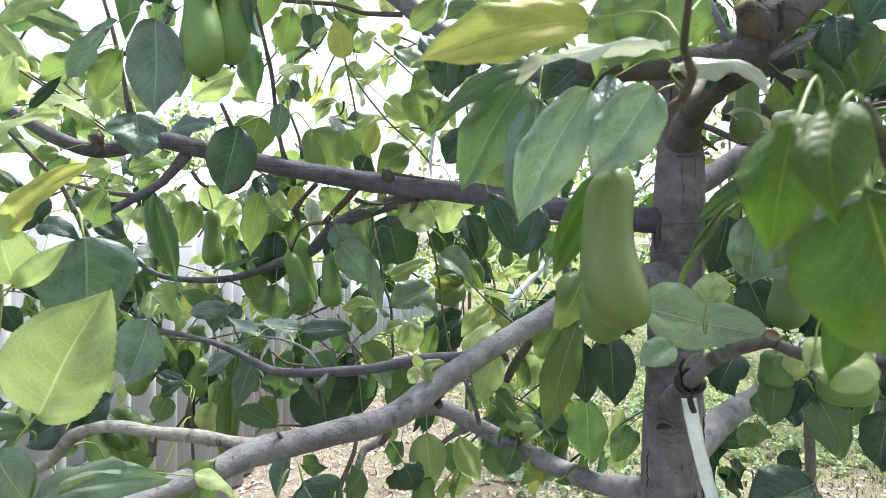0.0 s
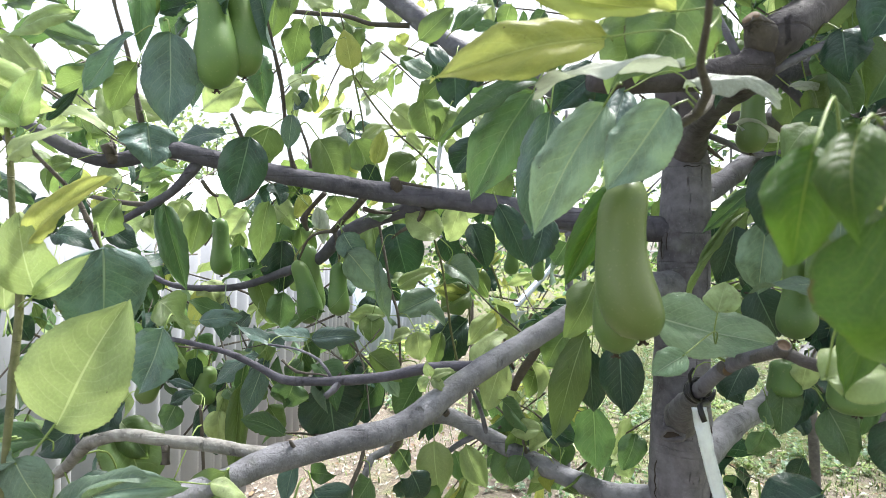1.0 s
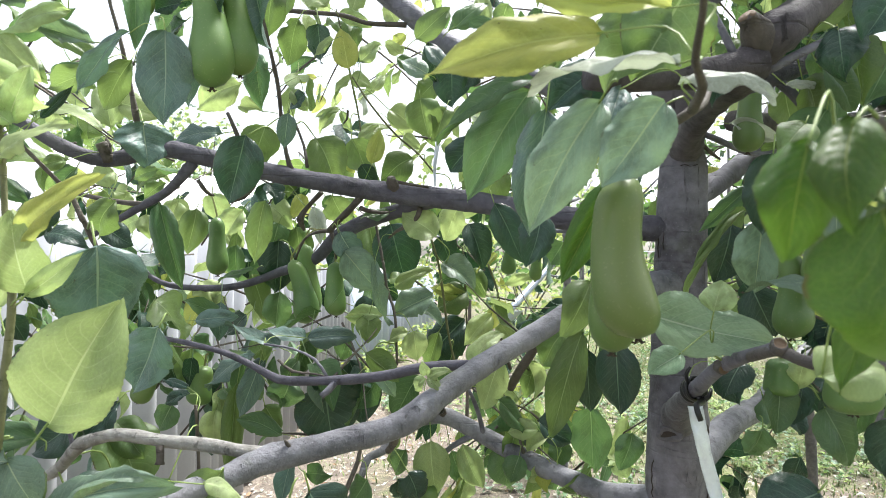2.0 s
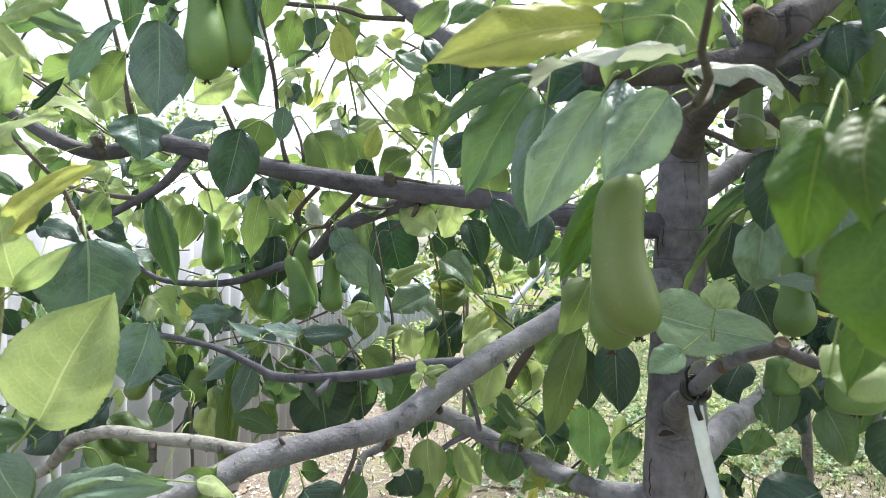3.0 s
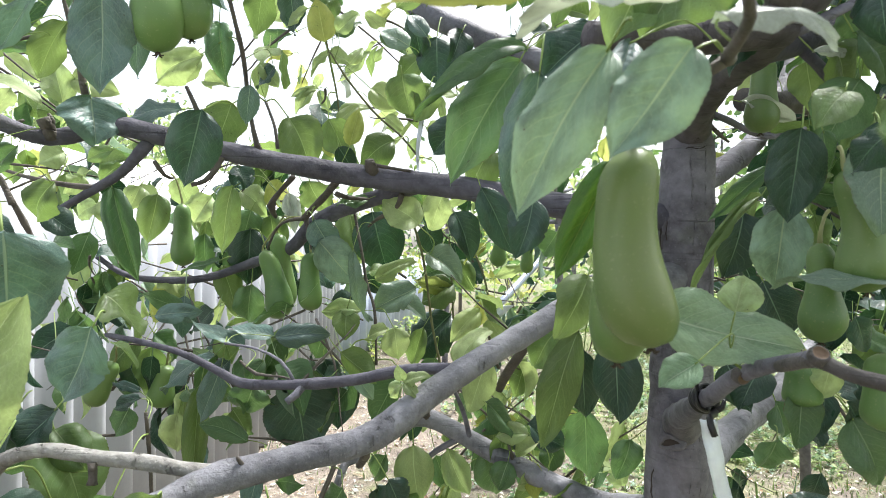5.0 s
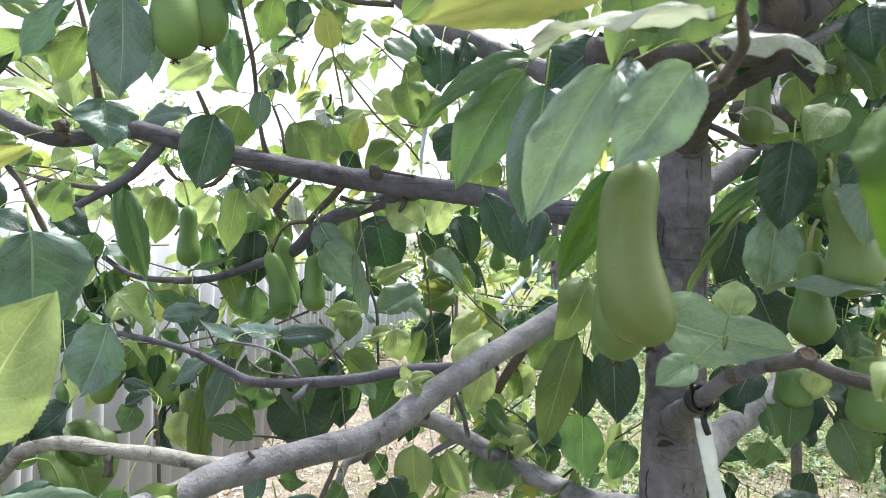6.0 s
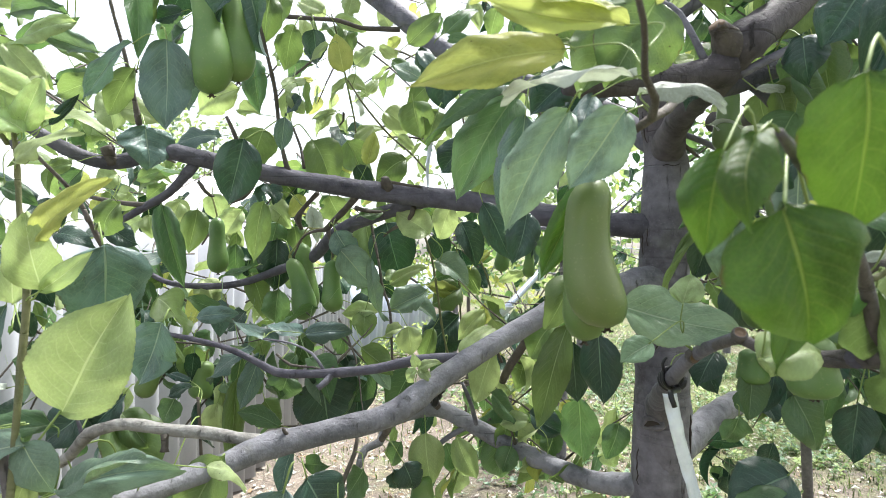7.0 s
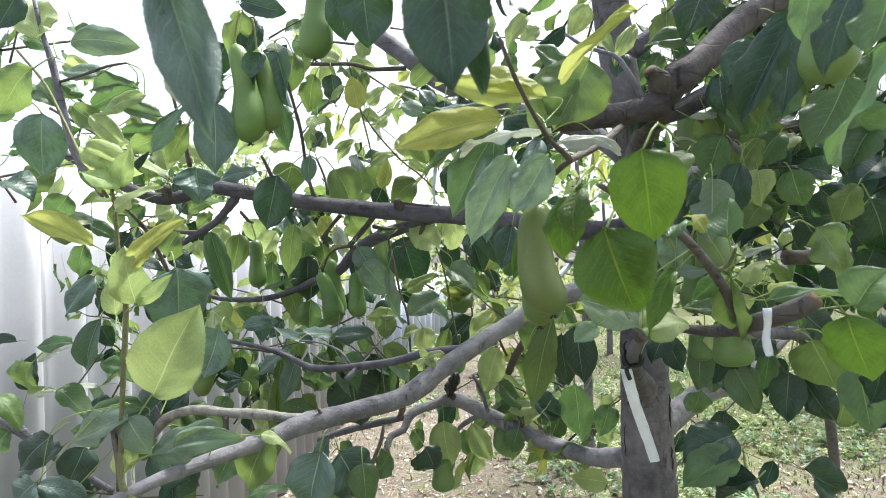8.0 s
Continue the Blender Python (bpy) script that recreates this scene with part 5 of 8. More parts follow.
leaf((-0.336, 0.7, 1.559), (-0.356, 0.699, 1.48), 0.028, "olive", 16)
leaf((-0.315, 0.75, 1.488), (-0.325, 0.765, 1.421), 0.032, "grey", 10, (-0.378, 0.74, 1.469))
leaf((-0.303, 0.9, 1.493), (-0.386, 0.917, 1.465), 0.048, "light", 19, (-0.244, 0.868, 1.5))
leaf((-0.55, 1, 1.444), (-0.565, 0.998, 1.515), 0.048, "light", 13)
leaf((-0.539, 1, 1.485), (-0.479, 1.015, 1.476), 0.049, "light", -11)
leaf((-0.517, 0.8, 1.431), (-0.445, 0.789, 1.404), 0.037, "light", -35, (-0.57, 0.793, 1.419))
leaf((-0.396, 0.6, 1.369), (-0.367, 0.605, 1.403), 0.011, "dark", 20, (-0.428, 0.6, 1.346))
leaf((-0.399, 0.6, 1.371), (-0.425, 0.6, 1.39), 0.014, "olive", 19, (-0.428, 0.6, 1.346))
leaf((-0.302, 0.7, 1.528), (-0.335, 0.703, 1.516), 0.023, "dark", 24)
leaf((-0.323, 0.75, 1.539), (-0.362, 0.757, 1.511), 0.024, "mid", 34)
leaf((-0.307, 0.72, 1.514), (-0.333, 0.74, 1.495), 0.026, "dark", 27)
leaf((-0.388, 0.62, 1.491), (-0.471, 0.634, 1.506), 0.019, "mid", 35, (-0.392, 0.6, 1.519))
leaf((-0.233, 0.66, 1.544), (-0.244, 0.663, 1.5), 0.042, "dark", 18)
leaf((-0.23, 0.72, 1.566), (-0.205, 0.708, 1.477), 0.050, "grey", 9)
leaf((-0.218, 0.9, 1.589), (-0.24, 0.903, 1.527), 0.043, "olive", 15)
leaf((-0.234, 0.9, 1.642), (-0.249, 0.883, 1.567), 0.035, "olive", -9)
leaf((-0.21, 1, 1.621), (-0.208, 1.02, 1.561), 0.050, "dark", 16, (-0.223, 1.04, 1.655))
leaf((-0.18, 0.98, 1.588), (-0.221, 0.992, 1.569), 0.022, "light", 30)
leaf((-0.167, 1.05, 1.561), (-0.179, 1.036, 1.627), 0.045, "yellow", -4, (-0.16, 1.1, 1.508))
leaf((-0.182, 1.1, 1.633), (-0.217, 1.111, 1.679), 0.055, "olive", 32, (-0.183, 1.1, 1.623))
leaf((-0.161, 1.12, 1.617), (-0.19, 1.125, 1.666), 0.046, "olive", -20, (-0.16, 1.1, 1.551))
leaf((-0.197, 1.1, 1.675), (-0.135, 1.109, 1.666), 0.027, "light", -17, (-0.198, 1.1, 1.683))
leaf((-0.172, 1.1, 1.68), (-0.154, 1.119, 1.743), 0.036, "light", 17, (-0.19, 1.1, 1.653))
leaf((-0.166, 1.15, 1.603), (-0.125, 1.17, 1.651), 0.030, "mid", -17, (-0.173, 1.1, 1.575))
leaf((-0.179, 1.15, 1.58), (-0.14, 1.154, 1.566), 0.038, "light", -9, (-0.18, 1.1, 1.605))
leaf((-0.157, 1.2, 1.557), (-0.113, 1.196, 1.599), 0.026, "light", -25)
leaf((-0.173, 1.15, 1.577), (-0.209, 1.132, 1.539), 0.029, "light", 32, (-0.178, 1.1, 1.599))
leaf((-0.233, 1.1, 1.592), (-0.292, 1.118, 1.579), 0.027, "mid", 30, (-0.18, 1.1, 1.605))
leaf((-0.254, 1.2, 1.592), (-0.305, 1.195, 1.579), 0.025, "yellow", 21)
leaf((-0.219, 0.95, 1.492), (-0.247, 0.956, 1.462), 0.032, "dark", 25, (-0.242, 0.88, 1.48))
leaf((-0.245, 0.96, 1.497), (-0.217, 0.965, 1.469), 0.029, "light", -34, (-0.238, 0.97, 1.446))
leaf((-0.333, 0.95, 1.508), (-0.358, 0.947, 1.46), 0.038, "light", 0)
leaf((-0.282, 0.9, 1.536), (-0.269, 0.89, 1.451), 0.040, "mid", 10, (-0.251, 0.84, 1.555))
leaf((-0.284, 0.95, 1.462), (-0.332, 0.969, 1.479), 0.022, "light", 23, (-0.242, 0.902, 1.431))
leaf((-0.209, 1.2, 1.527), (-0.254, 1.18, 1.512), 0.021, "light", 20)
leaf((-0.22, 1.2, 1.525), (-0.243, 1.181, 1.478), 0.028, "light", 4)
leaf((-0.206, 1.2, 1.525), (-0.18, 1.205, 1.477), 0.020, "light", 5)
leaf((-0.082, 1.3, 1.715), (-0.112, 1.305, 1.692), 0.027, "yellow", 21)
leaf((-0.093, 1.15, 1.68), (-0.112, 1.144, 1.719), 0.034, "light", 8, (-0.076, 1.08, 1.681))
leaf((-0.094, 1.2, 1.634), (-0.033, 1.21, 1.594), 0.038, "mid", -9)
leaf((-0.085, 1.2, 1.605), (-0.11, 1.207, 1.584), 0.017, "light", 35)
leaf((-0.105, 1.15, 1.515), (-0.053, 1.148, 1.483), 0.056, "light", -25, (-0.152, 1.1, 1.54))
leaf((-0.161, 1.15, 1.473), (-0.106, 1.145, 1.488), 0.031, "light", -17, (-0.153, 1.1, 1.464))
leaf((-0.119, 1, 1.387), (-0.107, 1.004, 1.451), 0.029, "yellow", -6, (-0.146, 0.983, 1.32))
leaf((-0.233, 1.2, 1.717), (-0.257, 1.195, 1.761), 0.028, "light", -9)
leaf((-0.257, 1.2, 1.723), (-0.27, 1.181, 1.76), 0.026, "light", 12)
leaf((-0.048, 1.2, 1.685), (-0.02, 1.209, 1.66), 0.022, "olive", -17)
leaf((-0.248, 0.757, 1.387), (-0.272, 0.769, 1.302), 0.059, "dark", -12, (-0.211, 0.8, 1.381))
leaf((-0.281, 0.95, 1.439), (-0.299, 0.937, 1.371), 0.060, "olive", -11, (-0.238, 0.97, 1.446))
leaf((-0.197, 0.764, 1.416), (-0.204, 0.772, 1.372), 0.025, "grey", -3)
leaf((-0.217, 1.02, 1.435), (-0.171, 1.013, 1.352), 0.070, "olive", -18, (-0.238, 0.97, 1.446))
leaf((-0.164, 1.06, 1.443), (-0.119, 1.073, 1.357), 0.060, "olive", -7, (-0.157, 1.1, 1.494))
leaf((-0.143, 1.04, 1.394), (-0.117, 1.054, 1.353), 0.032, "dark", -3, (-0.152, 1.1, 1.433))
leaf((-0.054, 1.05, 1.406), (-0.112, 1.043, 1.377), 0.061, "olive", 26, (-0.035, 1.1, 1.409))
leaf((-0.152, 1.1, 1.443), (-0.123, 1.098, 1.478), 0.027, "light", -14, (-0.152, 1.1, 1.433))
leaf((-0.078, 1.15, 1.466), (-0.042, 1.151, 1.444), 0.025, "light", -13, (-0.121, 1.1, 1.498))
leaf((-0.444, 1.16, 1.356), (-0.432, 1.174, 1.298), 0.051, "light", 13)
leaf((-0.287, 1, 1.356), (-0.273, 0.991, 1.32), 0.038, "dark", -14, (-0.226, 1, 1.315))
leaf((-0.294, 1, 1.327), (-0.323, 1.006, 1.22), 0.046, "olive", 14, (-0.226, 1, 1.315))
leaf((-0.382, 1.15, 1.323), (-0.416, 1.144, 1.269), 0.057, "light", 13)
leaf((-0.347, 1.2, 1.334), (-0.295, 1.192, 1.302), 0.051, "light", -30)
leaf((-0.275, 1.2, 1.357), (-0.3, 1.194, 1.311), 0.033, "yellow", -10)
leaf((-0.313, 1.15, 1.298), (-0.331, 1.147, 1.233), 0.060, "mid", -4)
leaf((-0.285, 1.17, 1.292), (-0.276, 1.187, 1.217), 0.057, "olive", -4)
leaf((-0.235, 1.1, 1.326), (-0.216, 1.08, 1.264), 0.031, "pale", -15)
leaf((-0.212, 1.15, 1.352), (-0.19, 1.165, 1.293), 0.059, "olive", 20)
leaf((-0.171, 1, 1.276), (-0.144, 0.997, 1.223), 0.048, "grey", 21, (-0.189, 1.03, 1.285))
leaf((-0.167, 1, 1.244), (-0.108, 1.017, 1.178), 0.058, "sage", -14, (-0.174, 1.022, 1.299))
leaf((-0.113, 0.99, 1.231), (-0.097, 1.003, 1.117), 0.030, "sage", 35, (-0.086, 1.026, 1.272))
leaf((-0.105, 1.2, 1.301), (-0.075, 1.201, 1.184), 0.098, "dark", 7, broad=True)
leaf((-0.153, 1.25, 1.302), (-0.137, 1.244, 1.208), 0.074, "olive", -9)
leaf((-0.013, 1, 1.269), (-0.058, 0.983, 1.311), 0.055, "light", 24, (0.005, 1.1, 1.223))
leaf((-0.307, 1.13, 1.267), (-0.316, 1.142, 1.162), 0.075, "dark", -9, (-0.272, 1.112, 1.216))
leaf((-0.36, 1.14, 1.201), (-0.336, 1.156, 1.109), 0.054, "olive", -20, (-0.354, 1.128, 1.187))
leaf((-0.302, 1.12, 1.17), (-0.314, 1.137, 1.099), 0.055, "mid", 9, (-0.299, 1.12, 1.206))
leaf((-0.394, 1.15, 1.256), (-0.397, 1.166, 1.182), 0.042, "mid", 17)
leaf((-0.312, 1, 1.213), (-0.364, 0.981, 1.196), 0.022, "mid", 45)
leaf((-0.458, 1.15, 1.187), (-0.427, 1.137, 1.148), 0.056, "light", -16, (-0.474, 1.13, 1.176))
leaf((-0.413, 1.15, 1.157), (-0.449, 1.151, 1.125), 0.045, "light", 20, (-0.392, 1.13, 1.179))
leaf((-0.388, 0.95, 1.133), (-0.322, 0.954, 1.141), 0.029, "grey", -18)
leaf((-0.226, 0.85, 1.107), (-0.309, 0.864, 1.14), 0.035, "grey", 21, (-0.204, 0.78, 1.097))
leaf((-0.193, 0.86, 1.12), (-0.253, 0.854, 1.132), 0.031, "grey", 14)
leaf((-0.192, 0.85, 1.121), (-0.124, 0.863, 1.128), 0.032, "grey", -13, (-0.232, 0.79, 1.122))
leaf((-0.105, 1.05, 1.132), (-0.175, 1.067, 1.141), 0.035, "light", 31, (-0.081, 1.018, 1.131))
leaf((-0.128, 1.05, 1.136), (-0.128, 1.03, 1.09), 0.044, "olive", 14, (-0.097, 1.03, 1.191))
leaf((-0.162, 1.1, 1.144), (-0.116, 1.115, 1.132), 0.045, "dark", -9)
leaf((-0.017, 1.05, 1.172), (-0.083, 1.041, 1.132), 0.051, "sage", 23, (-0.004, 1.1, 1.192))
leaf((-0.064, 1.08, 1.154), (0.003, 1.079, 1.125), 0.050, "sage", -30, (-0.094, 1.03, 1.175))
leaf((-0.09, 1.1, 1.179), (-0.028, 1.082, 1.217), 0.035, "light", -12, (-0.094, 1.03, 1.175))
leaf((-0.103, 1.15, 1.191), (-0.059, 1.133, 1.198), 0.035, "olive", -35)
leaf((-0.002, 1.1, 1.225), (0.06, 1.083, 1.19), 0.060, "sage", -22, (-0.011, 1.1, 1.238))
leaf((0.053, 1.2, 1.154), (-0.025, 1.193, 1.172), 0.029, "yellow", 18, (0.046, 1.2, 1.148))
leaf((0.049, 1.2, 1.167), (-0.014, 1.203, 1.128), 0.078, "olive", 18, (0.044, 1.2, 1.18))
leaf((0.046, 1.25, 1.108), (-0.037, 1.243, 1.019), 0.096, "dark", 11, (0.046, 1.2, 1.142))
leaf((-0.007, 1.2, 1.088), (-0.031, 1.209, 1.001), 0.040, "olive", 2, (0.047, 1.2, 1.137))
leaf((0.09, 1.1, 1.132), (0.039, 1.083, 1.084), 0.041, "light", 13, (0.106, 1.15, 1.161))
leaf((0.116, 1.1, 1.153), (0.065, 1.104, 1.097), 0.037, "yellow", 30, (0.102, 1.15, 1.179))
leaf((0.043, 0.95, 1.064), (0.085, 0.962, 1.123), 0.053, "light", -25, (0.101, 0.99, 1.077))
leaf((-0.049, 1, 1.114), (-0.04, 0.995, 1.063), 0.044, "light", -3, (-0.081, 1.02, 1.138))
leaf((-0.057, 1, 1.112), (-0.096, 1.008, 1.094), 0.031, "light", 20, (-0.079, 1.013, 1.11))
leaf((0.109, 1.2, 1.241), (0.065, 1.198, 1.209), 0.024, "yellow", 15, (0.086, 1.15, 1.222))
leaf((0.232, 1.5, 1.192), (0.155, 1.508, 1.171), 0.030, "light", 10)
leaf((0.081, 0.34, 1.359), (-0.014, 0.337, 1.339), 0.034, "yellow", 0, (0.114, 0.3, 1.332), broad=True)
leaf((0.122, 0.335, 1.34), (0.047, 0.352, 1.35), 0.025, "pale", 55, (0.117, 0.305, 1.332))
leaf((0.12, 0.345, 1.374), (0.026, 0.361, 1.396), 0.027, "yellow", 8, (0.107, 0.278, 1.337), broad=True)
leaf((0.096, 0.7, 1.429), (0.022, 0.69, 1.305), 0.071, "mid", 13, broad=True)
leaf((0.1, 0.68, 1.433), (-0.011, 0.665, 1.367), 0.035, "mid", 31)
leaf((0.08, 0.5, 1.358), (0.066, 0.515, 1.259), 0.041, "grey", 7, broad=True)
leaf((0.091, 0.378, 1.333), (0.046, 0.385, 1.254), 0.040, "sage", 13, (0.095, 0.36, 1.339), broad=True)
leaf((0.1215, 0.357, 1.326), (0.0865, 0.36, 1.28), 0.038, "sage", 5, (0.141, 0.367, 1.324), broad=True)
leaf((0.125, 0.45, 1.362), (0.106, 0.43, 1.315), 0.026, "grey", 4, (0.193, 0.468, 1.358))
leaf((0.06, 0.75, 1.304), (0.099, 0.761, 1.23), 0.037, "dark", -16)
leaf((0.112, 0.7, 1.289), (0.097, 0.684, 1.23), 0.043, "dark", -20)
leaf((0.131, 0.5, 1.299), (0.096, 0.515, 1.216), 0.029, "vivid", -18, (0.112, 0.43, 1.296))
leaf((0.147, 0.62, 1.213), (0.12, 0.601, 1.163), 0.044, "olive", -14)
leaf((0.172, 0.75, 1.147), (0.122, 0.735, 1.023), 0.040, "olive", 15, (0.174, 0.771, 1.174))
leaf((0.19, 0.8, 1.118), (0.19, 0.807, 1.028), 0.044, "dark", 15, (0.195, 0.784, 1.179))
leaf((0.231, 0.95, 1.007), (0.241, 0.968, 0.894), 0.064, "mid", 15)
leaf((0.196, 0.7, 1.142), (0.205, 0.712, 1.055), 0.051, "dark", 3)
# Light from above is put into this leaf's silver tone.
leaf((0.173, 0.545, 1.188), (0.277, 0.525, 1.165), 0.058, "silver", -6, (0.242, 0.531, 1.147), broad=True).data = BROAD["silver"][5]
leaf((0.213, 0.495, 1.195), (0.226, 0.504, 1.223), 0.029, "light", 0, (0.229, 0.53, 1.162))
leaf((0.18, 0.475, 1.166), (0.154, 0.475, 1.149), 0.024, "silver", 0, (0.228, 0.53, 1.162), broad=True)
leaf((0.346, 0.7, 1.294), (0.266, 0.693, 1.204), 0.02, "olive", 24)
leaf((0.364, 0.72, 1.322), (0.299, 0.71, 1.278), 0.020, "mid", 13)
leaf((0.354, 0.75, 1.28), (0.34, 0.755, 1.206), 0.057, "dark", -11)
leaf((0.404, 0.8, 1.201), (0.435, 0.796, 1.131), 0.059, "dark", 11)
# The white sky sheen on this leaf's top is its pale colour.
leaf((0.126, 0.35, 1.336), (0.179, 0.346, 1.336), 0.017, "pale", -58, (0.134, 0.346, 1.324))
leaf((0.373, 0.8, 1.415), (0.438, 0.797, 1.392), 0.019, "pale", -10, (0.327, 0.798, 1.408))
leaf((0.331, 0.6, 1.407), (0.379, 0.619, 1.416), 0.008, "pale", -20, (0.305, 0.58, 1.417))
leaf((0.35, 0.55, 1.446), (0.346, 0.536, 1.4), 0.042, "dark", 11, (0.352, 0.6, 1.446))
leaf((0.366, 0.6, 1.425), (0.409, 0.61, 1.386), 0.038, "mid", -27, (0.352, 0.597, 1.442))
leaf((0.371, 0.5, 1.464), (0.338, 0.499, 1.422), 0.053, "dark", 10, broad=True)
leaf((0.278, 0.6, 1.426), (0.254, 0.586, 1.392), 0.024, "dark", 17, (0.3, 0.601, 1.429))
leaf((-0.294, 0.52, 1.246), (-0.294, 0.53, 1.164), 0.081, "grey", -18, (-0.318, 0.55, 1.26), broad=True)
leaf((-0.287, 0.62, 1.165), (-0.312, 0.621, 1.099), 0.056, "grey", 18, (-0.288, 0.64, 1.175), broad=True)
leaf((-0.186, 0.95, 1.04), (-0.172, 0.959, 0.935), 0.103, "dark", -3, broad=True)
leaf((-0.135, 1, 1.048), (-0.132, 0.991, 0.961), 0.065, "dark", -14, (-0.078, 1.008, 1.09))
leaf((-0.201, 0.8, 1.072), (-0.214, 0.803, 1.033), 0.050, "mid", -13, (-0.197, 0.786, 1.091))
leaf((-0.227, 0.81, 1.061), (-0.208, 0.799, 1.045), 0.035, "mid", -27, (-0.273, 0.795, 1.104))
leaf((-0.037, 1, 1.039), (-0.088, 0.992, 0.971), 0.057, "mid", 28, (-0.075, 1.002, 1.063))
leaf((-0.02, 0.68, 1.102), (-0.038, 0.694, 1.088), 0.016, "light", 24, (0.002, 0.68, 1.088))
leaf((-0.019, 0.675, 1.105), (0.003, 0.664, 1.116), 0.016, "light", -9, (-0.016, 0.668, 1.077))
leaf((-0.017, 0.67, 1.105), (-0.002, 0.665, 1.093), 0.016, "light", -13, (-0.009, 0.673, 1.082))
leaf((-0.019, 0.67, 1.107), (-0.024, 0.663, 1.123), 0.012, "light", -6, (-0.006, 0.675, 1.083))
leaf((-0.019, 1.05, 0.918), (-0.015, 1.036, 0.824), 0.064, "light", 12, (-0.023, 1.072, 0.949))
leaf((0.036, 1.08, 0.902), (0.069, 1.079, 0.816), 0.045, "light", 22, (0.027, 1.071, 0.945))
leaf((0.017, 1.1, 0.884), (0.039, 1.099, 0.823), 0.038, "mid", 4, (0.004, 1.075, 0.953))
leaf((0.114, 1.05, 0.912), (0.109, 1.063, 0.823), 0.065, "mid", 15, (0.102, 1.04, 0.913))
leaf((0.128, 1, 0.91), (0.112, 0.999, 0.865), 0.042, "mid", 3, (0.131, 1.009, 0.923))
leaf((0.089, 1, 1.001), (0.164, 1.014, 0.933), 0.045, "mid", -19, (0.044, 1.03, 1.012))
leaf((0.16, 1, 0.953), (0.108, 1.018, 0.949), 0.035, "light", 21, (0.187, 0.987, 0.885))
leaf((0.158, 1.02, 0.96), (0.216, 1.009, 0.928), 0.049, "dark", -28, (0.114, 1.02, 1.015))
leaf((0.131, 1.05, 0.935), (0.146, 1.068, 0.895), 0.041, "dark", 8, (0.129, 1.008, 0.933))
leaf((0.098, 1, 1.068), (0.06, 0.99, 0.99), 0.052, "light", 16, (0.103, 0.992, 1.073))
leaf((0.109, 1.1, 0.951), (0.118, 1.09, 0.897), 0.048, "olive", -14, (0.108, 1.1, 0.941))
leaf((-0.055, 1, 0.881), (-0.034, 1.008, 0.83), 0.056, "dark", -14, (-0.097, 1.033, 0.911))
leaf((-0.063, 1.05, 0.902), (-0.083, 1.066, 0.853), 0.038, "mid", 16, (-0.062, 1.058, 0.939))
leaf((-0.077, 1.05, 0.851), (-0.063, 1.065, 0.806), 0.037, "dark", -11, (-0.1, 1.03, 0.906))
leaf((0.16, 0.8, 1.141), (0.127, 0.797, 1.099), 0.058, "olive", 28, (0.2, 0.787, 1.18))
leaf((0.281, 0.9, 0.978), (0.265, 0.884, 0.928), 0.042, "mid", -18, (0.331, 0.846, 0.991))
leaf((0.275, 0.95, 0.921), (0.285, 0.942, 0.893), 0.032, "light", 15, (0.235, 0.95, 0.886))
leaf((-0.411, 0.7, 1.054), (-0.467, 0.703, 1.01), 0.057, "dark", 11, (-0.381, 0.632, 1.045), broad=True)
leaf((-0.403, 0.75, 1.031), (-0.366, 0.743, 0.948), 0.080, "olive", -22, broad=True)
leaf((-0.415, 1, 1.084), (-0.42, 0.999, 1.004), 0.046, "olive", -3)
leaf((-0.395, 1.02, 1.046), (-0.388, 1.023, 0.983), 0.046, "dark", -13)
leaf((-0.353, 0.95, 0.995), (-0.361, 0.946, 0.937), 0.045, "light", 20)
leaf((-0.321, 0.95, 1.039), (-0.329, 0.935, 0.889), 0.035, "olive", 2)
leaf((-0.256, 0.85, 1.085), (-0.287, 0.857, 1.006), 0.033, "grey", -10, (-0.232, 0.79, 1.122))
leaf((-0.245, 0.8, 1.107), (-0.328, 0.815, 1.069), 0.033, "grey", 33, (-0.229, 0.789, 1.122))
leaf((-0.321, 0.78, 1.06), (-0.371, 0.798, 1.047), 0.016, "dark", 18, (-0.303, 0.75, 1.053))
leaf((-0.332, 0.8, 1.063), (-0.374, 0.81, 1.074), 0.014, "dark", 16, (-0.304, 0.755, 1.04))
leaf((-0.237, 0.9, 0.972), (-0.304, 0.906, 1.002), 0.028, "mid", 31)
leaf((-0.406, 0.85, 1.172), (-0.354, 0.86, 1.132), 0.080, "olive", -35, (-0.395, 0.84, 1.123))
leaf((-0.422, 0.9, 1.313), (-0.387, 0.901, 1.183), 0.042, "mid", 8, (-0.425, 0.89, 1.317))
leaf((-0.408, 1, 1.313), (-0.422, 1, 1.237), 0.046, "olive", -17)
leaf((-0.405, 0.75, 1.304), (-0.44, 0.759, 1.262), 0.043, "olive", 27, (-0.424, 0.7, 1.298))
leaf((-0.44, 0.68, 1.26), (-0.395, 0.667, 1.256), 0.029, "dark", -26, (-0.419, 0.707, 1.279))
leaf((-0.482, 0.75, 1.306), (-0.507, 0.737, 1.253), 0.043, "dark", 6)
leaf((-0.48, 0.65, 1.311), (-0.448, 0.656, 1.299), 0.023, "mid", -11, (-0.456, 0.65, 1.36))
leaf((-0.516, 0.95, 1.366), (-0.545, 0.936, 1.346), 0.048, "light", 17, (-0.508, 0.917, 1.319))
leaf((-0.449, 0.95, 1.37), (-0.491, 0.954, 1.357), 0.025, "olive", 24)
leaf((-0.444, 0.97, 1.351), (-0.488, 0.968, 1.329), 0.031, "olive", 17)
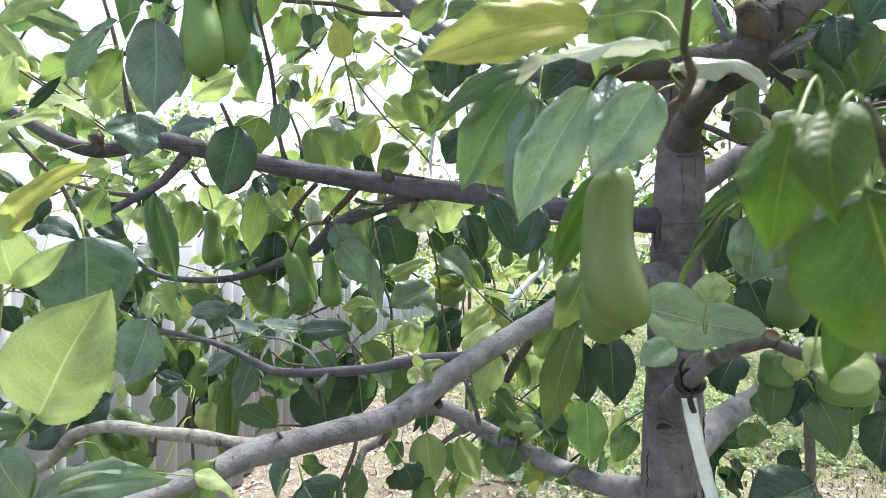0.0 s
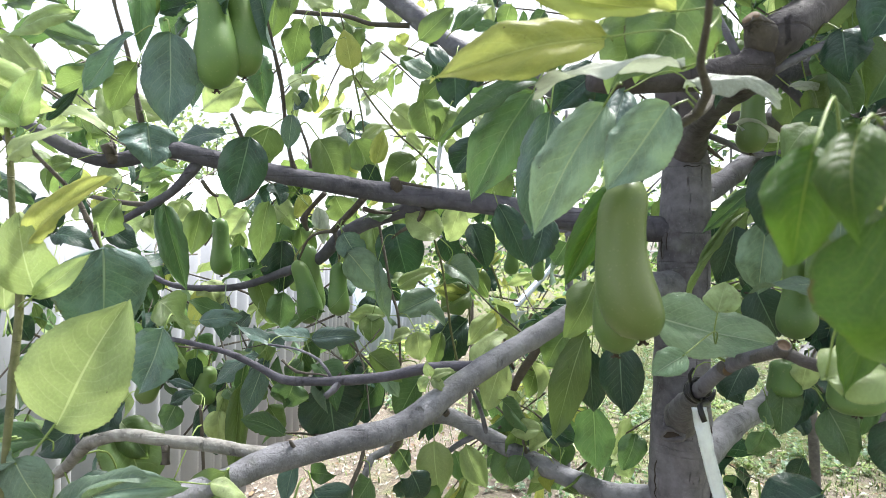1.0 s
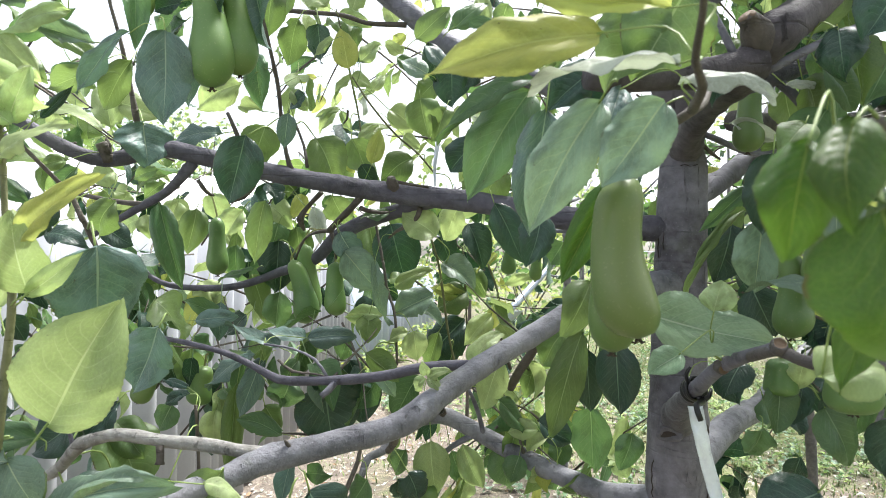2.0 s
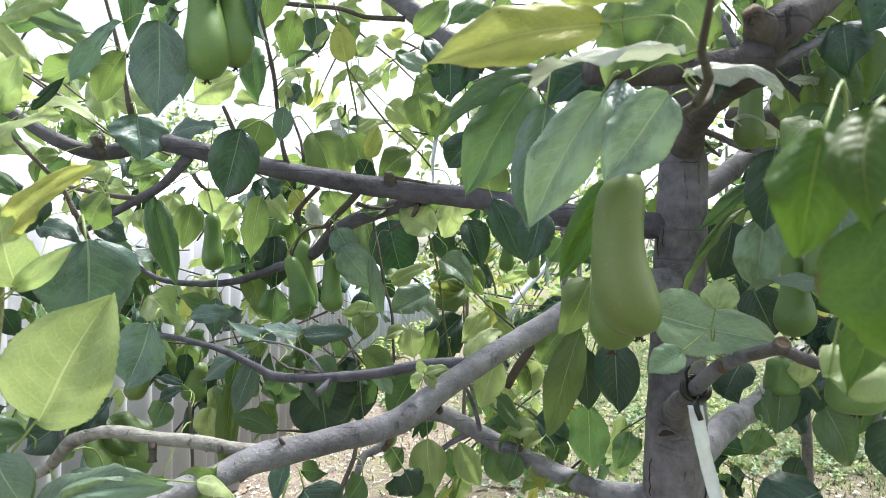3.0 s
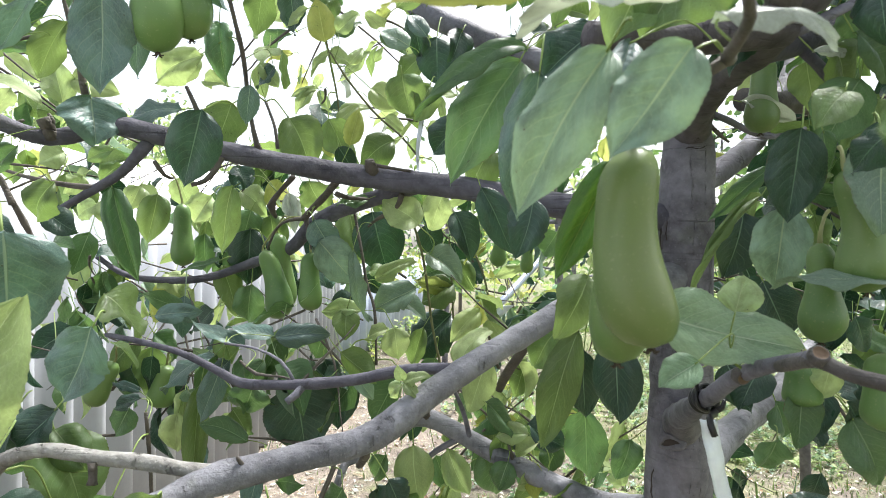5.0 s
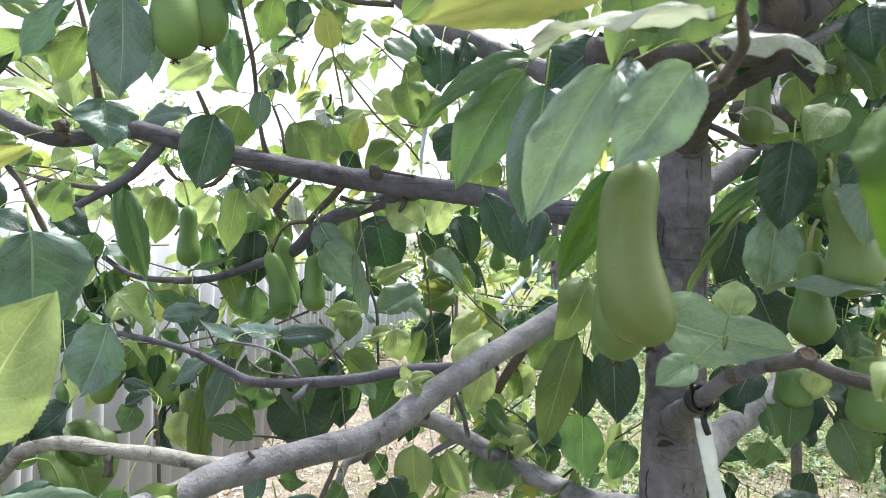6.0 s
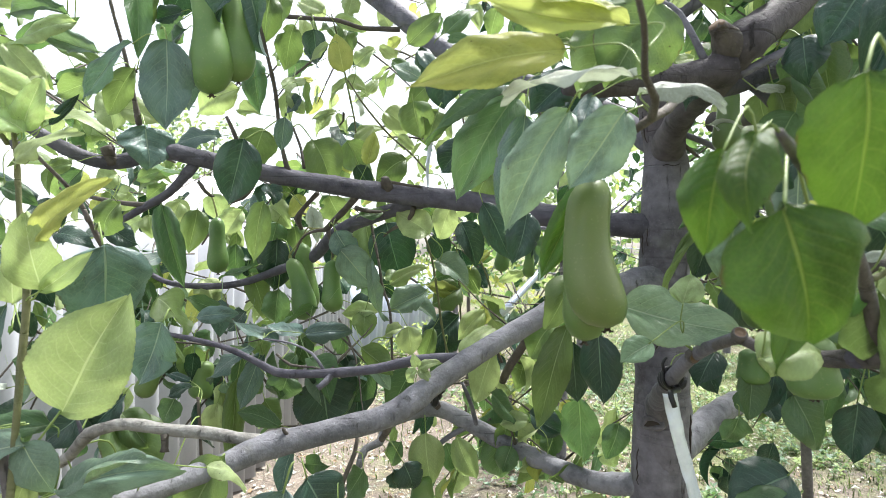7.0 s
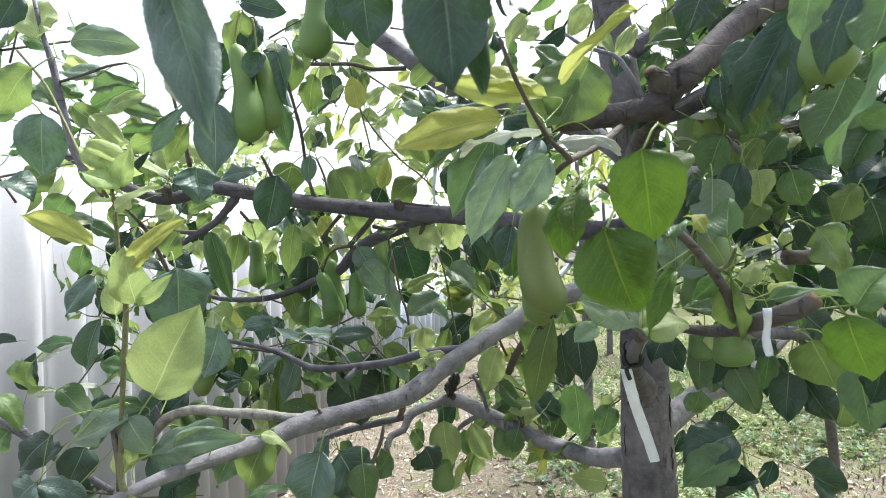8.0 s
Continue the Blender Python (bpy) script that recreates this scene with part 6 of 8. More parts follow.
leaf((-0.519, 1, 1.338), (-0.531, 0.983, 1.312), 0.034, "light", -14)
leaf((-0.527, 1.05, 1.299), (-0.567, 1.06, 1.28), 0.035, "light", 23)
leaf((-0.515, 1.05, 1.306), (-0.508, 1.044, 1.267), 0.037, "light", 11)
leaf((-0.483, 1.1, 1.333), (-0.499, 1.095, 1.292), 0.043, "light", -10)
leaf((-0.496, 0.8, 1.359), (-0.52, 0.782, 1.354), 0.023, "olive", 22, (-0.465, 0.835, 1.375))
leaf((-0.513, 0.85, 1.358), (-0.551, 0.861, 1.324), 0.034, "mid", 18, (-0.489, 0.832, 1.374))
leaf((-0.446, 0.8, 1.271), (-0.406, 0.796, 1.249), 0.033, "dark", -23)
leaf((-0.329, 0.9, 1.417), (-0.409, 0.894, 1.415), 0.043, "grey", 32, (-0.294, 0.867, 1.403))
leaf((-0.417, 0.84, 1.419), (-0.404, 0.831, 1.361), 0.078, "grey", -17, (-0.441, 0.87, 1.437), broad=True)
leaf((-0.436, 0.86, 1.401), (-0.445, 0.845, 1.378), 0.023, "dark", -18, (-0.441, 0.87, 1.427))
leaf((0.027, 1.1, 1.328), (0.002, 1.109, 1.266), 0.052, "light", 12, (-0.017, 1.1, 1.388))
leaf((0.045, 1.1, 1.297), (0.078, 1.088, 1.219), 0.057, "dark", -14, (-0.028, 1.1, 1.284))
leaf((-0.006, 1.15, 1.276), (0.016, 1.16, 1.222), 0.049, "dark", -4, (-0.032, 1.1, 1.295))
leaf((-0.038, 0.95, 1.485), (-0.025, 0.96, 1.424), 0.064, "olive", 14)
leaf((0.002, 0.96, 1.472), (-0.016, 0.946, 1.42), 0.046, "olive", 4)
leaf((0.011, 1, 1.555), (0.013, 0.988, 1.482), 0.064, "dark", -4, (0.025, 1.046, 1.597))
leaf((-0.026, 0.98, 1.585), (-0.011, 0.983, 1.518), 0.036, "dark", 1)
leaf((0.048, 0.95, 1.548), (0.03, 0.94, 1.498), 0.043, "dark", -13)
leaf((-0.012, 1.05, 1.539), (-0.051, 1.031, 1.509), 0.042, "olive", 30, (0.037, 1.042, 1.59))
leaf((0.046, 0.9, 1.411), (0.011, 0.918, 1.365), 0.051, "dark", 19)
leaf((0.096, 0.95, 1.377), (0.056, 0.953, 1.332), 0.061, "olive", 26, (0.104, 0.945, 1.312))
leaf((0.05, 1.1, 1.691), (0, 1.107, 1.646), 0.035, "mid", 16)
leaf((0.008, 1.1, 1.685), (-0.027, 1.099, 1.65), 0.033, "mid", 25, (-0.032, 1.063, 1.641))
leaf((0.064, 1.1, 1.715), (0.075, 1.08, 1.66), 0.032, "light", 10)
leaf((0.146, 0.6, 1.427), (0.103, 0.606, 1.38), 0.043, "dark", 22, (0.188, 0.565, 1.404))
leaf((0.189, 0.62, 1.415), (0.125, 0.618, 1.34), 0.048, "dark", 13, (0.241, 0.572, 1.41))
leaf((0.161, 0.5, 1.447), (0.124, 0.481, 1.374), 0.056, "olive", 1, broad=True)
leaf((0.19, 0.52, 1.448), (0.163, 0.526, 1.417), 0.037, "olive", 20, (0.227, 0.57, 1.408))
leaf((0.2, 1, 1.263), (0.18, 1.018, 1.225), 0.048, "mid", 3)
leaf((-0.09, 1, 1.308), (-0.135, 0.985, 1.299), 0.029, "mid", 30, (-0.066, 1.011, 1.315))
leaf((0.336, 0.75, 1.112), (0.355, 0.732, 1.061), 0.040, "dark", 5, (0.287, 0.738, 1.059))
leaf((0.39, 0.7, 1.069), (0.403, 0.689, 1.04), 0.030, "dark", -6)
leaf((0.392, 0.75, 1.07), (0.407, 0.752, 1.025), 0.045, "mid", -19)
leaf((0.121, 0.6, 1.459), (0.106, 0.593, 1.429), 0.018, "olive", 19, (0.146, 0.559, 1.401))
leaf((0.292, 0.55, 1.332), (0.285, 0.558, 1.26), 0.042, "dark", 16, broad=True)
leaf((0.322, 0.57, 1.335), (0.335, 0.584, 1.293), 0.023, "mid", -16)
leaf((0.31, 0.6, 1.275), (0.311, 0.617, 1.203), 0.047, "sage", 4, broad=True)
leaf((0.376, 0.6, 1.242), (0.368, 0.61, 1.203), 0.023, "mid", 10)
leaf((0.332, 0.5, 1.212), (0.256, 0.512, 1.226), 0.016, "sage", 40, (0.362, 0.487, 1.149))
leaf((0.347, 0.62, 1.27), (0.365, 0.634, 1.236), 0.026, "olive", 19)
leaf((0.363, 0.6, 1.109), (0.396, 0.61, 1.071), 0.022, "dark", -22)
leaf((0.337, 0.62, 1.111), (0.329, 0.602, 1.068), 0.035, "mid", -17)
leaf((0.374, 0.64, 1.107), (0.359, 0.628, 1.068), 0.023, "dark", -19)
leaf((0.424, 0.62, 1.107), (0.415, 0.62, 1.06), 0.027, "mid", -15, (0.456, 0.6, 1.131))
leaf((0.352, 0.6, 1.141), (0.343, 0.601, 1.111), 0.026, "light", 9)
leaf((0.479, 0.75, 1.166), (0.504, 0.756, 1.119), 0.033, "dark", -3, (0.518, 0.75, 1.224))
leaf((0.522, 0.8, 1.139), (0.564, 0.799, 1.119), 0.032, "mid", -29)
leaf((0.316, 0.5, 1.318), (0.306, 0.487, 1.249), 0.045, "sage", -4, broad=True)
leaf((0.39, 0.7, 1.433), (0.403, 0.709, 1.381), 0.038, "olive", 18, (0.393, 0.673, 1.454))
leaf((0.387, 0.65, 1.395), (0.379, 0.645, 1.345), 0.033, "dark", -6, (0.384, 0.66, 1.407))
leaf((0.452, 0.9, 1.479), (0.423, 0.904, 1.448), 0.025, "light", 14, (0.491, 0.905, 1.441))
leaf((0.49, 1.1, 1.405), (0.492, 1.088, 1.359), 0.043, "yellow", -22, (0.541, 1.054, 1.429))
leaf((0.385, 0.8, 1.311), (0.365, 0.786, 1.255), 0.026, "olive", 12)
leaf((0.291, 0.6, 1.138), (0.265, 0.588, 1.106), 0.036, "dark", 14, (0.246, 0.591, 1.117))
leaf((-0.3, 0.47, 1.108), (-0.245, 0.466, 1.203), 0.075, "young", 0, (-0.322, 0.45, 1.056), broad=True)
leaf((-0.308, 0.46, 1.207), (-0.31, 0.441, 1.267), 0.044, "young", -15, (-0.319, 0.457, 1.198))
leaf((-0.333, 0.465, 1.196), (-0.327, 0.452, 1.262), 0.028, "young", -17, (-0.319, 0.456, 1.173))
leaf((-0.312, 0.455, 1.245), (-0.252, 0.437, 1.295), 0.029, "yellow", -9, (-0.322, 0.459, 1.24))
leaf((-0.303, 0.45, 1.207), (-0.261, 0.446, 1.237), 0.016, "young", 40, (-0.319, 0.457, 1.198))
leaf((-0.349, 0.455, 1.273), (-0.415, 0.437, 1.308), 0.025, "yellow", 19, (-0.325, 0.46, 1.244))
leaf((-0.322, 0.46, 1.332), (-0.348, 0.441, 1.356), 0.032, "young", 35, (-0.33, 0.46, 1.325))
leaf((-0.326, 0.465, 1.336), (-0.308, 0.449, 1.37), 0.025, "young", -12, (-0.33, 0.46, 1.329))
leaf((-0.321, 0.45, 1.307), (-0.28, 0.437, 1.335), 0.024, "light", -25, (-0.328, 0.46, 1.303))
leaf((-0.342, 0.47, 1.328), (-0.339, 0.455, 1.362), 0.021, "young", -7, (-0.337, 0.462, 1.324))
leaf((-0.311, 0.45, 1.088), (-0.391, 0.459, 1.077), 0.035, "sage", 16, (-0.411, 0.5, 0.997))
leaf((-0.317, 0.452, 1.091), (-0.293, 0.451, 1.051), 0.034, "sage", 13, (-0.322, 0.452, 1.102))
leaf((-0.317, 0.49, 1.039), (-0.219, 0.482, 1.067), 0.034, "sage", -15, (-0.311, 0.45, 1.026))
leaf((-0.318, 0.46, 1.061), (-0.344, 0.473, 1.015), 0.025, "light", -10, (-0.322, 0.45, 1.074))
leaf((-0.414, 0.45, 1.027), (-0.444, 0.444, 1.002), 0.040, "grey", 11, (-0.32, 0.46, 1.104))
leaf((-0.423, 0.46, 1.021), (-0.378, 0.479, 1.001), 0.033, "grey", -25, (-0.317, 0.46, 1.103))
leaf((-0.469, 0.55, 1.048), (-0.508, 0.531, 1.014), 0.042, "dark", 11)
leaf((-0.464, 0.6, 1.018), (-0.475, 0.581, 0.974), 0.046, "dark", -15)
leaf((-0.5, 0.6, 1.093), (-0.456, 0.606, 1.057), 0.044, "mid", -33, (-0.516, 0.6, 1.093))
leaf((-0.568, 0.65, 1.124), (-0.618, 0.669, 1.074), 0.051, "olive", 21)
leaf((-0.438, 0.6, 1.185), (-0.482, 0.617, 1.108), 0.031, "grey", 13, (-0.331, 0.46, 1.178))
leaf((-0.477, 0.65, 1.241), (-0.514, 0.631, 1.188), 0.041, "grey", 17)
leaf((-0.523, 0.7, 1.29), (-0.555, 0.718, 1.232), 0.034, "mid", 5)
leaf((-0.547, 0.7, 1.363), (-0.578, 0.692, 1.317), 0.044, "mid", -18)
leaf((-0.6, 0.75, 1.412), (-0.653, 0.735, 1.385), 0.047, "olive", 19, (-0.585, 0.788, 1.428))
leaf((-0.612, 0.75, 1.304), (-0.57, 0.757, 1.339), 0.064, "olive", -34)
leaf((-0.542, 0.8, 1.303), (-0.664, 0.81, 1.366), 0.043, "dark", 29)
leaf((-0.433, 0.5, 1.429), (-0.446, 0.502, 1.36), 0.053, "grey", 15, (-0.458, 0.5, 1.438))
leaf((-0.33, 0.35, 1.427), (-0.368, 0.345, 1.392), 0.032, "olive", 20)
leaf((-0.509, 0.6, 1.554), (-0.535, 0.611, 1.633), 0.056, "light", -12, (-0.501, 0.6, 1.549))
leaf((-0.539, 0.6, 1.62), (-0.565, 0.591, 1.565), 0.045, "dark", -1, (-0.516, 0.6, 1.611))
leaf((-0.503, 0.65, 1.574), (-0.414, 0.659, 1.572), 0.044, "sage", -25, (-0.487, 0.6, 1.533))
leaf((-0.438, 0.62, 1.514), (-0.495, 0.615, 1.518), 0.036, "sage", 22, (-0.412, 0.6, 1.517))
leaf((-0.532, 0.66, 1.484), (-0.571, 0.668, 1.529), 0.041, "mid", 9)
leaf((-0.543, 0.7, 1.512), (-0.536, 0.71, 1.531), 0.034, "mid", -1)
leaf((-0.53, 0.55, 1.441), (-0.484, 0.534, 1.469), 0.029, "mid", -15, (-0.475, 0.6, 1.437))
leaf((-0.562, 0.6, 1.371), (-0.528, 0.606, 1.355), 0.053, "dark", -33)
leaf((-0.545, 0.7, 1.14), (-0.604, 0.698, 1.15), 0.026, "mid", 33)
leaf((-0.632, 0.7, 1.147), (-0.67, 0.693, 1.153), 0.018, "dark", 18)
leaf((-0.508, 0.7, 1.076), (-0.605, 0.696, 1.075), 0.029, "pale", 40)
leaf((-0.599, 0.75, 1.125), (-0.633, 0.734, 1.112), 0.018, "pale", 24)
leaf((-0.504, 0.75, 1.096), (-0.524, 0.733, 1.108), 0.030, "mid", 26)
leaf((-0.091, 0.12, 1.387), (-0.064, 0.102, 1.301), 0.029, "grey", 15, broad=True)
leaf((-0.084, 0.13, 1.391), (-0.083, 0.136, 1.32), 0.026, "pale", 50)
leaf((0.042, 0.1, 1.373), (0.046, 0.1, 1.314), 0.040, "dark", 6, broad=True)
leaf((0.047, 0.11, 1.38), (0.061, 0.129, 1.32), 0.020, "dark", -12, broad=True)
leaf((-0.068, 0.55, 1.581), (-0.06, 0.552, 1.507), 0.068, "dark", -12, broad=True)
leaf((-0.106, 0.6, 1.6), (-0.102, 0.611, 1.537), 0.045, "dark", -4)
leaf((-0.272, 0.7, 1.625), (-0.296, 0.712, 1.551), 0.044, "olive", 5)
leaf((-0.262, 0.72, 1.622), (-0.275, 0.708, 1.558), 0.040, "dark", 2)
leaf((-0.256, 0.65, 1.613), (-0.188, 0.633, 1.589), 0.031, "dark", -31)
leaf((-0.265, 0.8, 1.571), (-0.234, 0.781, 1.6), 0.039, "dark", -35, (-0.254, 0.828, 1.573))
leaf((-0.257, 0.75, 1.585), (-0.217, 0.766, 1.58), 0.018, "pale", -10, (-0.258, 0.8, 1.615))
leaf((-0.36, 0.85, 1.633), (-0.385, 0.839, 1.581), 0.049, "dark", -2)
leaf((-0.351, 0.8, 1.557), (-0.378, 0.805, 1.522), 0.046, "mid", 26)
leaf((-0.241, 0.85, 1.611), (-0.256, 0.865, 1.542), 0.050, "olive", 12, (-0.258, 0.8, 1.615))
leaf((-0.184, 0.95, 1.627), (-0.227, 0.954, 1.658), 0.035, "light", 20)
leaf((0.185, 0.3, 1.424), (0.122, 0.313, 1.388), 0.020, "yellow", 25)
leaf((0.065, 0.36, 1.398), (0.116, 0.348, 1.382), 0.031, "yellow", -23)
leaf((0.075, 0.37, 1.372), (0.012, 0.379, 1.378), 0.021, "grey", 10)
leaf((0.186, 0.48, 1.449), (0.147, 0.479, 1.381), 0.077, "olive", -7, broad=True)
leaf((0.19, 0.9, 1.649), (0.154, 0.902, 1.632), 0.035, "light", 29)
leaf((0.169, 0.5, 1.448), (0.127, 0.506, 1.477), 0.028, "mid", 25)
leaf((0.342, 0.6, 1.501), (0.28, 0.594, 1.502), 0.046, "mid", 36, (0.366, 0.605, 1.494))
leaf((0.341, 0.55, 1.555), (0.314, 0.547, 1.495), 0.056, "dark", -7)
leaf((0.272, 0.6, 1.529), (0.24, 0.589, 1.488), 0.020, "light", 13, (0.236, 0.58, 1.486))
leaf((0.345, 0.7, 1.585), (0.35, 0.709, 1.531), 0.053, "olive", 19)
leaf((0.369, 0.55, 1.341), (0.352, 0.569, 1.266), 0.052, "dark", 16)
leaf((0.355, 0.4, 1.459), (0.315, 0.417, 1.355), 0.036, "dark", 20)
leaf((0.385, 0.45, 1.47), (0.365, 0.447, 1.37), 0.045, "dark", 2)
leaf((0.265, 0.15, 1.339), (0.236, 0.166, 1.286), 0.027, "mid", 30)
leaf((0.303, 0.2, 1.395), (0.286, 0.199, 1.35), 0.037, "mid", 20, broad=True)
leaf((0.465, 0.5, 1.421), (0.42, 0.496, 1.344), 0.059, "mid", 12, broad=True)
leaf((0.374, 0.6, 1.384), (0.35, 0.617, 1.334), 0.053, "mid", 22, (0.379, 0.607, 1.455))
leaf((0.36, 0.62, 1.419), (0.399, 0.637, 1.387), 0.042, "olive", -13, (0.343, 0.593, 1.437))
leaf((0.244, 0.3, 1.248), (0.247, 0.309, 1.281), 0.028, "mid", -18, (0.291, 0.4, 1.223))
leaf((0.248, 0.35, 1.255), (0.236, 0.351, 1.272), 0.022, "yellow", 26, (0.261, 0.339, 1.191))
leaf((0.18, 0.25, 1.249), (0.203, 0.26, 1.263), 0.018, "mid", -16, (0.175, 0.25, 1.262))
leaf((0.453, 0.6, 1.336), (0.469, 0.61, 1.287), 0.045, "mid", 11)
leaf((0.412, 0.6, 1.338), (0.409, 0.584, 1.295), 0.038, "light", -9)
leaf((0.407, 0.62, 1.335), (0.389, 0.616, 1.291), 0.043, "light", -9, (0.41, 0.672, 1.387))
leaf((0.421, 0.5, 1.26), (0.452, 0.486, 1.213), 0.056, "olive", -19, (0.396, 0.5, 1.264))
leaf((0.256, 0.33, 1.219), (0.223, 0.338, 1.205), 0.029, "vivid", 35, (0.248, 0.324, 1.209))
leaf((0.256, 0.33, 1.219), (0.269, 0.345, 1.159), 0.036, "olive", 21, (0.247, 0.31, 1.228))
leaf((0.276, 0.38, 1.181), (0.231, 0.366, 1.192), 0.025, "mid", 17, (0.282, 0.382, 1.168))
leaf((0.177, 0.31, 1.181), (0.217, 0.311, 1.19), 0.035, "light", 0, (0.212, 0.287, 1.242))
leaf((0.205, 0.3, 1.226), (0.172, 0.294, 1.183), 0.024, "vivid", 32, (0.219, 0.293, 1.237))
leaf((0.29, 0.38, 1.209), (0.305, 0.379, 1.231), 0.028, "light", -33, (0.27, 0.381, 1.169))
leaf((0.297, 0.4, 1.232), (0.325, 0.392, 1.239), 0.011, "pale", -15, (0.262, 0.402, 1.166))
leaf((0.283, 0.33, 1.198), (0.337, 0.31, 1.205), 0.020, "mid", -12, (0.26, 0.337, 1.194))
leaf((0.3, 0.36, 1.201), (0.325, 0.361, 1.21), 0.016, "yellow", -13, (0.267, 0.345, 1.184))
leaf((0.319, 0.28, 1.195), (0.336, 0.268, 1.222), 0.040, "mid", -20, (0.288, 0.292, 1.195), broad=True)
leaf((0.315, 0.28, 1.191), (0.326, 0.279, 1.139), 0.042, "vivid", 12, (0.294, 0.28, 1.202))
leaf((0.439, 0.55, 1.134), (0.469, 0.561, 1.067), 0.067, "olive", 21, (0.414, 0.55, 1.139), broad=True)
leaf((0.452, 0.6, 1.078), (0.478, 0.581, 1.023), 0.045, "dark", 21, (0.456, 0.6, 1.131))
leaf((0.456, 0.5, 1.11), (0.459, 0.481, 1.045), 0.053, "mid", -14, (0.414, 0.55, 1.139))
leaf((0.37, 0.6, 1.095), (0.398, 0.594, 1.033), 0.049, "mid", -3)
leaf((0.436, 0.6, 1.086), (0.432, 0.602, 1.023), 0.041, "dark", -20, (0.445, 0.588, 1.133))
leaf((0.367, 0.6, 1.011), (0.301, 0.592, 0.985), 0.063, "dark", 6, broad=True)
leaf((0.36, 0.58, 0.991), (0.292, 0.577, 0.956), 0.057, "mid", 15)
leaf((0.383, 0.58, 0.961), (0.334, 0.577, 0.936), 0.056, "dark", 26)
leaf((0.378, 0.65, 1.028), (0.378, 0.667, 0.994), 0.024, "dark", 8)
leaf((-0.127, 0.5, 1.035), (-0.141, 0.502, 0.968), 0.061, "grey", 15, broad=True)
leaf((-0.084, 0.52, 1.015), (-0.076, 0.507, 0.965), 0.038, "mid", -10)
leaf((-0.153, 0.7, 0.97), (-0.124, 0.706, 0.902), 0.081, "dark", -21, broad=True)
leaf((-0.198, 0.55, 1.047), (-0.242, 0.566, 0.968), 0.051, "olive", 17, (-0.204, 0.568, 1.032))
leaf((-0.194, 0.5, 1.055), (-0.158, 0.507, 1.039), 0.023, "light", -34, (-0.26, 0.509, 1.024))
leaf((-0.116, 0.95, 0.889), (-0.151, 0.954, 0.836), 0.056, "mid", 14, (-0.136, 0.981, 0.906))
leaf((-0.147, 0.7, 0.913), (-0.189, 0.701, 0.89), 0.052, "olive", 13)
leaf((-0.288, 0.7, 0.908), (-0.24, 0.707, 0.929), 0.041, "mid", -36)
leaf((0.151, 0.193, 1.301), (0.159, 0.2, 1.245), 0.044, "vivid", -8, (0.182, 0.22, 1.309))
leaf((0.13, 0.205, 1.257), (0.147, 0.21, 1.201), 0.050, "vivid", 10, (0.204, 0.3, 1.242))
leaf((0.111, 0.21, 1.277), (0.102, 0.208, 1.24), 0.024, "vivid", 13, (0.146, 0.25, 1.286))
leaf((0.118, 0.2, 1.281), (0.104, 0.186, 1.251), 0.019, "vivid", 40, (0.129, 0.205, 1.282))
leaf((0.5, 0.7, 0.929), (0.552, 0.701, 0.897), 0.054, "dark", -20)
leaf((0.454, 0.45, 1.123), (0.444, 0.463, 1.076), 0.043, "dark", 15)
leaf((0.544, 0.7, 1.323), (0.583, 0.704, 1.282), 0.051, "dark", -9)
leaf((0.533, 0.6, 1.417), (0.551, 0.602, 1.36), 0.060, "mid", 3)
leaf((0.545, 0.8, 1.417), (0.495, 0.791, 1.373), 0.064, "mid", 28)
leaf((0.62, 0.8, 1.35), (0.569, 0.784, 1.368), 0.042, "dark", 27)
leaf((0.501, 0.55, 1.307), (0.468, 0.551, 1.275), 0.041, "olive", 33)
leaf((0.454, 0.7, 1.081), (0.45, 0.706, 1.112), 0.045, "dark", 20)
leaf((0.546, 0.6, 1.297), (0.581, 0.617, 1.225), 0.061, "dark", -13)
leaf((-0.617, 0.7, 1.073), (-0.607, 0.695, 1.126), 0.033, "dark", -14, (-0.652, 0.72, 1.012))
leaf((-0.581, 0.6, 1.088), (-0.543, 0.593, 1.053), 0.039, "olive", -16)
leaf((-0.493, 0.6, 1.019), (-0.581, 0.618, 0.977), 0.040, "dark", 17)
leaf((-0.44, 0.75, 1.06), (-0.471, 0.741, 1.011), 0.055, "dark", -5)
leaf((-0.381, 0.72, 1.065), (-0.41, 0.71, 1.023), 0.049, "dark", 35)
leaf((-0.402, 0.75, 1.033), (-0.36, 0.739, 0.994), 0.046, "olive", -14)
leaf((-0.407, 0.66, 0.99), (-0.357, 0.661, 0.948), 0.064, "dark", -29, (-0.417, 0.67, 1.006))
leaf((-0.369, 0.7, 0.976), (-0.411, 0.705, 0.906), 0.063, "dark", 15, (-0.392, 0.648, 1.025))
leaf((-0.311, 0.7, 0.983), (-0.329, 0.68, 0.93), 0.052, "mid", 14, (-0.305, 0.76, 1.026))
leaf((-0.486, 0.7, 1.059), (-0.546, 0.718, 1.029), 0.026, "dark", 10)
leaf((-0.422, 0.95, 1.003), (-0.443, 0.949, 0.959), 0.040, "mid", -10)
leaf((-0.563, 0.6, 1.043), (-0.596, 0.602, 1.014), 0.038, "mid", 9)
leaf((0.464, 0.7, 1.547), (0.418, 0.718, 1.503), 0.040, "olive", 12, (0.496, 0.67, 1.586))
leaf((0.363, 0.65, 1.487), (0.328, 0.637, 1.448), 0.041, "olive", 36, (0.415, 0.63, 1.536))
leaf((0.401, 0.62, 1.468), (0.384, 0.626, 1.415), 0.048, "mid", 8, (0.41, 0.618, 1.469))
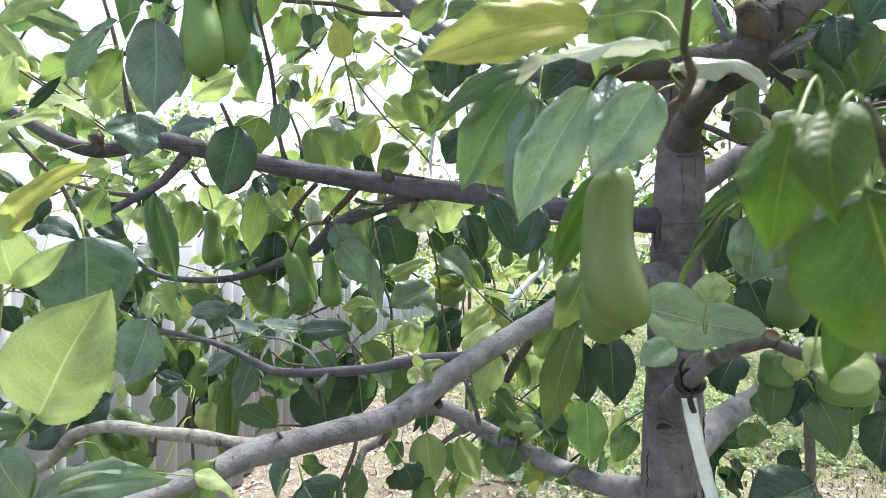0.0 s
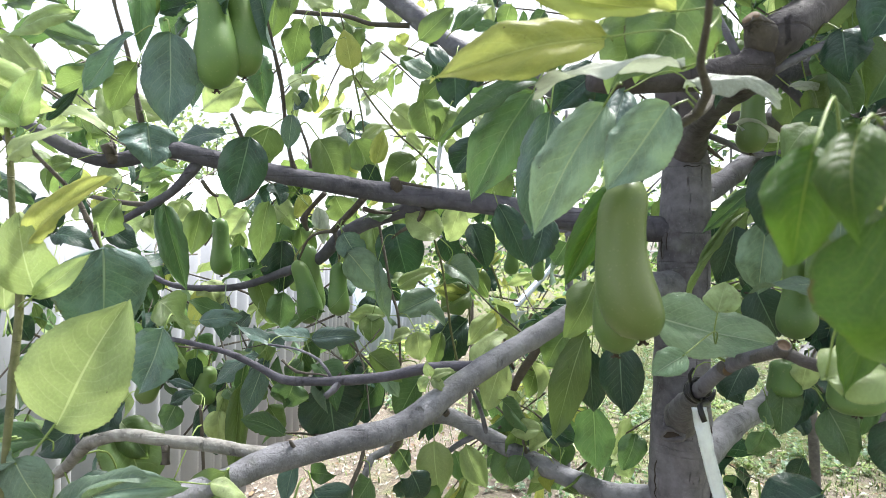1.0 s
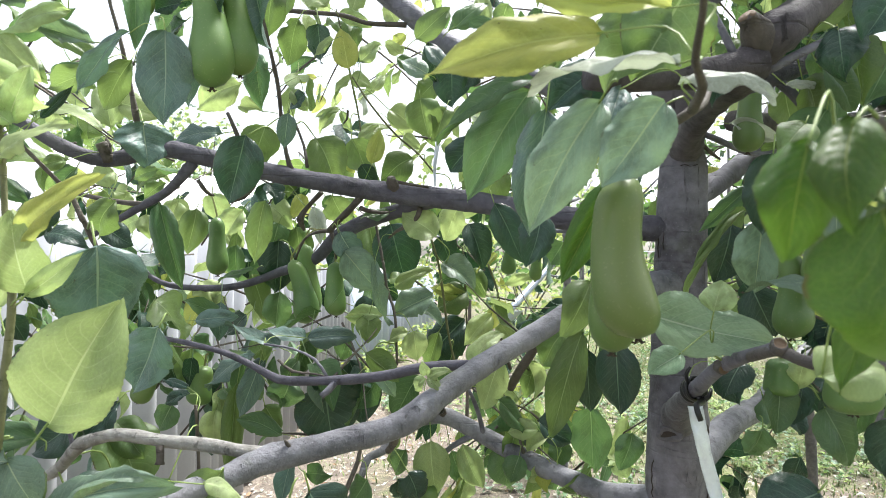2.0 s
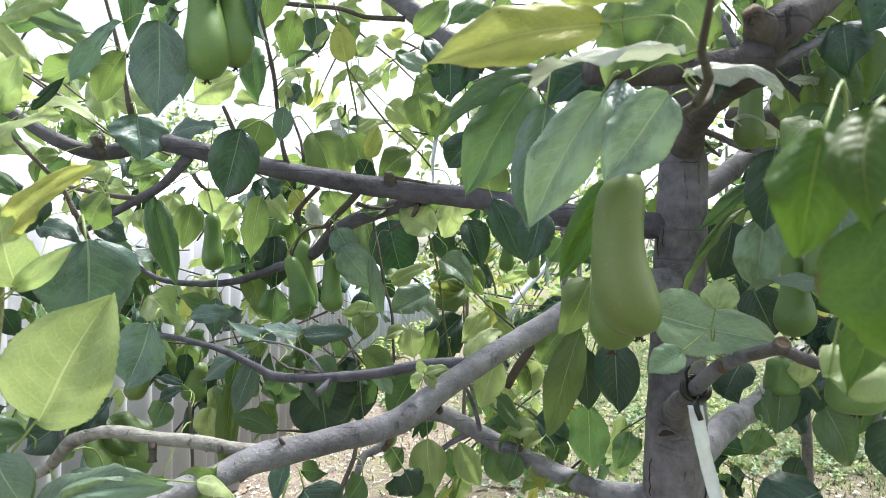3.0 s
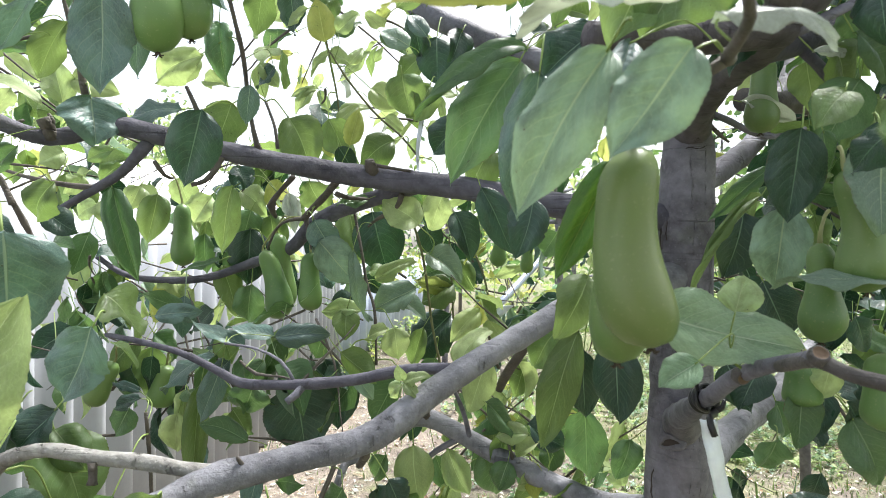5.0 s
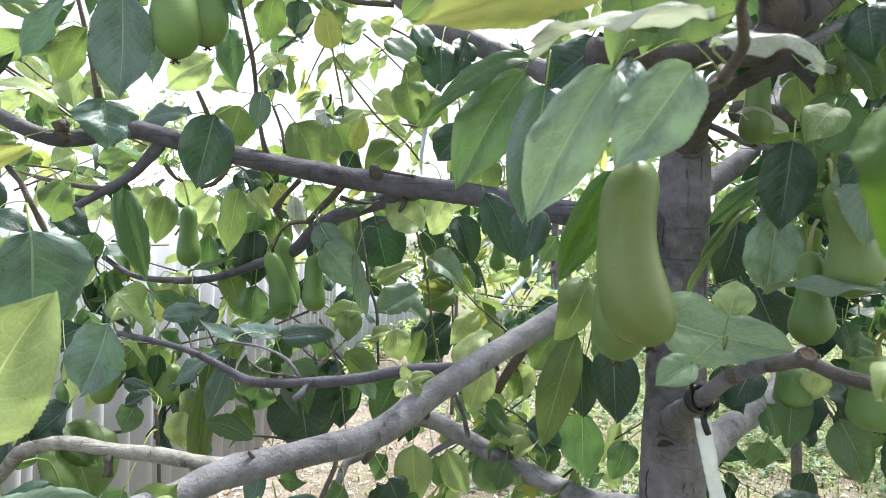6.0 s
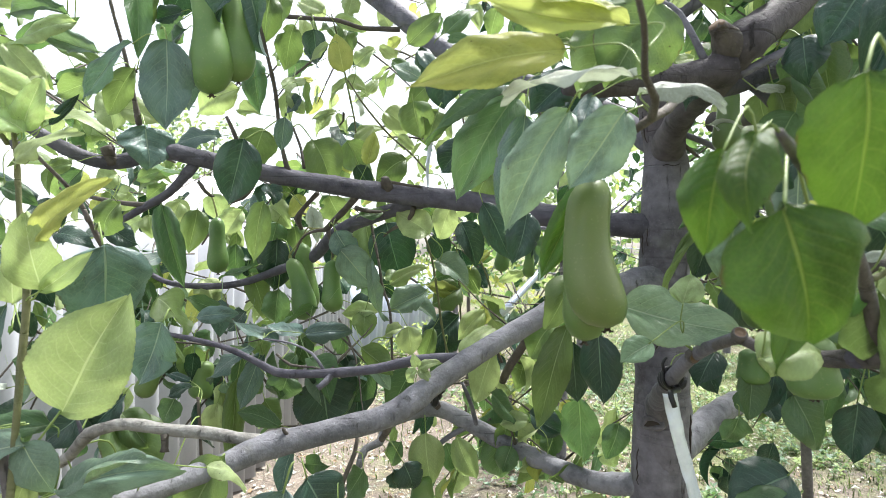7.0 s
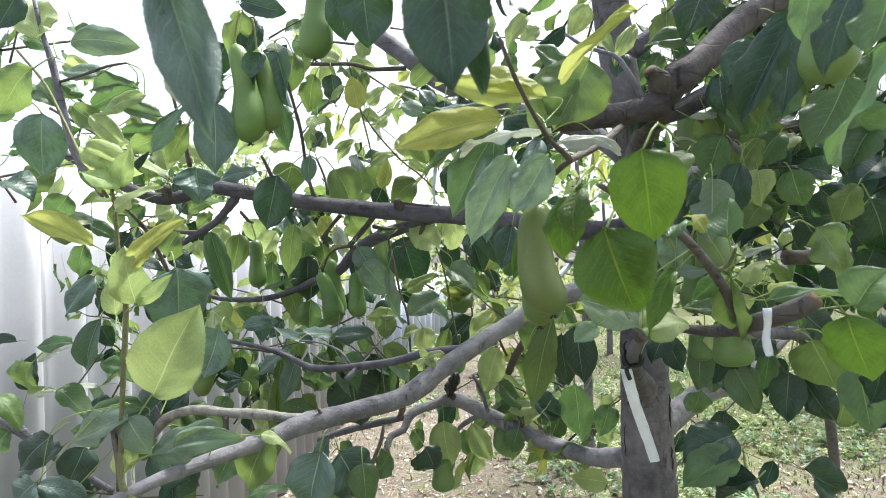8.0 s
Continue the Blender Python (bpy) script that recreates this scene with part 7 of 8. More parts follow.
leaf((0.467, 0.7, 1.393), (0.419, 0.682, 1.357), 0.041, "olive", 29, (0.429, 0.68, 1.374))
leaf((0.628, 0.9, 1.435), (0.579, 0.888, 1.412), 0.039, "light", 31, (0.585, 0.958, 1.453))
leaf((0.441, 0.66, 1.478), (0.439, 0.642, 1.401), 0.052, "olive", 16, (0.453, 0.64, 1.492))
leaf((0.508, 0.6, 1.434), (0.469, 0.601, 1.383), 0.049, "mid", 19)
leaf((0.514, 0.7, 1.471), (0.483, 0.696, 1.415), 0.046, "mid", -17, (0.517, 0.74, 1.524))
leaf((0.552, 0.6, 1.382), (0.514, 0.591, 1.329), 0.055, "mid", 12)
leaf((0.564, 0.6, 1.346), (0.523, 0.585, 1.309), 0.041, "dark", 18)
leaf((0.291, 0.5, 1.349), (0.26, 0.483, 1.321), 0.030, "olive", 13)
leaf((0.285, 0.45, 1.311), (0.269, 0.47, 1.289), 0.026, "dark", 19)
leaf((0.418, 0.6, 1.297), (0.388, 0.59, 1.267), 0.036, "olive", 18)
leaf((0.492, 0.65, 1.276), (0.519, 0.649, 1.233), 0.052, "dark", 20)
leaf((0.601, 0.7, 1.211), (0.562, 0.71, 1.152), 0.069, "dark", -7, (0.615, 0.768, 1.219))
leaf((0.458, 0.6, 1.155), (0.493, 0.603, 1.128), 0.041, "dark", -21, (0.445, 0.588, 1.133))
leaf((0.593, 0.65, 1.257), (0.564, 0.648, 1.209), 0.057, "dark", 2)
leaf((0.246, 0.75, 1.623), (0.218, 0.769, 1.583), 0.039, "light", -14)
leaf((0.162, 0.85, 1.652), (0.127, 0.837, 1.595), 0.039, "light", 15)
leaf((0.253, 0.75, 1.579), (0.281, 0.738, 1.526), 0.029, "light", -10)
leaf((0.366, 0.7, 1.044), (0.359, 0.719, 1.003), 0.039, "mid", -20)
leaf((0.536, 0.65, 1.042), (0.528, 0.665, 0.994), 0.048, "olive", -4, (0.532, 0.667, 1.113))
leaf((0.408, 0.6, 1.134), (0.377, 0.581, 1.104), 0.053, "dark", 32, (0.445, 0.588, 1.133))
leaf((0.463, 0.6, 1.521), (0.499, 0.62, 1.468), 0.046, "dark", 13, (0.421, 0.633, 1.54))
leaf((0.409, 0.75, 1.525), (0.437, 0.751, 1.566), 0.051, "dark", -29, (0.45, 0.703, 1.485))
leaf((0.438, 0.75, 1.6), (0.462, 0.752, 1.556), 0.056, "dark", -18, (0.418, 0.8, 1.64))
leaf((0.533, 0.6, 1.545), (0.501, 0.586, 1.499), 0.052, "dark", -3)
leaf((0.294, 0.75, 1.545), (0.281, 0.743, 1.507), 0.032, "dark", 4, (0.33, 0.8, 1.57))
leaf((0.367, 0.8, 1.559), (0.342, 0.795, 1.519), 0.031, "mid", 0, (0.375, 0.8, 1.603))
leaf((0.382, 0.8, 1.529), (0.357, 0.794, 1.497), 0.030, "olive", 25, (0.375, 0.8, 1.603))
leaf((0.144, 0.9, 1.606), (0.122, 0.917, 1.57), 0.037, "mid", 21)
leaf((0.105, 1, 1.657), (0.088, 1.013, 1.615), 0.036, "olive", 16)
leaf((-0.264, 0.9, 1.082), (-0.304, 0.919, 1.036), 0.036, "dark", 16)
leaf((-0.195, 0.82, 1.097), (-0.218, 0.82, 1.066), 0.027, "mid", 29, (-0.19, 0.779, 1.117))
leaf((-0.189, 0.9, 1.074), (-0.177, 0.906, 1.031), 0.035, "dark", -7)
leaf((-0.151, 0.98, 1.068), (-0.135, 0.999, 1.019), 0.038, "dark", -10)
leaf((-0.339, 1.05, 1.133), (-0.377, 1.049, 1.094), 0.048, "dark", 23)
leaf((-0.436, 1.05, 1.094), (-0.404, 1.069, 1.051), 0.048, "mid", -23)
leaf((-0.452, 1, 1.063), (-0.435, 1.005, 1.016), 0.035, "dark", -3)
leaf((-0.297, 0.95, 1.108), (-0.27, 0.947, 1.074), 0.043, "olive", -32)
leaf((-0.352, 0.98, 1.022), (-0.318, 0.962, 0.99), 0.049, "mid", -32)
leaf((-0.287, 0.98, 0.995), (-0.265, 0.999, 0.944), 0.042, "olive", -5)
leaf((-0.21, 1, 1.111), (-0.226, 0.989, 1.066), 0.035, "olive", -6)
leaf((-0.093, 1.05, 1.056), (-0.124, 1.065, 1.013), 0.032, "mid", 20, (-0.078, 1.01, 1.097))
leaf((-0.154, 1, 1.102), (-0.174, 1.008, 1.063), 0.034, "mid", 16)
leaf((0.053, 1.25, 1.209), (0.088, 1.242, 1.151), 0.049, "olive", -6, (0.039, 1.2, 1.255))
leaf((0.017, 1.15, 1.039), (-0.005, 1.146, 0.986), 0.044, "mid", 0, (0.014, 1.1, 1.081))
leaf((0.078, 1.1, 0.986), (0.047, 1.106, 0.944), 0.050, "mid", 33, (0.026, 1.1, 1.027))
leaf((0.162, 1.05, 1.057), (0.141, 1.036, 1.002), 0.045, "olive", 4, (0.119, 1.1, 1.089))
leaf((0.127, 1.08, 0.971), (0.106, 1.075, 1.002), 0.032, "light", -12, (0.109, 1.1, 0.945))
leaf((0.222, 1.1, 0.905), (0.204, 1.086, 0.859), 0.043, "mid", 5)
leaf((0.181, 1.1, 0.864), (0.206, 1.093, 0.816), 0.049, "mid", -18, (0.107, 1.1, 0.87))
leaf((0.048, 1.1, 0.833), (0.027, 1.081, 0.799), 0.043, "light", -10, (0.106, 1.1, 0.877))
leaf((-0.569, 0.8, 1.158), (-0.558, 0.817, 1.118), 0.031, "dark", 2)
leaf((0.294, 0.22, 1.398), (0.269, 0.22, 1.35), 0.028, "dark", 10)
leaf((0.281, 0.24, 1.415), (0.272, 0.24, 1.375), 0.026, "mid", -10)
leaf((-0.28, 0.44, 1.057), (-0.212, 0.44, 1.081), 0.031, "sage", -20, (-0.317, 0.44, 1.032))
leaf((-0.323, 0.5, 1.091), (-0.413, 0.5, 1.066), 0.036, "mid", 20, (-0.32, 0.5, 1.08))
leaf((-0.327, 0.48, 1.072), (-0.311, 0.48, 1.038), 0.032, "olive", -8)
leaf((-0.367, 0.47, 1.378), (-0.306, 0.47, 1.351), 0.037, "young", 12, (-0.342, 0.47, 1.339))
leaf((-0.582, 0.75, 1.579), (-0.525, 0.75, 1.558), 0.034, "light", 0)
leaf((-0.573, 0.8, 1.522), (-0.491, 0.8, 1.559), 0.034, "mid", 15)
leaf((-0.526, 0.8, 1.534), (-0.457, 0.8, 1.503), 0.034, "olive", -20)
leaf((-0.592, 0.78, 1.52), (-0.523, 0.78, 1.465), 0.038, "olive", 20)
leaf((-0.553, 0.85, 1.488), (-0.471, 0.85, 1.491), 0.030, "mid", 10)
leaf((-0.429, 0.7, 1.436), (-0.368, 0.7, 1.493), 0.020, "grey", 30)
leaf((-0.629, 0.8, 1.562), (-0.594, 0.8, 1.544), 0.029, "olive", 0)
leaf((-0.044, 0.9, 1.559), (0.008, 0.9, 1.609), 0.037, "olive", 10)
leaf((0.013, 0.9, 1.577), (0.063, 0.9, 1.621), 0.041, "mid", -10)
leaf((-0.019, 0.9, 1.624), (0.009, 0.9, 1.642), 0.021, "light", -10)
leaf((-0.133, 0.95, 1.542), (-0.101, 0.95, 1.571), 0.030, "light", 8)
leaf((-0.114, 0.95, 1.497), (-0.094, 0.95, 1.522), 0.020, "light", 8)
leaf((-0.025, 0.9, 1.507), (-0.067, 0.9, 1.531), 0.034, "sage", 8)
leaf((-0.002, 0.9, 1.521), (-0.03, 0.9, 1.554), 0.028, "grey", 8)


# ---- the rest of the crown, with unseen leaves added for shade ----
def crown_rest():
    rng = random.Random(21)
    m = Mass(ALL)
    # deep: mostly dark leaves, so inner-crown shade is partly in the colour.
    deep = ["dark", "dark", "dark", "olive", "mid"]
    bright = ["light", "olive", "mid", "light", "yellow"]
    clear = lambda p: p.x > -0.98
    open_side = lambda p: abs(p.x / p.y - 0.49) > 0.06 or abs((p.z - 1.24) / p.y - 0.21) > 0.09
    scatter(m, rng, (-0.95, 1.15, 1.05), (-0.42, 1.6, 1.5), 50, deep + bright, keep=clear)
    scatter(m, rng, (-0.42, 1.25, 1.2), (0.25, 1.8, 1.42), 70, deep + bright)
    thin = ["olive", "mid", "sage", "dark", "grey", "mid", "light"]
    scatter(m, rng, (-0.93, 1.12, 0.98), (-0.3, 1.6, 1.48), 70, thin, (0.045, 0.085), 4, clear, (0.34, 0.6))
    scatter(m, rng, (-0.3, 1.14, 1.0), (0.28, 1.8, 1.5), 60, thin, (0.04, 0.08), 4, None, (0.34, 0.6))
    scatter(m, rng, (-0.5, 0.92, 0.93), (-0.1, 1.15, 1.11), 42, thin, (0.05, 0.09), 4, None, (0.4, 0.65))
    scatter(m, rng, (-0.75, 1.0, 0.95), (-0.4, 1.2, 1.22), 24, thin, (0.05, 0.09), 4, clear, (0.4, 0.65))
    scatter(m, rng, (0.05, 1.02, 0.85), (0.3, 1.3, 1.12), 50, ["light", "yellow", "olive", "mid"], (0.04, 0.075), 4, None, (0.45, 0.7))
    # Unseen leaves up to the right, added to shade what hangs below.
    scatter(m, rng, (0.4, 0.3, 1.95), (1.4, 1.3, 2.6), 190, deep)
    scatter(m, rng, (-0.9, 0.85, 1.4), (-0.6, 1.3, 1.7), 34, ["olive", "mid", "light", "olive"], (0.05, 0.08), 3, clear, (0.45, 0.65))
    scatter(m, rng, (-0.5, 1.25, 1.24), (-0.2, 1.7, 1.42), 46, ["mid", "olive", "dark", "mid", "dark"], (0.055, 0.085), 4, None, (0.45, 0.65))
    scatter(m, rng, (-0.42, 1.05, 1.4), (0.1, 1.5, 1.72), 32, ["light", "olive", "young", "pale", "light"], (0.04, 0.07), 3, None, (0.4, 0.65))
    scatter(m, rng, (0.32, 1.25, 1.1), (0.85, 1.9, 1.6), 90, deep + bright, keep=open_side)
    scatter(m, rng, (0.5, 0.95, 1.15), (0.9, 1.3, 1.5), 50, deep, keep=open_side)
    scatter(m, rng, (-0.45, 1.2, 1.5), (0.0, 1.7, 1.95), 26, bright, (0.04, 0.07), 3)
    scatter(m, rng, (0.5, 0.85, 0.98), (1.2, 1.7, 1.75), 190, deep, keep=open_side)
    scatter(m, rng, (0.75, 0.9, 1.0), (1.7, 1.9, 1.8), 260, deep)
    scatter(m, rng, (0.05, 0.95, 1.5), (0.6, 1.6, 1.95), 80, deep + bright[:2], keep=open_side)
    scatter(m, rng, (0.0, 1.15, 0.75), (0.35, 1.6, 1.0), 30, deep + bright)
    scatter(m, rng, (0.55, 0.9, 0.75), (1.1, 1.5, 0.95), 22, deep)
    scatter(m, rng, (-0.9, 0.5, 0.82), (-0.5, 0.9, 1.0), 12, deep, keep=clear)
    scatter(m, rng, (0.45, 0.6, 1.5), (0.9, 1.0, 1.8), 36, deep + bright)
    # Unseen overhead crown, added to hold back light from above.
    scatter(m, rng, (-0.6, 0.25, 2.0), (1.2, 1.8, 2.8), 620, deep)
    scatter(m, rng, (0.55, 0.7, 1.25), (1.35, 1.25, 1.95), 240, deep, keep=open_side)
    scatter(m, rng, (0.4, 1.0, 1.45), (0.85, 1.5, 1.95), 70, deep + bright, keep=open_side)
    # Another unseen layer close overhead, added for shade.
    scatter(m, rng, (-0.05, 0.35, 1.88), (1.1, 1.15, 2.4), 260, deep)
    m.build("foliage", tree, "dense hanging green foliage, with unseen leaves overhead added for shade")


crown_rest()


# ---- garden behind: young trees, shrubs, weeds ----
def shrub(name, at, radius, low, high, count, tones, size, label, category, stems=5, trunk=0.03):
    rng = random.Random(int(at[0] * 100) + int(at[1] * 10))
    body = thing(name, (*at, 0), label, category)
    for k in range(stems):
        a = 2 * math.pi * k / max(1, stems) + rng.uniform(-0.4, 0.4)
        r = radius * rng.uniform(0.35, 0.8)
        bm = bmesh.new()
        if stems == 1:
            tube(bm, [(at[0], at[1], -0.1, trunk), (at[0] + 0.02, at[1], low, trunk * 0.8), (at[0], at[1], high * 0.9, trunk * 0.3)], 10, 0.08, 0.06)
        else:
            tube(bm, [(at[0], at[1], -0.05, trunk * 0.6), (at[0] + r * 0.5 * math.cos(a), at[1] + r * 0.5 * math.sin(a), (low + high) * 0.4, trunk * 0.4), (at[0] + r * math.cos(a), at[1] + r * math.sin(a), high * 0.9, trunk * 0.15)], 7, 0.1, 0.05)
        part("trunk" if stems == 1 else "stem", bm, BARK_TRUNK if stems == 1 else BARK_DARK, body)
    if stems == 1:
        for k in range(7):
            a = rng.uniform(0, 6.28)
            z = rng.uniform(low, high * 0.7)
            e = (at[0] + radius * 0.8 * math.cos(a), at[1] + radius * 0.8 * math.sin(a), min(high, z + rng.uniform(0.15, 0.5)))
            bm = bmesh.new()
            tube(bm, [(at[0], at[1], z, trunk * 0.45), ((at[0] + e[0]) / 2, (at[1] + e[1]) / 2, z + 0.05, trunk * 0.3), (*e, trunk * 0.12)], 7, 0.08, 0.05)
            part("limb", bm, BARK, body)
    m = Mass(ALL)
    made = 0
    while made < count:
        a, b = rng.uniform(0, 6.28), rng.uniform(0.25, 1) ** 0.6
        z = rng.uniform(low, high)
        bulge = math.sin(math.pi * (0.15 + 0.8 * (z - low) / (high - low))) ** 0.6
        c = Vector((at[0] + radius * b * bulge * math.cos(a), at[1] + radius * b * bulge * math.sin(a), z))
        if noise.noise(c * 2.2) < -0.12:
            made += 0.2
            continue
        for k in range(5):
            p = c + Vector([rng.gauss(0, size[1] * 0.7) for _ in range(3)])
            m.add(rng, p, Vector((rng.uniform(-1, 1), rng.uniform(-1, 1), rng.uniform(-1, 0.5))), Vector((rng.uniform(-1, 1), rng.uniform(-1, 1), rng.uniform(0, 1))), rng.uniform(*size), rng.uniform(*size) * 0.6, rng.choice(tones))
            made += 1
    m.build("crown", body)
    return body


FRESH = ["light", "light", "yellow", "mid", "olive"]
LEAFY = ["mid", "olive", "light", "dark", "mid"]
shrub("young_tree", (0.7, 3.4), 0.75, 1.0, 2.3, 420, LEAFY, (0.05, 0.09), "young orchard tree with a slim pale grey trunk", "tree", 1, 0.03)
shrub("young_tree", (3.2, 4.3), 1.0, 0.9, 2.3, 560, LEAFY, (0.06, 0.1), "young leafy orchard tree in the grass", "tree", 1, 0.045)
shrub("young_tree", (0.15, 6.4), 0.8, 0.8, 2.2, 420, FRESH, (0.06, 0.1), "young orchard tree with light green leaves", "tree", 1, 0.035)
shrub("young_tree", (1.7, 7.2), 1.0, 0.7, 2.6, 520, FRESH, (0.06, 0.11), "young orchard tree with light green leaves", "tree", 1, 0.04)
shrub("young_tree", (3.6, 7.4), 1.3, 0.7, 2.9, 600, LEAFY, (0.07, 0.12), "broad leafy orchard tree beyond the grass", "tree", 1, 0.05)
for k in range(7):
    shrub("shrub", (-2.2 + 2.0 * k + 0.4 * math.sin(k * 5), 12.2 + 1.1 * math.sin(k * 2.3)), 1.5, 0.1, 2.1 + 0.5 * math.sin(k * 3.1), 620, LEAFY if k % 2 else FRESH, (0.1, 0.18), "dense green shrub in a row along the garden", "shrub", 6)
# Invented, unseen row behind the camera, kept low so leaves reflect more sky.
for k in range(5):
    shrub("shrub", (-3.5 + 2.1 * k, -4.2 + 0.6 * math.sin(k * 2)), 1.3, 0.1, 1.4 + 0.25 * math.sin(k * 3.1), 420, LEAFY, (0.12, 0.2), "dense green shrub in a row along the garden", "shrub", 6)
# Light tones put the sunlit look of these shrubs into leaf colour.
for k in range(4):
    shrub("shrub", (-2.4 - 0.35 * k, 3.4 + 1.7 * k), 1.0, 0.6, 1.95 + 0.34 * k, 1100, ["mid", "light", "olive", "light"], (0.05, 0.09), "shrub standing behind the sheet fence, sunlight put into pale leaf tones", "shrub", 6)

# Overexposed haze is put into these crowns as pale leaf tones.
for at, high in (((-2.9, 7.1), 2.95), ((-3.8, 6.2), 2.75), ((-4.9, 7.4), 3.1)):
    shrub("shrub", at, 0.95, 1.2, high, 700, ["light", "young", "sage", "light"], (0.045, 0.085), "tall shrub beyond the sheet fence, bright haze put into pale leaf tones", "shrub", 6)


def hung_cloth(at, wide, tall):
    body = thing("hung_cloth", at, "lilac and white striped cloth hanging on a wire", "cloth")
    bm = bmesh.new()
    rows = []
    for j in range(9):
        row = []
        for i in range(17):
            u, v = i / 16, j / 8
            row.append(bm.verts.new((at[0] + (u - 0.5) * wide, at[1] + 0.03 * math.sin(u * 22 + v) * (0.3 + v), at[2] - v * tall)))
        rows.append(row)
    for p, q in zip(rows, rows[1:]):
        for i in range(16):
            f = bm.faces.new((p[i], q[i], q[i + 1], p[i + 1]))
            f.material_index = 1 if i % 4 == 1 else 0
    part("fabric", bm, [LILAC, FOIL], body)
    bm = bmesh.new()
    tube(bm, [(at[0] - 1.6, at[1] + 0.01, at[2] + 0.03, 0.003), (at[0], at[1], at[2], 0.003), (at[0] + 1.6, at[1], at[2] + 0.03, 0.003)], 6, 0.2)
    part("wire", bm, PIPE, body)


ROPE = plain("grey_green_rope", (0.1, 0.115, 0.095), 0.9, 0, 0.5, 160, 0.9)
rope = thing("rope", (0.712, 3.4, 0.24), "grey-green rope wound and knotted round a slim trunk", "rope")
for k in range(5):
    bm = bmesh.new()
    loop(bm, (0.715, 3.4, 0.2 + 0.018 * k), (0.12 * math.sin(k * 2.2), 0.15 * math.cos(k * 1.7), 1), 0.034 + 0.003 * math.sin(k * 3), 0.0095)
    part("winding", bm, ROPE, rope)
bm = bmesh.new()
tube(bm, [(0.75, 3.37, 0.215, 0.012), (0.765, 3.365, 0.235, 0.017), (0.755, 3.365, 0.262, 0.01)], 8, 0.008, 0.3)
part("knot", bm, ROPE, rope)
hung_cloth((2.78, 4.95, 1.26), 0.34, 0.42)


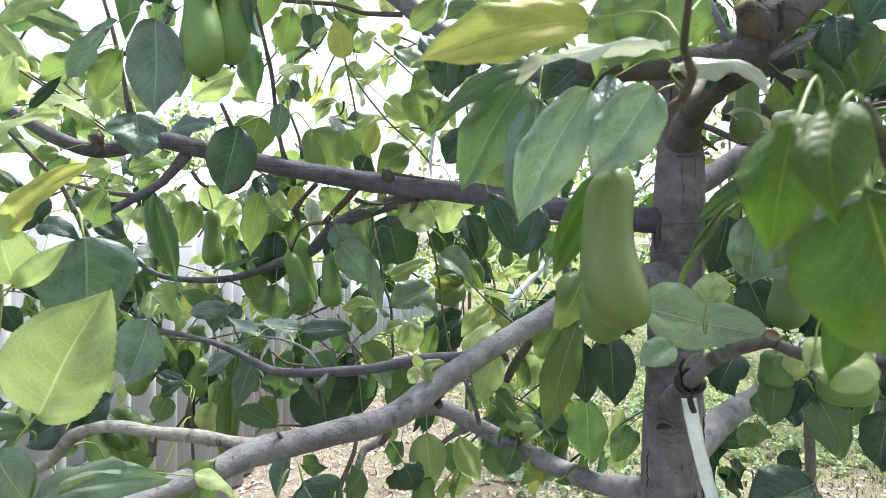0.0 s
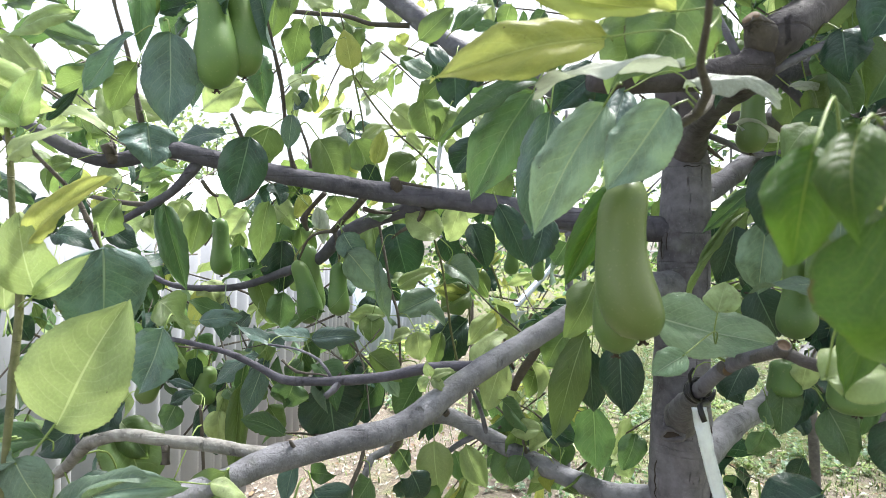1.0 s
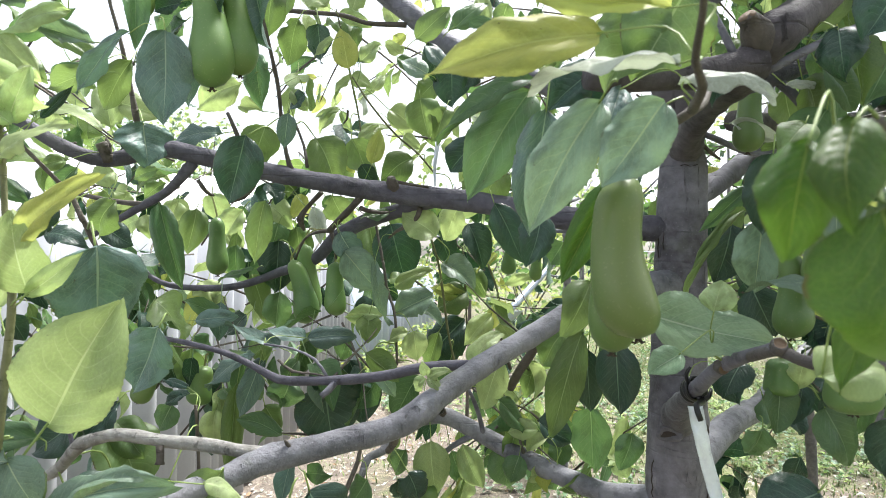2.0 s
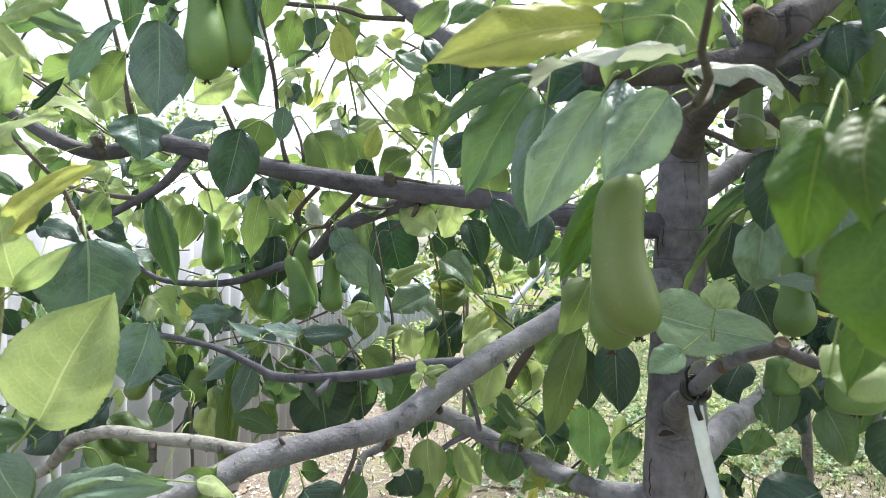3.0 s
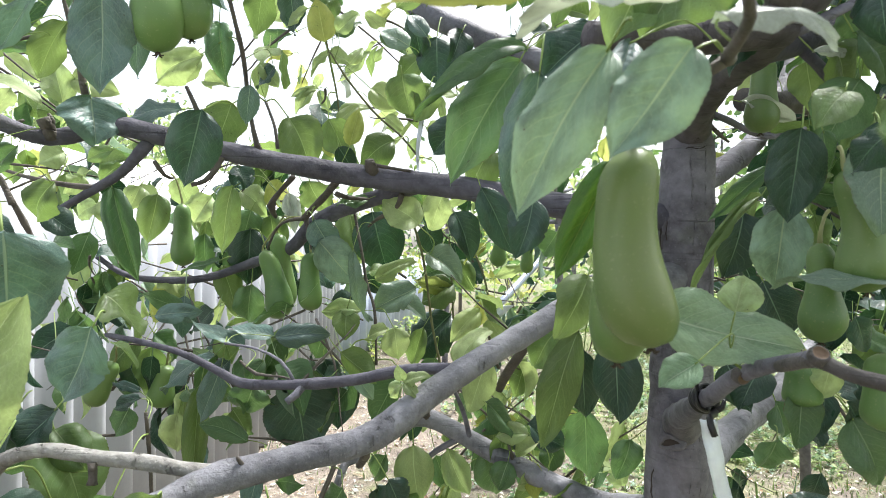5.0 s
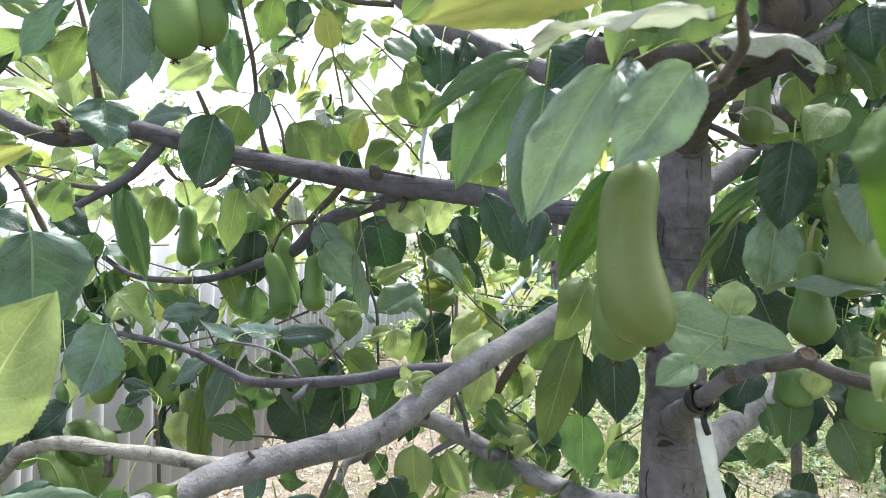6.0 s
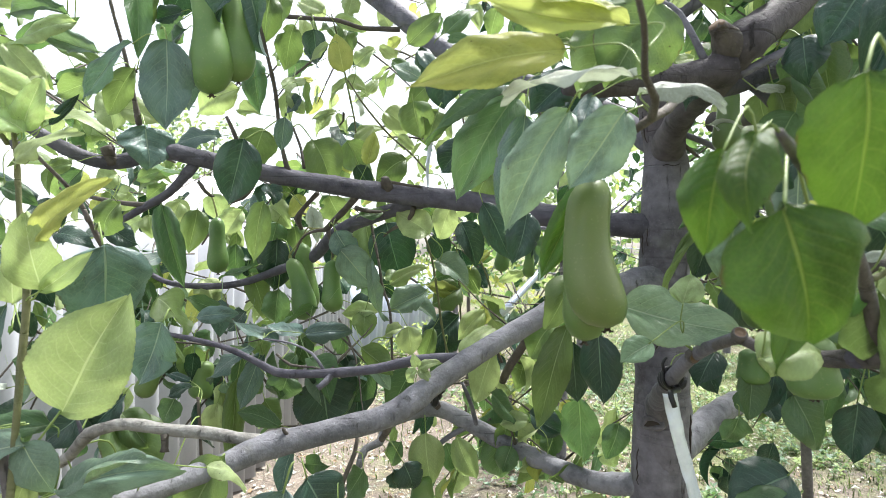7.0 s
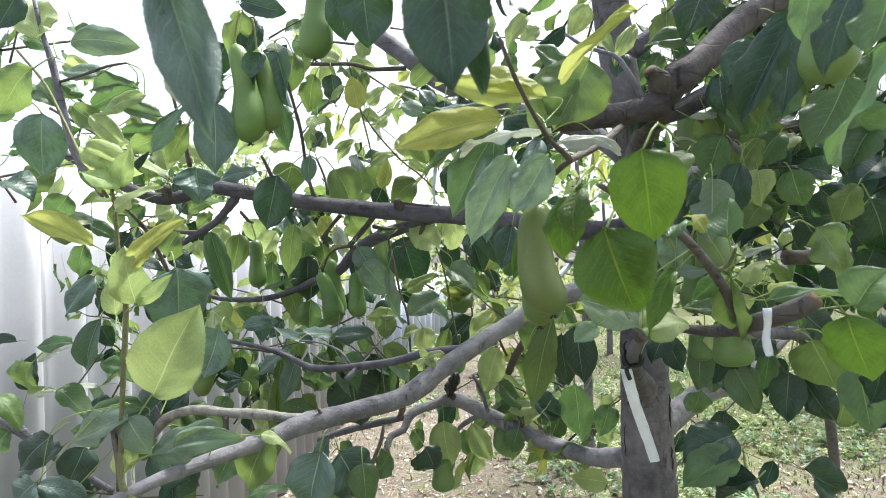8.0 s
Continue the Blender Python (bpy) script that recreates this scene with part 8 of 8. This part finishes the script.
def blades():
    """Short grass, straw and litter over the part of the ground that comes into view."""
    rng = random.Random(5)
    grass = {"green": ([], []), "straw": ([], [])}
    while len(grass["green"][1]) < 80000:
        y = 0.6 + 9.5 * rng.random() ** 1.25
        x = rng.uniform(-1.0, 0.9 * y + 1.2 + abs(rng.gauss(0, 0.8)))
        dense = noise.noise((x * 0.9, y * 0.9, 4)) + (0.36 if x > 0.35 + 0.05 * y else -0.3)
        kind = "green" if rng.random() < 0.4 + dense else "straw"
        if kind == "straw" and rng.random() < 0.75:
            continue
        v, f = grass[kind]
        h = rng.uniform(0.012, 0.045) if kind == "green" else rng.uniform(0.02, 0.09)
        a = rng.uniform(0, 6.28)
        lean = rng.uniform(0.2, 1.0) if kind == "green" else rng.uniform(1.3, 1.54)
        w = rng.uniform(0.0015, 0.0035) * (1.2 if kind == "green" else 0.7)
        z = ground_height(x, y) - 0.004
        dx, dy = math.cos(a), math.sin(a)
        k = len(v)
        for s, ww in ((0, 1), (0.55, 0.8), (1, 0.12)):
            px, py, pz = x + dx * h * lean * s * s, y + dy * h * lean * s * s, z + h * math.cos(lean) * s + 0.006 * s
            v.append((px - dy * w * ww, py + dx * w * ww, pz))
            v.append((px + dy * w * ww, py - dx * w * ww, pz))
        f.append((k, k + 1, k + 3, k + 2))
        f.append((k + 2, k + 3, k + 5, k + 4))
    for kind, color, label in (("green", (0.135, 0.205, 0.05), "short patchy green grass"), ("straw", (0.38, 0.31, 0.19), "dry straw and mown grass litter")):
        m, n, l, b = material(kind + "_blade")
        geo = n.new("ShaderNodeNewGeometry")
        r = ramp(n, ((0.0, tuple(c * 0.55 for c in color)), (1.0, tuple(min(1, c * 1.5) for c in color))))
        l.new(geo.outputs["Random Per Island"], r.inputs[0])
        l.new(r.outputs[0], b.inputs["Base Color"])
        b.inputs["Roughness"].default_value = 0.6
        me = bpy.data.meshes.new("grass")
        me.from_pydata(*[grass[kind][0], [], grass[kind][1]])
        me.materials.append(m)
        tagged(new("grass" if kind == "green" else "straw", me), label, "grass" if kind == "green" else "straw", kind="stuff")
    weeds = Mass(ALL, 2)
    for _ in range(9000):
        y = 1.0 + 9 * rng.random() ** 1.25 + rng.gauss(0, 0.3)
        x = rng.uniform(-0.9, 0.85 * y + 0.6 + abs(rng.gauss(0, 0.8)))
        if noise.noise((x * 0.9, y * 0.9, 9)) + 0.4 * noise.noise((x * 4, y * 4, 2)) + (0.24 if x > 0.45 + 0.03 * y else -0.15) < 0.05:
            continue
        tone = rng.choice(["light", "mid", "mid", "olive", "sage"])
        for k in range(rng.randint(4, 8)):
            a = rng.uniform(0, 6.28)
            ln = rng.uniform(0.018, 0.05)
            weeds.add(rng, Vector((x, y, ground_height(x, y) + rng.uniform(0, 0.05))), Vector((math.cos(a), math.sin(a), rng.uniform(0.1, 0.9))), Vector((0, 0, 1)), ln, ln * 0.55, tone)
    weeds.build("weeds", None, "low broad-leaved green weeds on the soil", "weeds")
    litter = Mass(ALL, 2)
    for _ in range(9000):
        y = 2.0 + 7 * rng.random() ** 1.3
        x = rng.uniform(-1.0, 0.8 * y + 0.6)
        a = rng.uniform(0, 6.28)
        ln = rng.uniform(0.012, 0.045)
        litter.add(rng, Vector((x, y, ground_height(x, y) + 0.008)), Vector((math.cos(a), math.sin(a), rng.uniform(-0.1, 0.25))), Vector((rng.uniform(-0.4, 0.4), rng.uniform(-0.4, 0.4), 1)), ln, ln * rng.uniform(0.25, 0.6), rng.choice(["pale", "dark", "olive"]))
    ob = litter.build("leaf_litter", None, "dry fallen leaves and scraps on the soil", "litter")
    for i, c in enumerate(((0.22, 0.145, 0.085), (0.11, 0.07, 0.05), (0.36, 0.3, 0.22), (0.28, 0.2, 0.13), (0.34, 0.29, 0.21), (0.45, 0.41, 0.35))):
        ob.data.materials[i] = plain("dry_leaf", c, 0.9, 0, 0.4, 60, 0.5)
    tall = Mass(ALL)
    for _ in range(70):
        y = rng.uniform(5.2, 9.5)
        x = -0.98 + (y - 6) * 0.17 * (y > 6) + rng.uniform(0.05, 0.4)
        h = rng.uniform(0.06, 0.24)
        for k in range(10):
            a = rng.uniform(0, 6.28)
            tall.add(rng, Vector((x, y, h * k / 10)), Vector((math.cos(a), math.sin(a), rng.uniform(0.0, 0.9))), Vector((0, 0, 1)), rng.uniform(0.04, 0.09), rng.uniform(0.025, 0.05), rng.choice(FRESH))
    tall.build("tall_weeds", None, "tall pale green weeds along the fence", "weeds")


blades()
